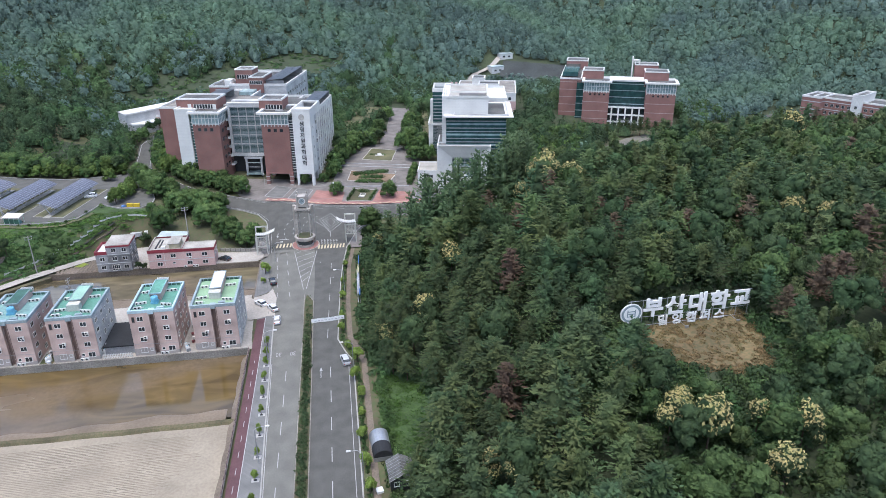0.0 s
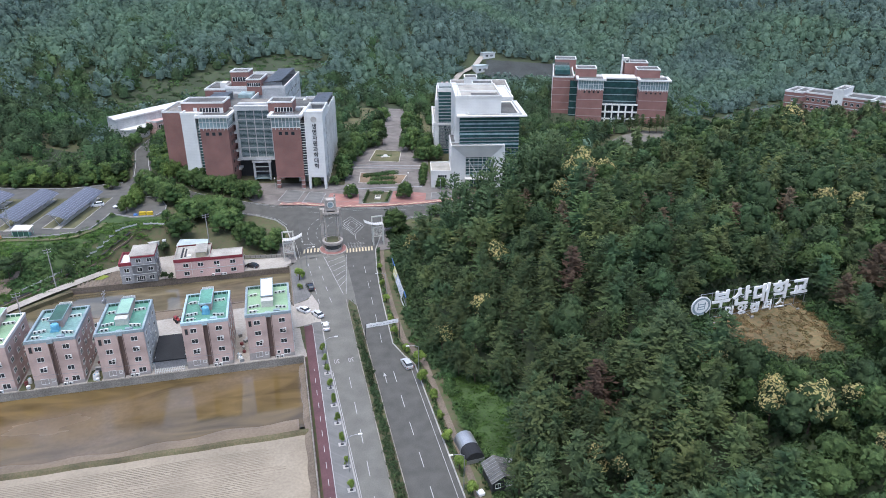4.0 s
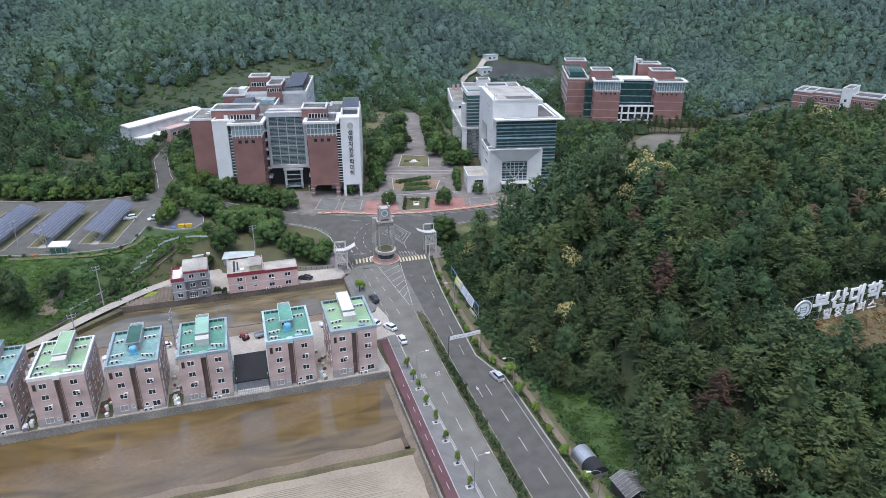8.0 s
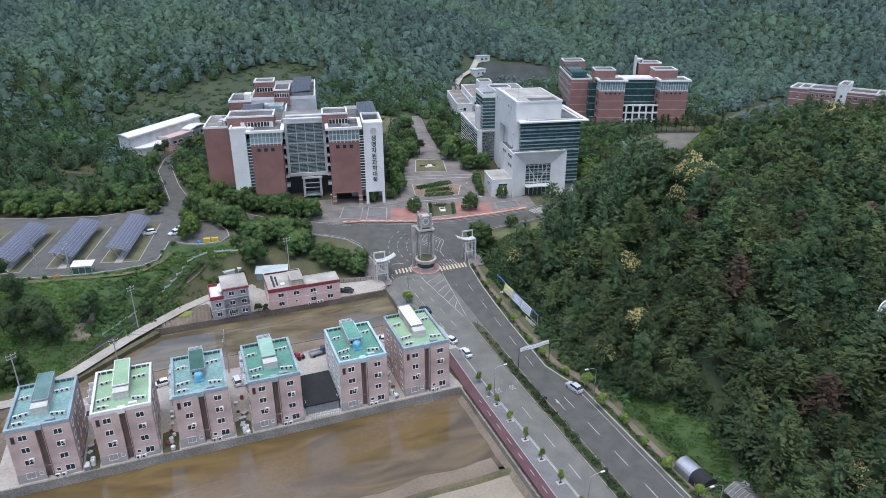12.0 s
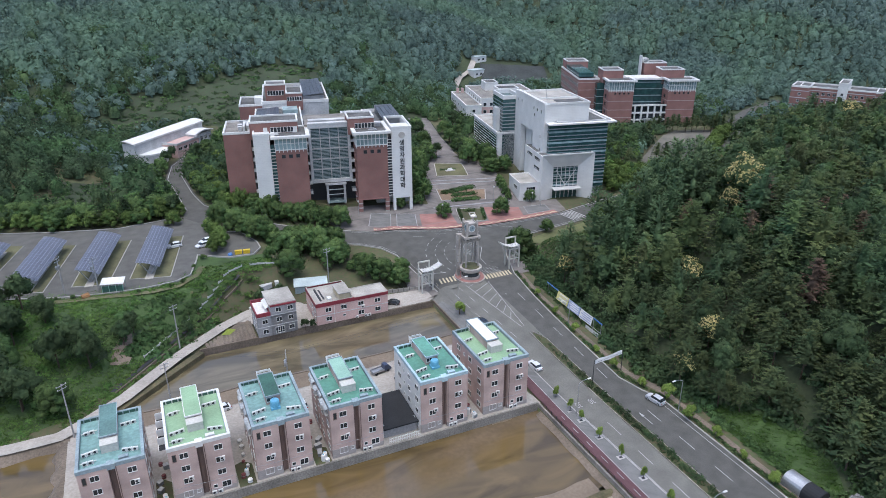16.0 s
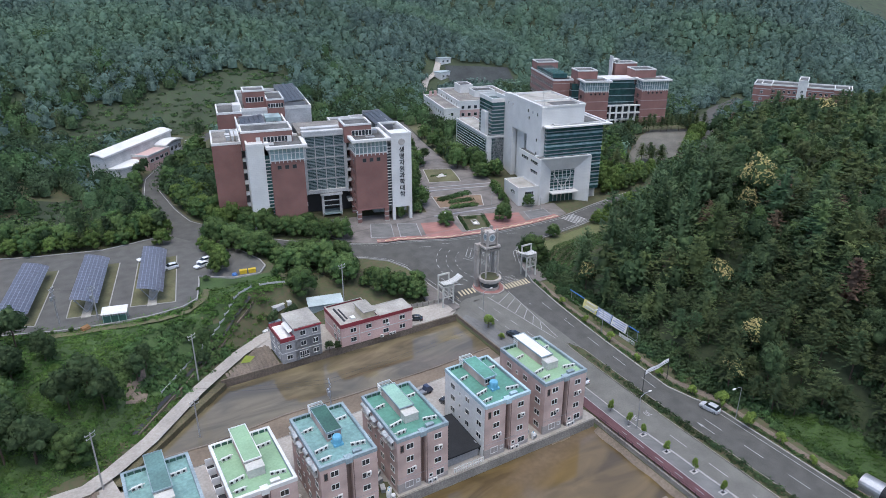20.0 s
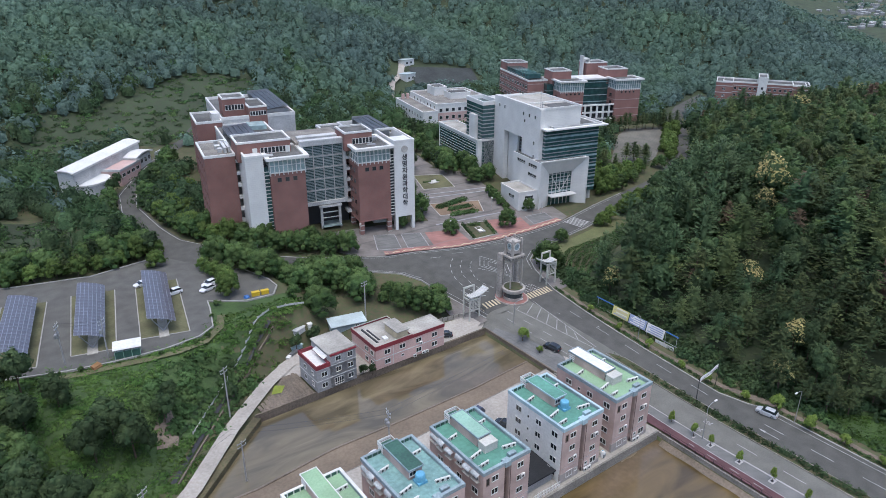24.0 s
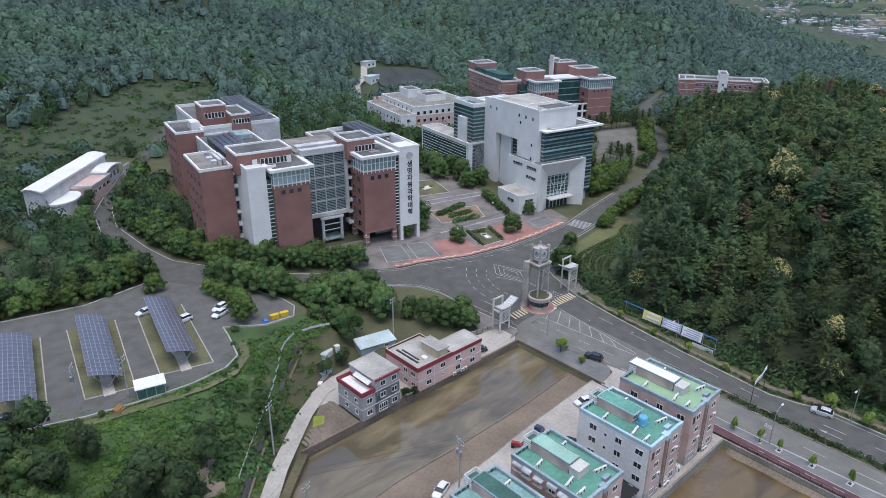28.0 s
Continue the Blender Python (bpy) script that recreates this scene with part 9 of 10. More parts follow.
for k in range(1150):
    x, y = rnd.uniform(46, 100), rnd.uniform(80, 130)
    if not bool(inside([(61, 120.5), (61.5, 122.5), (87.5, 126.5), (88.5, 117), (83.5, 104.5), (76, 104), (67.5, 106), (63.5, 111)], np.array(x), np.array(y))) and bool(inside([(48, 120), (56, 126), (92, 129), (98, 120), (94, 96), (82, 84), (58, 86), (46, 104)], np.array(x), np.array(y))):
        low.append((x, y, float(ground_z(x, y)) - 0.2, rnd.uniform(1.0, 2.1), rnd.uniform(0.9, 2.2)))
straw = []
for k in range(900):
    x, y = rnd.uniform(58, 92), rnd.uniform(103, 127)
    if bool(inside([(60.5, 121), (72, 124.6), (88, 126), (89, 117), (84, 104), (76, 103.6), (67, 105.5), (61, 116)], np.array(x), np.array(y))):
        edge_ = not bool(inside([(64, 120.5), (72, 122.5), (86, 124), (86, 117), (82, 107), (76, 106.4), (69, 108.5), (64.5, 116)], np.array(x), np.array(y)))
        if edge_ or rnd.random() < 0.45:
            straw.append((x, y, float(ground_z(x, y)) - 0.15, rnd.uniform(0.4, 1.2), rnd.uniform(0.12, 0.32)))
scatter("straw_tufts", straw, "dry straw-coloured grass tufts in the clearing", "grass", M_L_STRAW, 40, 0.16, 31)
scatter("clearing_scrub", low[::2], "climbing scrub round the sign's clearing", "scrub", M_L_OAK, 90, 0.2, 6)
scatter("clearing_creepers", low[1::2], "green creepers climbing below the sign's clearing", "scrub", M_L_BUSH, 90, 0.19, 61)
under = []
for k in range(1900):
    x, y = rnd.uniform(6, 110), rnd.uniform(42, 240)
    if bool(wooded(np.array(x), np.array(y))):
        under.append((x, y, float(ground_z(x, y)) - 0.3, rnd.uniform(1.2, 2.4), rnd.uniform(1.2, 3.4)))
scatter("undergrowth", under, "dense undergrowth between the trees of the mound", "undergrowth", M_L_OAK, 34, 0.27, 7)
foot = []
for k in range(620):
    y = rnd.uniform(60, 226)
    x = rnd.uniform(4.6, 11.0) + (2.5 if y > 205 else 0.0) - (1.5 if 150 < y < 195 else 0.0)
    if not bool(inside([(4, 95), (9, 95), (11, 107), (16, 115), (18, 125), (15.5, 132), (11, 138), (4, 140)], np.array(x), np.array(y))) and not (y > 172 and y < 202 and x < 6.2):
        foot.append((x, y, float(ground_z(x, y)) - 0.3, rnd.uniform(0.9, 1.9), rnd.uniform(1.0, 2.6)))
scatter("mound_foot_scrub", foot, "dense dark scrub along the foot of the mound", "scrub", M_L_OAK, 60, 0.24, 41)
mead = []
for k in range(700):
    x, y = rnd.uniform(-112, 16), rnd.uniform(388, 462)
    if bool(inside([(-112, 396), (-94, 424), (-80, 424), (-65, 430), (-38, 452), (-19, 459), (6, 455), (12, 443), (-26, 418), (-37, 405), (-48, 402), (-60, 396), (-70, 404), (-97, 392), (-108, 392)], np.array(x), np.array(y))):
        mead.append((x, y, float(ground_z(x, y)) - 0.2, rnd.uniform(0.8, 3.0), rnd.uniform(0.3, 0.9)))
for x, y in [(rnd.uniform(-130, -105), rnd.uniform(299, 333)) for k in range(120)]:
    mead.append((x, y, float(ground_z(x, y)) - 0.2, rnd.uniform(0.8, 2.6), rnd.uniform(0.3, 0.8)))
scatter("meadow_scrub", mead[::2], "scattered dark scrub on the grass slopes", "scrub", M_L_OAK, 40, 0.24, 42)
scatter("meadow_weeds", mead[1::2], "tall green weeds on the grass slopes", "weeds", M_L_BUSH, 40, 0.24, 43)
tuft = []
for k in range(420):
    x, y = rnd.uniform(5, 22), rnd.uniform(108, 142)
    if bool(inside([(5.4, 122), (6.8, 113), (11, 109), (16, 116), (18.5, 125), (16.5, 132), (11.5, 138), (7.4, 140), (6, 132)], np.array(x), np.array(y))):
        tuft.append((x, y, float(ground_z(x, y)), rnd.uniform(0.6, 1.3), rnd.uniform(0.12, 0.28)))
scatter("field_grass", tuft, "tall bright grass in the plot", "grass", M_L_BLADE, 60, 0.1, 8)
ring_b = []
for k in range(40):
    a = k * 0.157
    ring_b.append((12.0 + 7.2 * math.cos(a), 125 + 17.5 * math.sin(a), 0.0, rnd.uniform(0.8, 1.7), rnd.uniform(0.7, 1.5)))
scatter("field_edge_shrubs", [b for b in ring_b if b[0] > 5.2], "shrubs round the bright green plot", "shrubs", M_L_BUSH, 60, 0.22, 9)
for (x0, y0), (x1, y1), w in (((7, 278.6), (19.5, 280.0), 2.6), ((9.5, 275.4), (18, 274.6), 2.2), ((8, 271.6), (17, 270.4), 2.4), ((2.9, 253.6), (6, 263.4), 1.25), ((11.4, 252.6), (14.5, 261.4), 1.25), ((8.2, 261.8), (11.0, 261.0), 1.7), ((15, 299.6), (21, 298.4), 0.8)):
    hd, k = [], int(math.hypot(x1 - x0, y1 - y0) / 0.8)
    for i in range(k + 1):
        x, y = x0 + (x1 - x0) * i / k, y0 + (y1 - y0) * i / k
        hd.append((x, y, float(ground_z(x, y)) + 0.15, w * 0.62, 1.1 if w > 1 else 0.6))
    scatter("clipped_hedge", hd, "dense clipped hedge in a plaza bed", "hedge", M_L_BUSH, 90, 0.17, 10)
north_rows = []
for k in range(5):
    for i in range(46):
        x = 10 + i * 1.0 + k * 0.6
        y = 234 + np.clip((x - 45) * 0.36, 0, 62) - 4.0 - 2.6 * k - 8 * (1 - float(ss(10, 26, x)))
        north_rows.append((x, float(y), float(ground_z(x, y)) - 0.1, 0.95, 1.0))
scatter("slope_hedges", north_rows, "terraced rows of low hedge on the mound's grass slope", "hedge", M_L_BUSH, 60, 0.18, 12)
sheet("slope_grass", [(17, 233.5), (26, 235.6), (41.5, 237.8), (58, 240.6), (60, 234.5), (44, 231), (30, 229.5), (20, 227)], M_YGRASS, "pale grass strip above the kerb at the foot of the mound", "grass", -0.12, 2.5)


# ---- cars ----
def loft(sections):
    """A closed hull through cross-sections of equal length, each a list of points."""
    g = Geo()
    n = len(sections[0])
    for s in sections:
        g.v += [tuple(p) for p in s]
    for j in range(len(sections) - 1):
        g.f += [(j * n + i, j * n + (i + 1) % n, (j + 1) * n + (i + 1) % n, (j + 1) * n + i) for i in range(n)]
    g.f += [tuple(reversed(range(n))), tuple((len(sections) - 1) * n + i for i in range(n))]
    return g


PAINT = {"white": surf("white_car_paint", (0.75, 0.76, 0.77), None, 1, 0.25, 0, 0, 0.03, coat=0.6), "silver": surf("silver_car_paint", (0.58, 0.59, 0.60), None, 1, 0.28, 0.2, 0, 0.03, coat=0.6),
         "black": surf("black_car_paint", (0.02, 0.021, 0.024), None, 1, 0.2, 0, 0, 0.03, coat=0.6), "navy": surf("navy_truck_paint", (0.03, 0.045, 0.09), None, 1, 0.3, 0, 0, 0.05, coat=0.5),
         "red": surf("red_machine_paint", (0.3, 0.03, 0.025), None, 1, 0.4, 0, 0, 0.1), "yellow": surf("yellow_paint", (0.65, 0.45, 0.03), None, 1, 0.5, 0, 0, 0.1), "blue": surf("bright_blue_paint", (0.05, 0.16, 0.42), None, 1, 0.5, 0, 0, 0.1)}
M_TYRE = surf("tyre_rubber", (0.02, 0.02, 0.021), None, 2, 0.85, 0, 0, 0.1)
M_LAMP = surf("car_lamp", (0.7, 0.7, 0.68), None, 1, 0.2, 0, 0, 0.05)
M_TAIL = surf("tail_lamp", (0.35, 0.02, 0.02), None, 1, 0.25, 0, 0, 0.05)
CARS = {}


def car(x, y, rz, colour="white", suv=False, z=None, label=""):
    key = (colour, suv)
    if key not in CARS:
        hi = 0.18 if suv else 0.0
        c = thing("car", label or colour + " parked car", "car", None, "parked cars")
        secs = []
        for yy, w, z0, z1 in ((-2.25, 0.72, 0.38, 0.72), (-2.1, 0.86, 0.28, 0.92 + hi), (-1.0, 0.92, 0.24, 0.98 + hi), (0.6, 0.92, 0.24, 0.96 + hi), (1.7, 0.90, 0.26, 0.86 + hi), (2.15, 0.80, 0.32, 0.72 + hi), (2.28, 0.66, 0.42, 0.62)):
            secs.append([(-w, yy, z0), (w, yy, z0), (w, yy, z1 - 0.16), (w * 0.9, yy, z1), (-w * 0.9, yy, z1), (-w, yy, z1 - 0.16)])
        part("body", loft(secs), PAINT[colour], c)
        t0 = -2.0 if suv else -1.75
        cab = []
        for yy, w, zz in ((t0, 0.80, 1.0 + hi), (t0 + 0.45, 0.72, 1.42 + hi), (-0.2, 0.70, 1.50 + hi), (0.35, 0.70, 1.44 + hi), (1.05, 0.80, 0.98 + hi)):
            cab.append([(-0.84, yy, 0.92 + hi), (0.84, yy, 0.92 + hi), (w, yy, zz), (-w, yy, zz)])
        part("glasshouse", loft(cab), M_GLASS, c, "dark car windows")
        part("roof", loft([[(-0.70, t0 + 0.42, 1.40 + hi), (0.70, t0 + 0.42, 1.40 + hi), (0.64, t0 + 0.44, 1.46 + hi), (-0.64, t0 + 0.44, 1.46 + hi)], [(-0.71, -0.2, 1.48 + hi), (0.71, -0.2, 1.48 + hi), (0.62, -0.2, 1.54 + hi), (-0.62, -0.2, 1.54 + hi)],
                           [(-0.70, 0.38, 1.42 + hi), (0.70, 0.38, 1.42 + hi), (0.62, 0.36, 1.48 + hi), (-0.62, 0.36, 1.48 + hi)]]), PAINT[colour], c)
        for sx in (-1, 1):
            for yy in (-1.35, 1.4):
                wh = part("wheel", Geo().tube((sx * 0.70, yy, 0.33), (sx * 0.93, yy, 0.33), 0.33, None, 14), M_TYRE, c)
                part("rim", Geo().tube((sx * 0.90, yy, 0.33), (sx * 0.945, yy, 0.33), 0.2, None, 10), M_METAL, wh)
            part("headlight", Geo().box(sx * 0.62 - 0.17, sx * 0.62 + 0.17, 2.08, 2.24, 0.60, 0.74), M_LAMP, c)
            part("tail_light", Geo().box(sx * 0.68 - 0.13, sx * 0.68 + 0.13, -2.24, -2.1, 0.62, 0.84), M_TAIL, c)
            part("mirror", Geo().box(sx * 0.98 - 0.1, sx * 0.98 + 0.1, 0.62, 0.78, 0.98 + hi, 1.12 + hi), PAINT[colour], c)
        CARS[key] = c
        c.matrix_basis = pose(x, y, float(ground_z(x, y)) if z is None else z, 0, 0, rz)
    else:
        c = copy_thing(CARS[key], pose(x, y, float(ground_z(x, y)) if z is None else z, 0, 0, rz))
    if label:
        c["label"] = label
    return c


car(-1.3, 146.2, 12, "silver", True, 0.0, "silver estate car parked in the lay-by")
car(-20.6, 175.6, 28, "white", False, None, "white saloon turning out of the housing drive")
car(-19.0, 168.6, 4, "white", False, None, "white saloon parked at the kerb")
car(-24.2, 179.6, 38, "white", False, None, "white hatchback parked on the concrete drive")
car(-21.6, 191.6, 12, "black", True, None, "black car parked beside the paved corner")
car(-90.2, 183.4, 100, "white", False, -0.2, "white saloon parked behind the blocks")
car(-73.6, 177.8, 5, "white", True, -0.2, "white car parked between two blocks")
car(-78.2, 184.6, 110, "white", False, -0.2, "white saloon parked behind the blocks")
car(-36.2, 183.6, 75, "white", False, -0.2, "white saloon parked behind the blocks")
car(-49.8, 177.2, 20, "black", False, -0.2, "black car parked between two blocks")
car(-38.6, 214.0, 60, "black", False, 0.32, "dark car parked beside the pink house")
car(-97.6, 272.2, 100, "white", False, 9.06, "white car parked under the solar canopy")
car(-92.2, 262.0, 100, "white", True, 9.06, "white car parked under the solar canopy")
car(-84.2, 259.0, 112, "white", False, 9.06, "white car parked in the small bay")
car(-82.8, 261.6, 112, "white", True, 9.06, "white car parked in the small bay")
car(-134.2, 247.0, 95, "black", False, 9.06, "black car parked under the solar canopy")
car(-66.5, 322, 60, "white", False, None, "white car parked behind the brick wing")
tk = thing("pickup_truck", "navy pickup truck with an open grey bed", "truck", pose(-53.0, 183.2, -0.15, 0, 0, -78))
part("cab", loft([[(-0.85, yy, 0.5), (0.85, yy, 0.5), (w, yy, zz), (-w, yy, zz)] for yy, w, zz in ((0.6, 0.8, 1.0), (0.7, 0.72, 1.9), (1.7, 0.72, 1.9), (2.3, 0.8, 1.1), (2.5, 0.8, 0.9))]), PAINT["navy"], tk)
part("bed", Geo().box(-0.85, 0.85, -2.5, 0.55, 0.6, 0.8).box(-0.85, -0.78, -2.5, 0.55, 0.8, 1.15).box(0.78, 0.85, -2.5, 0.55, 0.8, 1.15).box(-0.78, 0.78, -2.5, -2.43, 0.8, 1.15), M_METAL, tk, "grey open load bed")
for sx in (-1, 1):
    for yy in (-1.6, 1.6):
        part("wheel", Geo().tube((sx * 0.6, yy, 0.36), (sx * 0.86, yy, 0.36), 0.36, None, 12), M_TYRE, tk)
rt = thing("farm_tractor", "small red farm machine behind the blocks", "tractor", pose(-58.0, 183.0, -0.15, 0, 0, 30))
part("hood", Geo().box(-0.4, 0.4, 0.2, 1.8, 0.6, 1.2).box(-0.5, 0.5, -0.9, 0.2, 0.6, 0.9), PAINT["red"], rt)
part("roll_bar", Geo().box(-0.55, -0.47, -0.9, -0.8, 0.9, 2.1).box(0.47, 0.55, -0.9, -0.8, 0.9, 2.1).box(-0.55, 0.55, -0.9, -0.8, 2.0, 2.1), M_DARK, rt)
for sx in (-1, 1):
    part("wheel", Geo().tube((sx * 0.45, -0.6, 0.55), (sx * 0.8, -0.6, 0.55), 0.55, None, 12), M_TYRE, rt)
    part("wheel", Geo().tube((sx * 0.4, 1.4, 0.35), (sx * 0.6, 1.4, 0.35), 0.35, None, 12), M_TYRE, rt)


# ---- solar canopies of the car park ----
def canopy(x, y, first=None):
    m = pose(x, y, 9.05, 0, 0, -11.7)
    if first:
        return copy_thing(first, m)
    c = thing("solar_canopy", "long arched solar canopy over parking bays", "solar canopy", m, "solar canopies")
    part("plinth", Geo().box(-1.1, 1.1, -1.5, 30.5, 0.0, 0.18), M_CONC, c, "pale concrete strip")
    for k in range(6):
        yy = 1.5 + 5.3 * k
        part("support", Geo().tube((0, yy, 0.1), (-2.6, yy, 4.3), 0.13, None, 6).tube((0, yy, 0.1), (2.4, yy, 3.2), 0.13, None, 6).tube((-3.0, yy, 4.35), (3.0, yy, 2.75), 0.1, None, 6), M_METAL, c, "forked steel support")
    for xx, zz in ((-2.0, 4.15), (2.0, 3.05)):
        part("purlin", Geo().box(xx - 0.08, xx + 0.08, -0.4, 29.6, zz, zz + 0.16), M_METAL, c)
    n, rows_ = 7, 17
    cell, rim_ = Geo(), Geo().box(-0.445, 0.445, -0.868, 0.868, -0.04, 0.0).mesh("panel_frame", M_SOLARF)
    cell.box(-0.40, 0.40, -0.82, 0.82, 0.0, 0.012)
    cell = cell.mesh("solar_cell", M_SOLAR)
    for i in range(n):
        u = (i + 0.5) / n * 2 - 1
        zz, sl = 3.85 - 0.95 * u - 0.35 * u * u, math.degrees(math.atan((0.95 + 0.7 * u) / 3.1))
        for j in range(rows_):
            p = part("solar_panel", rim_, None, c, "", pose(3.1 * u, 0.9 + 1.738 * j, zz + 0.28, 0, sl, 0))
            part("solar_cell", cell, None, p)
    return c


first = canopy(-100.4, 242.2)
canopy(-115.7, 243.8, first), canopy(-131.0, 246.0, first), canopy(-146.3, 249.5, first)
ki = thing("bin_shelter", "green mesh bin shelter with a white sheet roof", "shelter", pose(-112.4, 236.9, 9.0, 0, 0, -14))
part("roof", Geo().face([(-0.3, -0.3, 2.5), (5.6, -0.3, 2.5), (5.6, 2.9, 3.1), (-0.3, 2.9, 3.1)]).face([(-0.3, 2.9, 3.0), (5.6, 2.9, 3.0), (5.6, -0.3, 2.4), (-0.3, -0.3, 2.4)]), M_WHITEP, ki, "white sheet roof")
for xx in (0, 1.75, 3.5, 5.25):
    part("post", Geo().box(xx - 0.05, xx + 0.05, -0.05, 0.05, 0, 2.5), M_MINT, ki)
    part("post", Geo().box(xx - 0.05, xx + 0.05, 2.5, 2.6, 0, 2.95), M_MINT, ki)
    if xx < 5:
        part("mesh_panel", Geo().box(xx + 0.08, xx + 1.67, -0.02, 0.02, 0.1, 1.8), M_DKGREEN, ki)
        part("bin", Geo().box(xx + 0.3, xx + 1.4, 0.6, 1.8, 0.0, 1.1), M_TURQ, ki)
for x, y, rz in ((-75.0, 248.6, -8), (-72.6, 248.2, -8)):
    yb = thing("grit_box", "yellow grit box at the car park's edge", "grit box", pose(x, y, 9.05, 0, 0, rz), "grit boxes")
    part("body", Geo().box(-1.0, 1.0, -0.5, 0.5, 0, 1.0), PAINT["yellow"], yb)
    part("lid", Geo().box(-1.05, 1.05, -0.55, 0.55, 1.0, 1.12), PAINT["yellow"], yb)
bb = thing("tarp_bundle", "blue tarpaulin bundle beside the grit boxes", "tarpaulin", pose(-77.4, 248.9, 9.05))
part("tarp", loft([[(-0.8 * k, yy, 0), (0.8 * k, yy, 0), (0.5 * k, yy, 0.6 * k), (-0.5 * k, yy, 0.6 * k)] for yy, k in ((-0.8, 0.5), (-0.3, 1.0), (0.4, 0.9), (0.8, 0.5))]), PAINT["blue"], bb)


# ---- poles, lamps, signs ----
def street_lamp(x, y, side, z=0.1, h=8.0):
    l_ = thing("street_lamp", "grey street lamp with a curved arm", "street lamp", pose(x, y, z, 0, 0, 0 if side > 0 else 180), "street lamps")
    part("pole", Geo().tube((0, 0, 0), (0, 0, h), 0.1, 0.07, 8), M_METAL, l_)
    part("arm", Geo().tube((0, 0, h), (0.9, 0, h + 0.5), 0.06, None, 6).tube((0.9, 0, h + 0.5), (2.2, 0, h + 0.6), 0.05, None, 6), M_METAL, l_)
    part("lamp_head", Geo().box(2.1, 2.9, -0.16, 0.16, h + 0.52, h + 0.68), M_WHITEP, l_)


for x, y, s in ((-20.1, 149.4, 1), (-19.2, 112.0, 1), (1.0, 102.0, -1), (0.6, 141.0, -1), (-0.4, 182, -1), (-21.6, 206, 1), (-20.0, 78, 1)):
    street_lamp(x, y, s)
for x, y in ((-2.2, 259.6), (-29.5, 272.0), (34, 258), (36.8, 256.4), (23, 268)):
    pl = thing("plaza_lamp", "slim lamp post on the plaza", "street lamp", pose(x, y, float(ground_z(x, y)) + 0.1), "plaza lamps")
    part("pole", Geo().tube((0, 0, 0), (0, 0, 4.6), 0.07, 0.05, 6), M_METAL, pl)
    part("lamp_head", Geo().lathe([(0.1, 4.6), (0.28, 4.75), (0.3, 5.0), (0.12, 5.2)], 10), M_WHITEP, pl)


def utility_pole(x, y, z, h, rz=0, boxes=0, label="concrete utility pole with crossarms"):
    u = thing("utility_pole", label, "utility pole", pose(x, y, z, 0, 0, rz), "utility poles")
    part("pole", Geo().tube((0, 0, -0.5), (0, 0, h), 0.19, 0.12, 8), M_WOODP, u)
    for k, (hh, w) in enumerate(((h - 0.4, 1.1), (h - 1.2, 1.0))):
        part("crossarm", Geo().box(-w, w, -0.06, 0.06, hh - 0.06, hh + 0.06), M_METAL, u)
        for xx in (-w * 0.9, 0.1, w * 0.9):
            part("insulator", Geo().lathe([(0.06, hh + 0.06), (0.09, hh + 0.2), (0.04, hh + 0.32)], 8, xx), M_WHITEP, u)
    for k in range(boxes):
        part("transformer", Geo().lathe([(0.3, h - 3.4), (0.33, h - 3.3), (0.33, h - 2.5), (0.2, h - 2.35)], 12, -0.5 + 1.0 * k, 0.25), M_METAL, u)
    return u


utility_pole(-96.0, 213.8, 0.3, 12.5, 30)
utility_pole(-119.2, 186.6, 0.0, 13.0, 35)
utility_pole(-75.0, 183.0, -0.2, 11.5, 80, 2, "concrete utility pole with two transformers")
utility_pole(-52.4, 230.4, 1.4, 12.5, 15)
utility_pole(-121.8, 241.6, 8.7, 10.5, 60, 2, "concrete utility pole with equipment boxes")
utility_pole(-113.4, 239.0, 8.7, 10.0, 40, 1, "concrete utility pole with an equipment box")
utility_pole(-100.0, 195.0, -1.5, 9.5, 20)
WIRES = Geo()
for a, b in (((-96.0, 213.8, 12.4), (-119.2, 186.6, 12.6)), ((-96.0, 213.8, 12.4), (-52.4, 230.4, 13.6)), ((-121.8, 241.6, 18.8), (-113.4, 239.0, 18.4)), ((-119.2, 186.6, 12.6), (-100.9, 198.0, 8.6)), ((-100.9, 198.0, 8.6), (-75.0, 183.0, 11.0)), ((-75.0, 183.0, 11.0), (-33.5, 190.0, 8.6))):
    a, b = Vector(a), Vector(b)
    for off in (-0.7, 0.7):
        pts = [a.lerp(b, t / 6) + Vector((off * 0.4, off, -1.6 * (t / 6) * (1 - t / 6))) for t in range(7)]
        for p, q in zip(pts, pts[1:]):
            WIRES.tube(p, q, 0.018, None, 4)
tagged(new("overhead_wires", WIRES.mesh("overhead_wires", M_DARK)), "thin dark overhead wires between the poles", "wires", "", "stuff")

M_BANNER = surf("banner_cloth", (0.84, 0.84, 0.82), (0.78, 0.78, 0.76), 0.6, 0.8, 0, 0, 0.05)
ban = thing("road_banner", "white cloth banner stretched across a carriageway", "banner")
for x, y in ((-9.6, 158.2), (-0.7, 159.2)):
    part("post", Geo().tube((x, y, 0), (x, y, 6.2), 0.09, 0.07, 8), M_DARK, ban)
cl = Geo()
wave = [(-9.3 + 0.84 * k, 158.2 + 0.1 * k + 0.12 * math.sin(0.9 * k)) for k in range(11)]
cl.prism(wave + [(x, y + 0.03) for x, y in reversed(wave)], 4.9, 6.0)
part("cloth", cl, M_BANNER, ban, "white cloth")
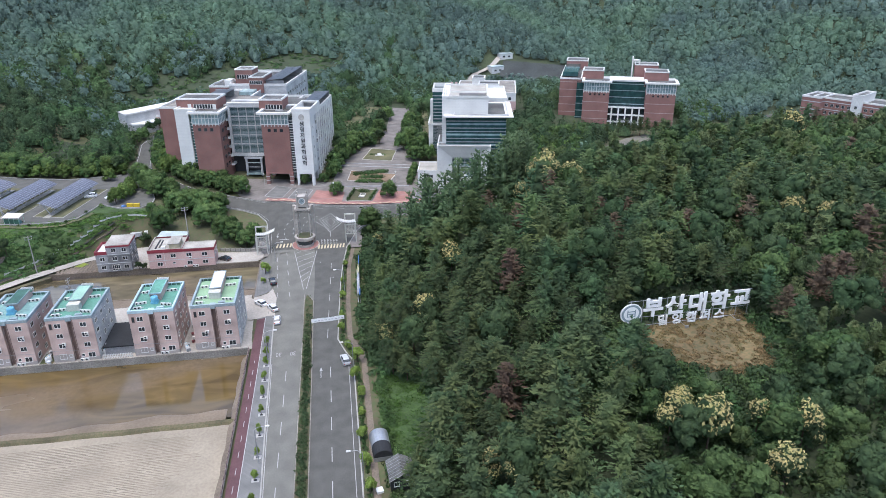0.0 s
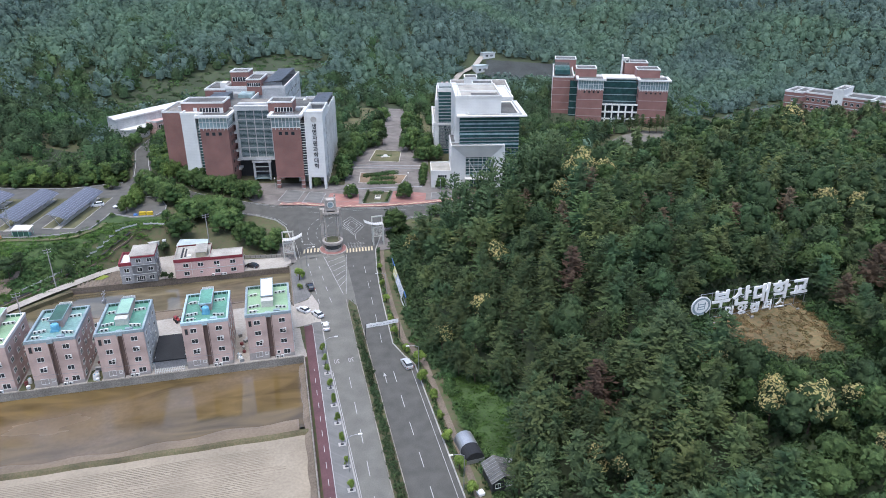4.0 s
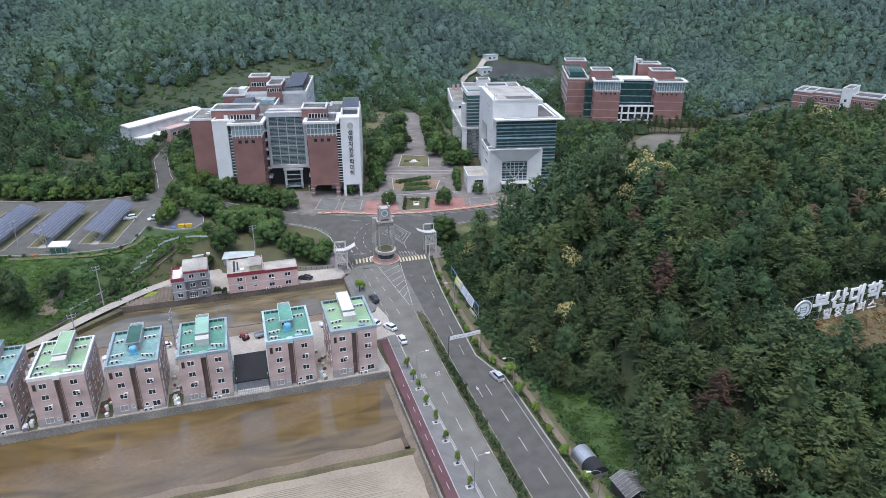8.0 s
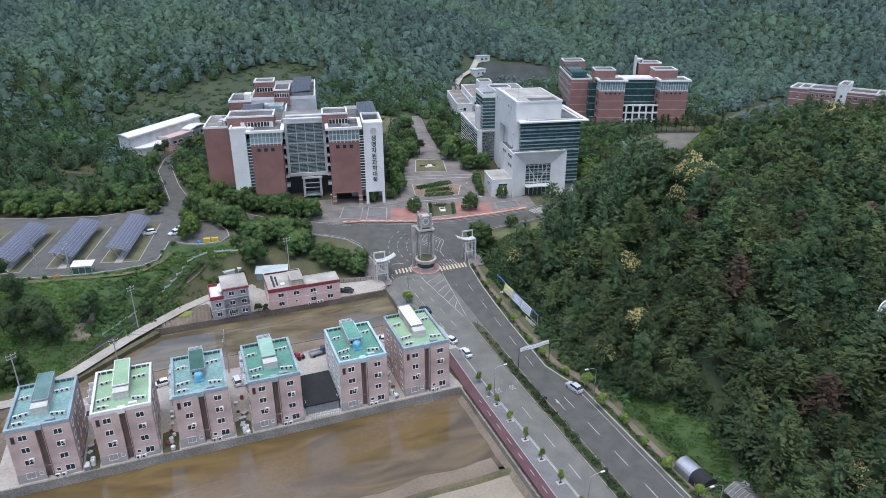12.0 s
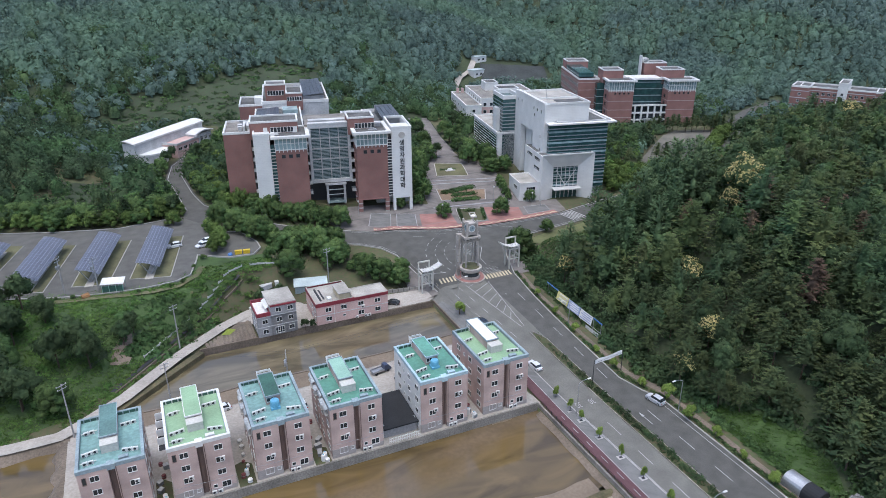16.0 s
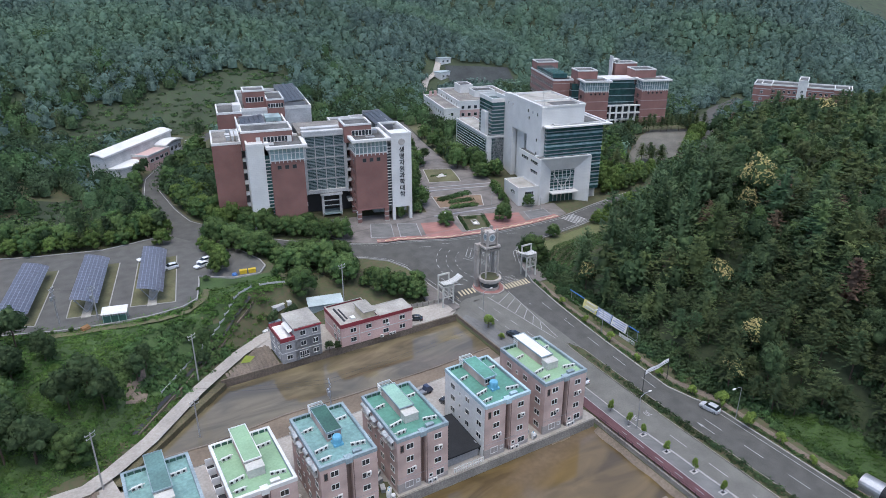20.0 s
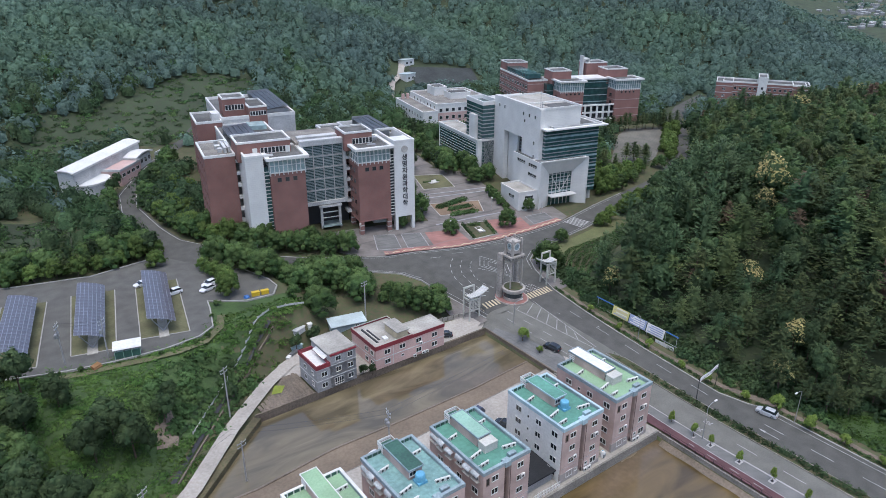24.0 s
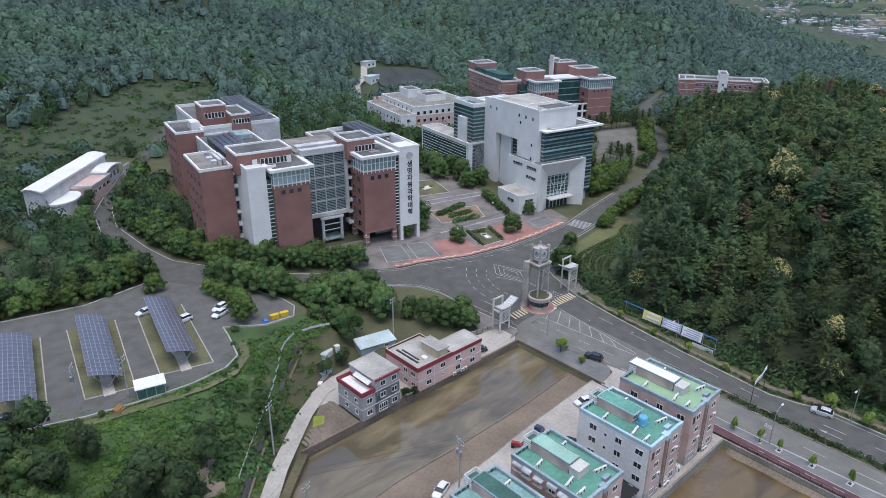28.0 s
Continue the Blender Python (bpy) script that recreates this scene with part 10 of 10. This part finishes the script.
for k in range(9):
    x = -8.5 + 0.85 * k
    part("text_bar", Geo().box(x, x + 0.6, 158.1 + (x + 9.3) * 0.12, 158.14 + (x + 9.3) * 0.12, 5.38, 5.5), M_GREYW, ban, "grey bar of unreadable writing")
bill = thing("banner_rack", "row of printed banners on a blue roadside rack", "banner rack")
for y in (200.0, 194.4, 188.6, 182.8, 177.0, 173.6):
    part("post", Geo().tube((3.9 + 0.03 * (y - 177), y, 0.3), (3.9 + 0.03 * (y - 177), y, 4.8), 0.08, None, 6), M_METAL, bill)
part("rail", Geo().tube((4.6, 200.6, 4.55), (4.38, 194.4, 4.55), 0.16, None, 6), PAINT["blue"], bill, "blue steel rail")
part("rail", Geo().tube((3.95, 177.0, 4.55), (3.75, 173.2, 4.55), 0.16, None, 6), PAINT["blue"], bill, "blue steel rail")
part("rail", Geo().tube((4.38, 194.4, 4.5), (3.95, 177.0, 4.5), 0.06, None, 6), M_METAL, bill)
part("rail", Geo().tube((4.6, 200.6, 1.8), (3.75, 173.2, 1.8), 0.07, None, 6), M_METAL, bill)
for y0, y1, mt, lb in ((194.2, 188.8, M_YELLOW, "yellow and white printed banner"), (188.4, 183.0, M_PRINTB, "blue-grey and white printed banner"), (182.6, 177.2, M_WHITEP, "white printed banner")):
    x = 3.75 + 0.031 * (y0 - 174)
    bn = part("banner", Geo().box(-0.05, 0.0, y1, y0, 0, 2.5), mt, bill, lb, pose(x - 0.75, 0, 2.3, 0, 14, 0))
    for k in range(4):
        part("text_bar", Geo().box(-0.08, -0.05, y1 + 0.5, y0 - 0.5 - 0.7 * (k % 2), 0.3 + 0.55 * k, 0.58 + 0.55 * k), (M_PRINTB, M_WHITEP, M_YLINE, M_WHITEP)[k] if mt is M_YELLOW else M_WHITEP if mt is M_PRINTB else M_PRINTB, bn, "bar of unreadable writing")
part("lower_banner", Geo().box(3.3, 3.36, 173.8, 179.4, 0.4, 1.6), M_WHITEP, bill, "white lower banner")

M_SIGNW = surf("bright_sign_paint", (0.86, 0.86, 0.84), (0.80, 0.80, 0.78), 0.6, 0.5, 0, 0, 0.05)
sign = thing("hillside_sign", "large white lettered sign on a steel scaffold", "sign", pose(57.6, 121.5, 0, 0, 0, 3.2))
sign.scale = (1.09, 1.0, 1.0)
SZ = float(ground_z(74, 122)) - 0.2
for k in range(11):
    x = 2.2 + 2.62 * k
    part("post", Geo().tube((x, 0.35, SZ - 1), (x, 0.35, SZ + 6.8), 0.09, None, 6), M_METAL, sign, "steel scaffold post")
    part("strut", Geo().tube((x, 0.35, SZ + 4.0), (x, 2.6, SZ - 0.8), 0.05, None, 5), M_METAL, sign)
for zz in (0.6, 2.7, 4.6, 6.7):
    part("rail", Geo().tube((1.6, 0.3, SZ + zz), (28.8, 0.3, SZ + zz), 0.06, None, 6), M_METAL, sign)
letters("부산대학교", 4.8, M_SIGNW, sign, [pose(7.0 + 4.85 * k, 0.1, SZ + 3.2, 90, 0, 0) for k in range(5)], 0.14)
letters("밀양캠퍼스", 2.7, M_SIGNW, sign, [pose(9.4 + 3.15 * k, 0.1, SZ + 0.45, 90, 0, 0) for k in range(5)], 0.12, 0.016)
em = part("emblem", Geo().lathe([(2.3, 0), (2.3, 0.2)], 32), M_SIGNW, sign, "round white emblem", pose(2.3, 0.2, SZ + 4.0, 90, 0, 0))
part("emblem_ring", Geo().lathe([(2.05, 0.2), (2.05, 0.23), (1.95, 0.23)], 32), M_BLUEG, em)
part("emblem_disc", Geo().lathe([(1.6, 0.23), (1.6, 0.25)], 32), M_SIGNW, em)
part("emblem_mark", Geo().box(-0.9, 0.9, -0.8, -0.6, 0.25, 0.28).box(-0.9, 0.9, -0.2, 0.0, 0.25, 0.28).box(-0.9, 0.9, 0.4, 0.6, 0.25, 0.28).box(-0.9, -0.7, -0.8, 0.9, 0.25, 0.28).box(0.7, 0.9, -0.8, 0.9, 0.25, 0.28), M_BLUEG, em)
for x in (5.0, 14.0, 25.5):
    part("floodlight", Geo().box(x - 0.35, x + 0.35, -1.8, -1.4, SZ - 0.2, SZ + 0.4).tube((x, -1.5, SZ), (x - 0.8, 0.3, SZ + 0.8), 0.05, None, 5), M_METAL, sign, "small floodlight")


# ---- sheds beside the road ----
tn = thing("tunnel_shed", "arched tunnel shed half covered in black netting", "shed", pose(5.2, 108.8, float(ground_z(5.2, 112)) - 0.1, 0, 0, 4))
for y0, y1, mt, lb in ((0, 3.3, M_BLACK, "black netting cover"), (3.3, 7.2, M_METAL, "grey sheet cover")):
    g = Geo()
    rp = [(1.9 * math.cos(math.pi * i / 10), 1.0 + 1.5 * math.sin(math.pi * i / 10)) for i in range(11)]
    rp = [(1.9, -0.2)] + rp + [(-1.9, -0.2)]
    for (xa, za), (xb, zb) in zip(rp, rp[1:]):
        g.face([(xa, y0, za), (xa, y1, za), (xb, y1, zb), (xb, y0, zb)])
        g.face([(xb * 0.97, y0, zb * 0.97), (xb * 0.97, y1, zb * 0.97), (xa * 0.97, y1, za * 0.97), (xa * 0.97, y0, za * 0.97)])
    part("cover", g, mt, tn, lb)
part("end_wall", Geo().face([(x, 0.05, z) for x, z in [(-1.85, -0.2), (1.85, -0.2)] + [(1.85 * math.cos(math.pi * i / 10), 1.0 + 1.46 * math.sin(math.pi * i / 10)) for i in range(11)]]), M_DARK, tn)
for yy in (0, 1.8, 3.4, 5.2, 7.2):
    part("hoop", Geo().ring(-1.95, 1.95, yy - 0.04, yy + 0.04, 0.03, 0.0, 0.9), M_METAL, tn)
cs = thing("dark_cabin", "small dark cabin with a grey gabled roof", "cabin", pose(5.9, 99.9, float(ground_z(8, 102)) - 0.1, 0, 0, 3))
part("wall", Geo().box(0, 4.4, 0, 5.4, 0, 2.6).prism([(0, 0.0), (4.4, 0.0), (4.4, 0.15), (0, 0.15)], 2.6, 2.7), M_DARK, cs, "dark boarded wall")
part("gable", Geo().face([(0, 0, 2.6), (4.4, 0, 2.6), (2.2, 0, 3.7)]).face([(4.4, 5.4, 2.6), (0, 5.4, 2.6), (2.2, 5.4, 3.7)]), M_DARK, cs)
part("roof", Geo().face([(-0.3, -0.4, 2.45), (2.2, -0.4, 3.8), (2.2, 5.8, 3.8), (-0.3, 5.8, 2.45)][::-1]).face([(2.2, -0.4, 3.8), (4.7, -0.4, 2.45), (4.7, 5.8, 2.45), (2.2, 5.8, 3.8)][::-1]), M_ROOF, cs, "grey sheet gable roof")
for k in range(8):
    part("roof_seam", Geo().tube((-0.3, -0.3 + 0.85 * k, 2.5), (2.2, -0.3 + 0.85 * k, 3.84), 0.03, None, 4).tube((4.7, -0.3 + 0.85 * k, 2.5), (2.2, -0.3 + 0.85 * k, 3.84), 0.03, None, 4), M_METAL, cs)
for x in (1.1, 3.3):
    window(cs, 0.9, 0.9, pose(x, 0, 1.1))
for x, y, mt, h in ((11.2, 103.0, M_METAL, 1.0), (11.6, 106.6, M_GREYW, 0.8), (11.2, 99.8, M_WHITEP, 0.7), (3.8, 100.4, M_WHITEP, 0.5)):
    cr = thing("yard_crate", "weathered crate beside the cabin", "crate", pose(x, y, float(ground_z(x, y)) - 0.1, 0, 0, 12), "yard crates")
    part("box", Geo().box(-0.6, 0.6, -0.6, 0.6, 0, h), mt, cr)
    part("lid", Geo().box(-0.65, 0.65, -0.65, 0.65, h, h + 0.06), mt, cr)

# ---- the wall and oddments along the bank ----
gw = thing("bank_wall", "broken white concrete fence along the bank", "fence", kind="structure")
run = densify([(-104.5, 211.8), (-102.1, 214.5), (-97.5, 219.4), (-92.4, 224.2), (-86.7, 229.5), (-79.6, 236.4), (-75.6, 238.8), (-71.0, 238.6), (-66.5, 237.2)], 2.1, False)
for i, ((x0, y0), (x1, y1)) in enumerate(zip(run, run[1:])):
    zz = float(ground_z((x0 + x1) / 2, (y0 + y1) / 2)) - 0.2
    part("fence_post", Geo().box(-0.09, 0.09, -0.09, 0.09, 0, 0.8), M_WPLASTER, gw, "", pose(x0, y0, zz, 0, 0, 0))
    if i % 9 != 7:
        d = math.hypot(x1 - x0, y1 - y0)
        part("fence_panel", Geo().box(0.1, d - 0.1, -0.05, 0.05, 0.1, 0.62), M_WPLASTER, gw, "", pose(x0, y0, zz, 0, 0, math.degrees(math.atan2(y1 - y0, x1 - x0))))
for x, y, w, d, h, rz, mt, lab in ((-70.2, 233.6, 3.6, 1.6, 1.4, 25, M_WPLASTER, "pile of pale boards beside the fence"), (-73.6, 229.8, 3.0, 1.0, 0.8, 30, M_METAL, "grey farm scrap beside the lane"), (-72.2, 231.2, 3.4, 1.0, 0.9, 12, M_SKYB, "pale blue sheet over stacked goods"),
                                   (-67.0, 234.0, 1.2, 1.2, 1.8, 5, M_WHITEP, "white garden cabinet beside the fence"), (-75.6, 228.6, 1.4, 1.0, 0.7, 40, M_WHITEP, "white crate beside the lane")):
    ob = thing("stacked_goods", lab, "clutter", pose(x, y, float(ground_z(x, y)) - 0.15, 0, 0, rz))
    part("heaped_cover", loft([[(-w / 2 * k, yy, 0), (w / 2 * k, yy, 0), (w / 2 * k * 0.9, yy, h * k), (-w / 2 * k * 0.9, yy, h * k)] for yy, k in ((-d / 2, 0.9), (-d / 6, 1.0), (d / 6, 0.94), (d / 2, 0.85))]), mt, ob)
    part("cover_board", Geo().box(-w / 2, w / 2, -d / 2, d / 2, h * 0.98, h * 1.03), mt, ob)

# basin and white stone in the plaza beds
bs2 = thing("garden_basin", "small stone basin in a plaza lawn", "basin", pose(8.8, 257.4, float(ground_z(8.8, 257.4)) + 0.1, 0, 0, -15))
part("rim", Geo().ring(-1.1, 1.1, -2.2, 2.2, 0.3, 0, 0.4), M_STONE, bs2)
part("floor", Geo().box(-0.9, 0.9, -2.0, 2.0, 0.0, 0.12), M_WHITEP, bs2)
st = thing("garden_stone", "low white boulder on a round lawn", "boulder", pose(18.6, 298.4, float(ground_z(18.6, 298.4)) + 0.2))
part("boulder", loft([[(-1.4 * k, yy, 0), (1.4 * k, yy, 0), (0.8 * k, yy, 0.9 * k), (-0.7 * k, yy, 0.8 * k)] for yy, k in ((-0.9, 0.4), (-0.4, 1.0), (0.3, 0.9), (0.9, 0.4))]), M_WHITEP, st)
part("slab", Geo().box(-2.0, 2.0, -1.3, 1.3, -0.1, 0.06), M_STONE, st)

lg = thing("log_pile", "small pile of cut orange logs on the bank", "logs", pose(-117.2, 235.2, float(ground_z(-117.2, 235.2)), 0, 0, 20))
for k in range(6):
    part("log", Geo().tube((0, 0, 0), (1.9, 0.1 * k, 0.05), 0.22, 0.2, 8), M_LOG, lg, "", pose(0.0, 0.45 * (k % 3), 0.2 + 0.38 * (k // 3)))
gate_wall = thing("garden_wall", "low grey block wall behind the pink house", "wall", kind="structure")
for k in range(9):
    x = -41.0 + 1.7 * k
    part("wall_post", Geo().box(-0.14, 0.14, -0.14, 0.14, -0.4, 1.2), M_CONCD, gate_wall, "", pose(x, 221.8 - 0.25 * k, float(ground_z(x, 221.8 - 0.25 * k))))
    part("wall_panel", Geo().box(0.14, 1.56, -0.08, 0.08, -0.4, 0.95), M_CONC, gate_wall, "", pose(x, 221.8 - 0.25 * k, float(ground_z(x, 221.8 - 0.25 * k)), 0, 0, -8.4))
for x, y, w, d, h, rz in ((103.0, 444.0, 9.0, 5.5, 4.2, 18), (112.5, 461.0, 9.0, 5.0, 3.6, 10)):
    fh = thing("farm_house", "small white house beside the netted terrace", "house", pose(x, y, float(ground_z(x, y)), 0, 0, rz), "houses above the campus")
    part("wall", Geo().box(0, w, 0, d, -1.5, h), M_WHITEP, fh)
    part("roof", Geo().prism([(-0.3, -0.3), (w + 0.3, -0.3), (w + 0.3, d + 0.3), (-0.3, d + 0.3)], h, h + 0.35), M_PALEROOF, fh, "pale flat roof")
    window(fh, 1.6, 1.2, pose(w * 0.3, 0, 1.3)), window(fh, 1.6, 1.2, pose(w * 0.7, 0, 1.3))
# ---- the distant valley ----
rv = random.Random(9)
far, roofs = Geo(), Geo()
for cx_, cy_, spread, count in ((989, 535, 34, 34), (889, 437, 26, 30), (1231, 674, 40, 26), (1373, 795, 60, 30), (838, 397, 16, 10), (1640, 760, 110, 30), (1060, 505, 40, 14)):
    for k in range(count):
        x, y = cx_ + rv.gauss(0, spread), cy_ + rv.gauss(0, spread * 0.7)
        w, d, h = rv.uniform(5, 11), rv.uniform(4, 8), rv.uniform(3, 5.5)
        z, a_ = float(ground_z(x, y)) - 0.5, rv.uniform(0, 1.5)
        q = [(x + i * math.cos(a_) - j * math.sin(a_), y + i * math.sin(a_) + j * math.cos(a_)) for i, j in ((0, 0), (w, 0), (w, d), (0, d))]
        far.prism(q, z, z + h), roofs.prism(q, z + h, z + h + 0.5)
far.prism([(1320, 640), (1372, 655), (1366, 672), (1314, 657)], -15, -7)
tagged(new("valley_village", far.mesh("valley_village", M_GREYW)), "small pale houses of a distant valley village", "village", "", "stuff")
tagged(new("village_roofs", roofs.mesh("village_roofs", M_WPLASTER)), "pale roofs of a distant valley village", "village", "", "stuff")
clump = []
for k in range(1500):
    x, y = rv.uniform(560, 1900), rv.uniform(250, 1100)
    hd_ = math.degrees(math.atan2(x + 145, y - 112))
    if 58 < hd_ < 82 and math.hypot(x + 142, y - 106) > 800 and math.sin(x / 70) + math.cos(y / 55 + x / 130) > 0.1:
        clump.append((x, y, float(ground_z(x, y)) - 1.0, rv.uniform(5, 11), rv.uniform(4, 9)))
scatter("valley_trees", clump, "dark groves between the fields of the distant valley", "trees", M_L_FARHAZE, 40, 1.0, 77)
for k in range(13):
    t0, t1 = k / 13, (k + 0.86) / 13
    p = [(954 + (1245 - 954) * t_, 478 + (564 - 478) * t_) for t_ in (t0, t1)] + [(958 + (1331 - 958) * t_, 415 + (526 - 415) * t_) for t_ in (t1, t0)]
    structure("valley_field", Geo().face([(x, y, float(ground_z(x, y)) + 0.3) for x, y in reversed(p)]), (M_DRYGRASS, M_PLOUGH, M_LAWN, M_MUD, M_DRYGRASS)[k % 5], "terraced field strip in the distant valley", "field")
for cx_, cy_, w, d, mt in ((1500, 655, 150, 60, M_LAWN), (1740, 640, 220, 80, M_DRYGRASS), (1510, 780, 90, 60, M_DRYGRASS), (1600, 720, 110, 40, M_PLOUGH), (1960, 830, 240, 110, M_LAWN), (1120, 620, 90, 40, M_DRYGRASS), (1060, 470, 60, 30, M_MUD), (1400, 560, 120, 60, M_DRYGRASS)):
    structure("valley_field", Geo().face([(cx_ + i * w / 2 - j * d / 4, cy_ + j * d / 2 + i * w / 8, float(ground_z(cx_, cy_)) + 0.4) for i, j in ((-1, -1), (1, -1), (1, 1), (-1, 1))]), mt, "field in the distant valley", "field")
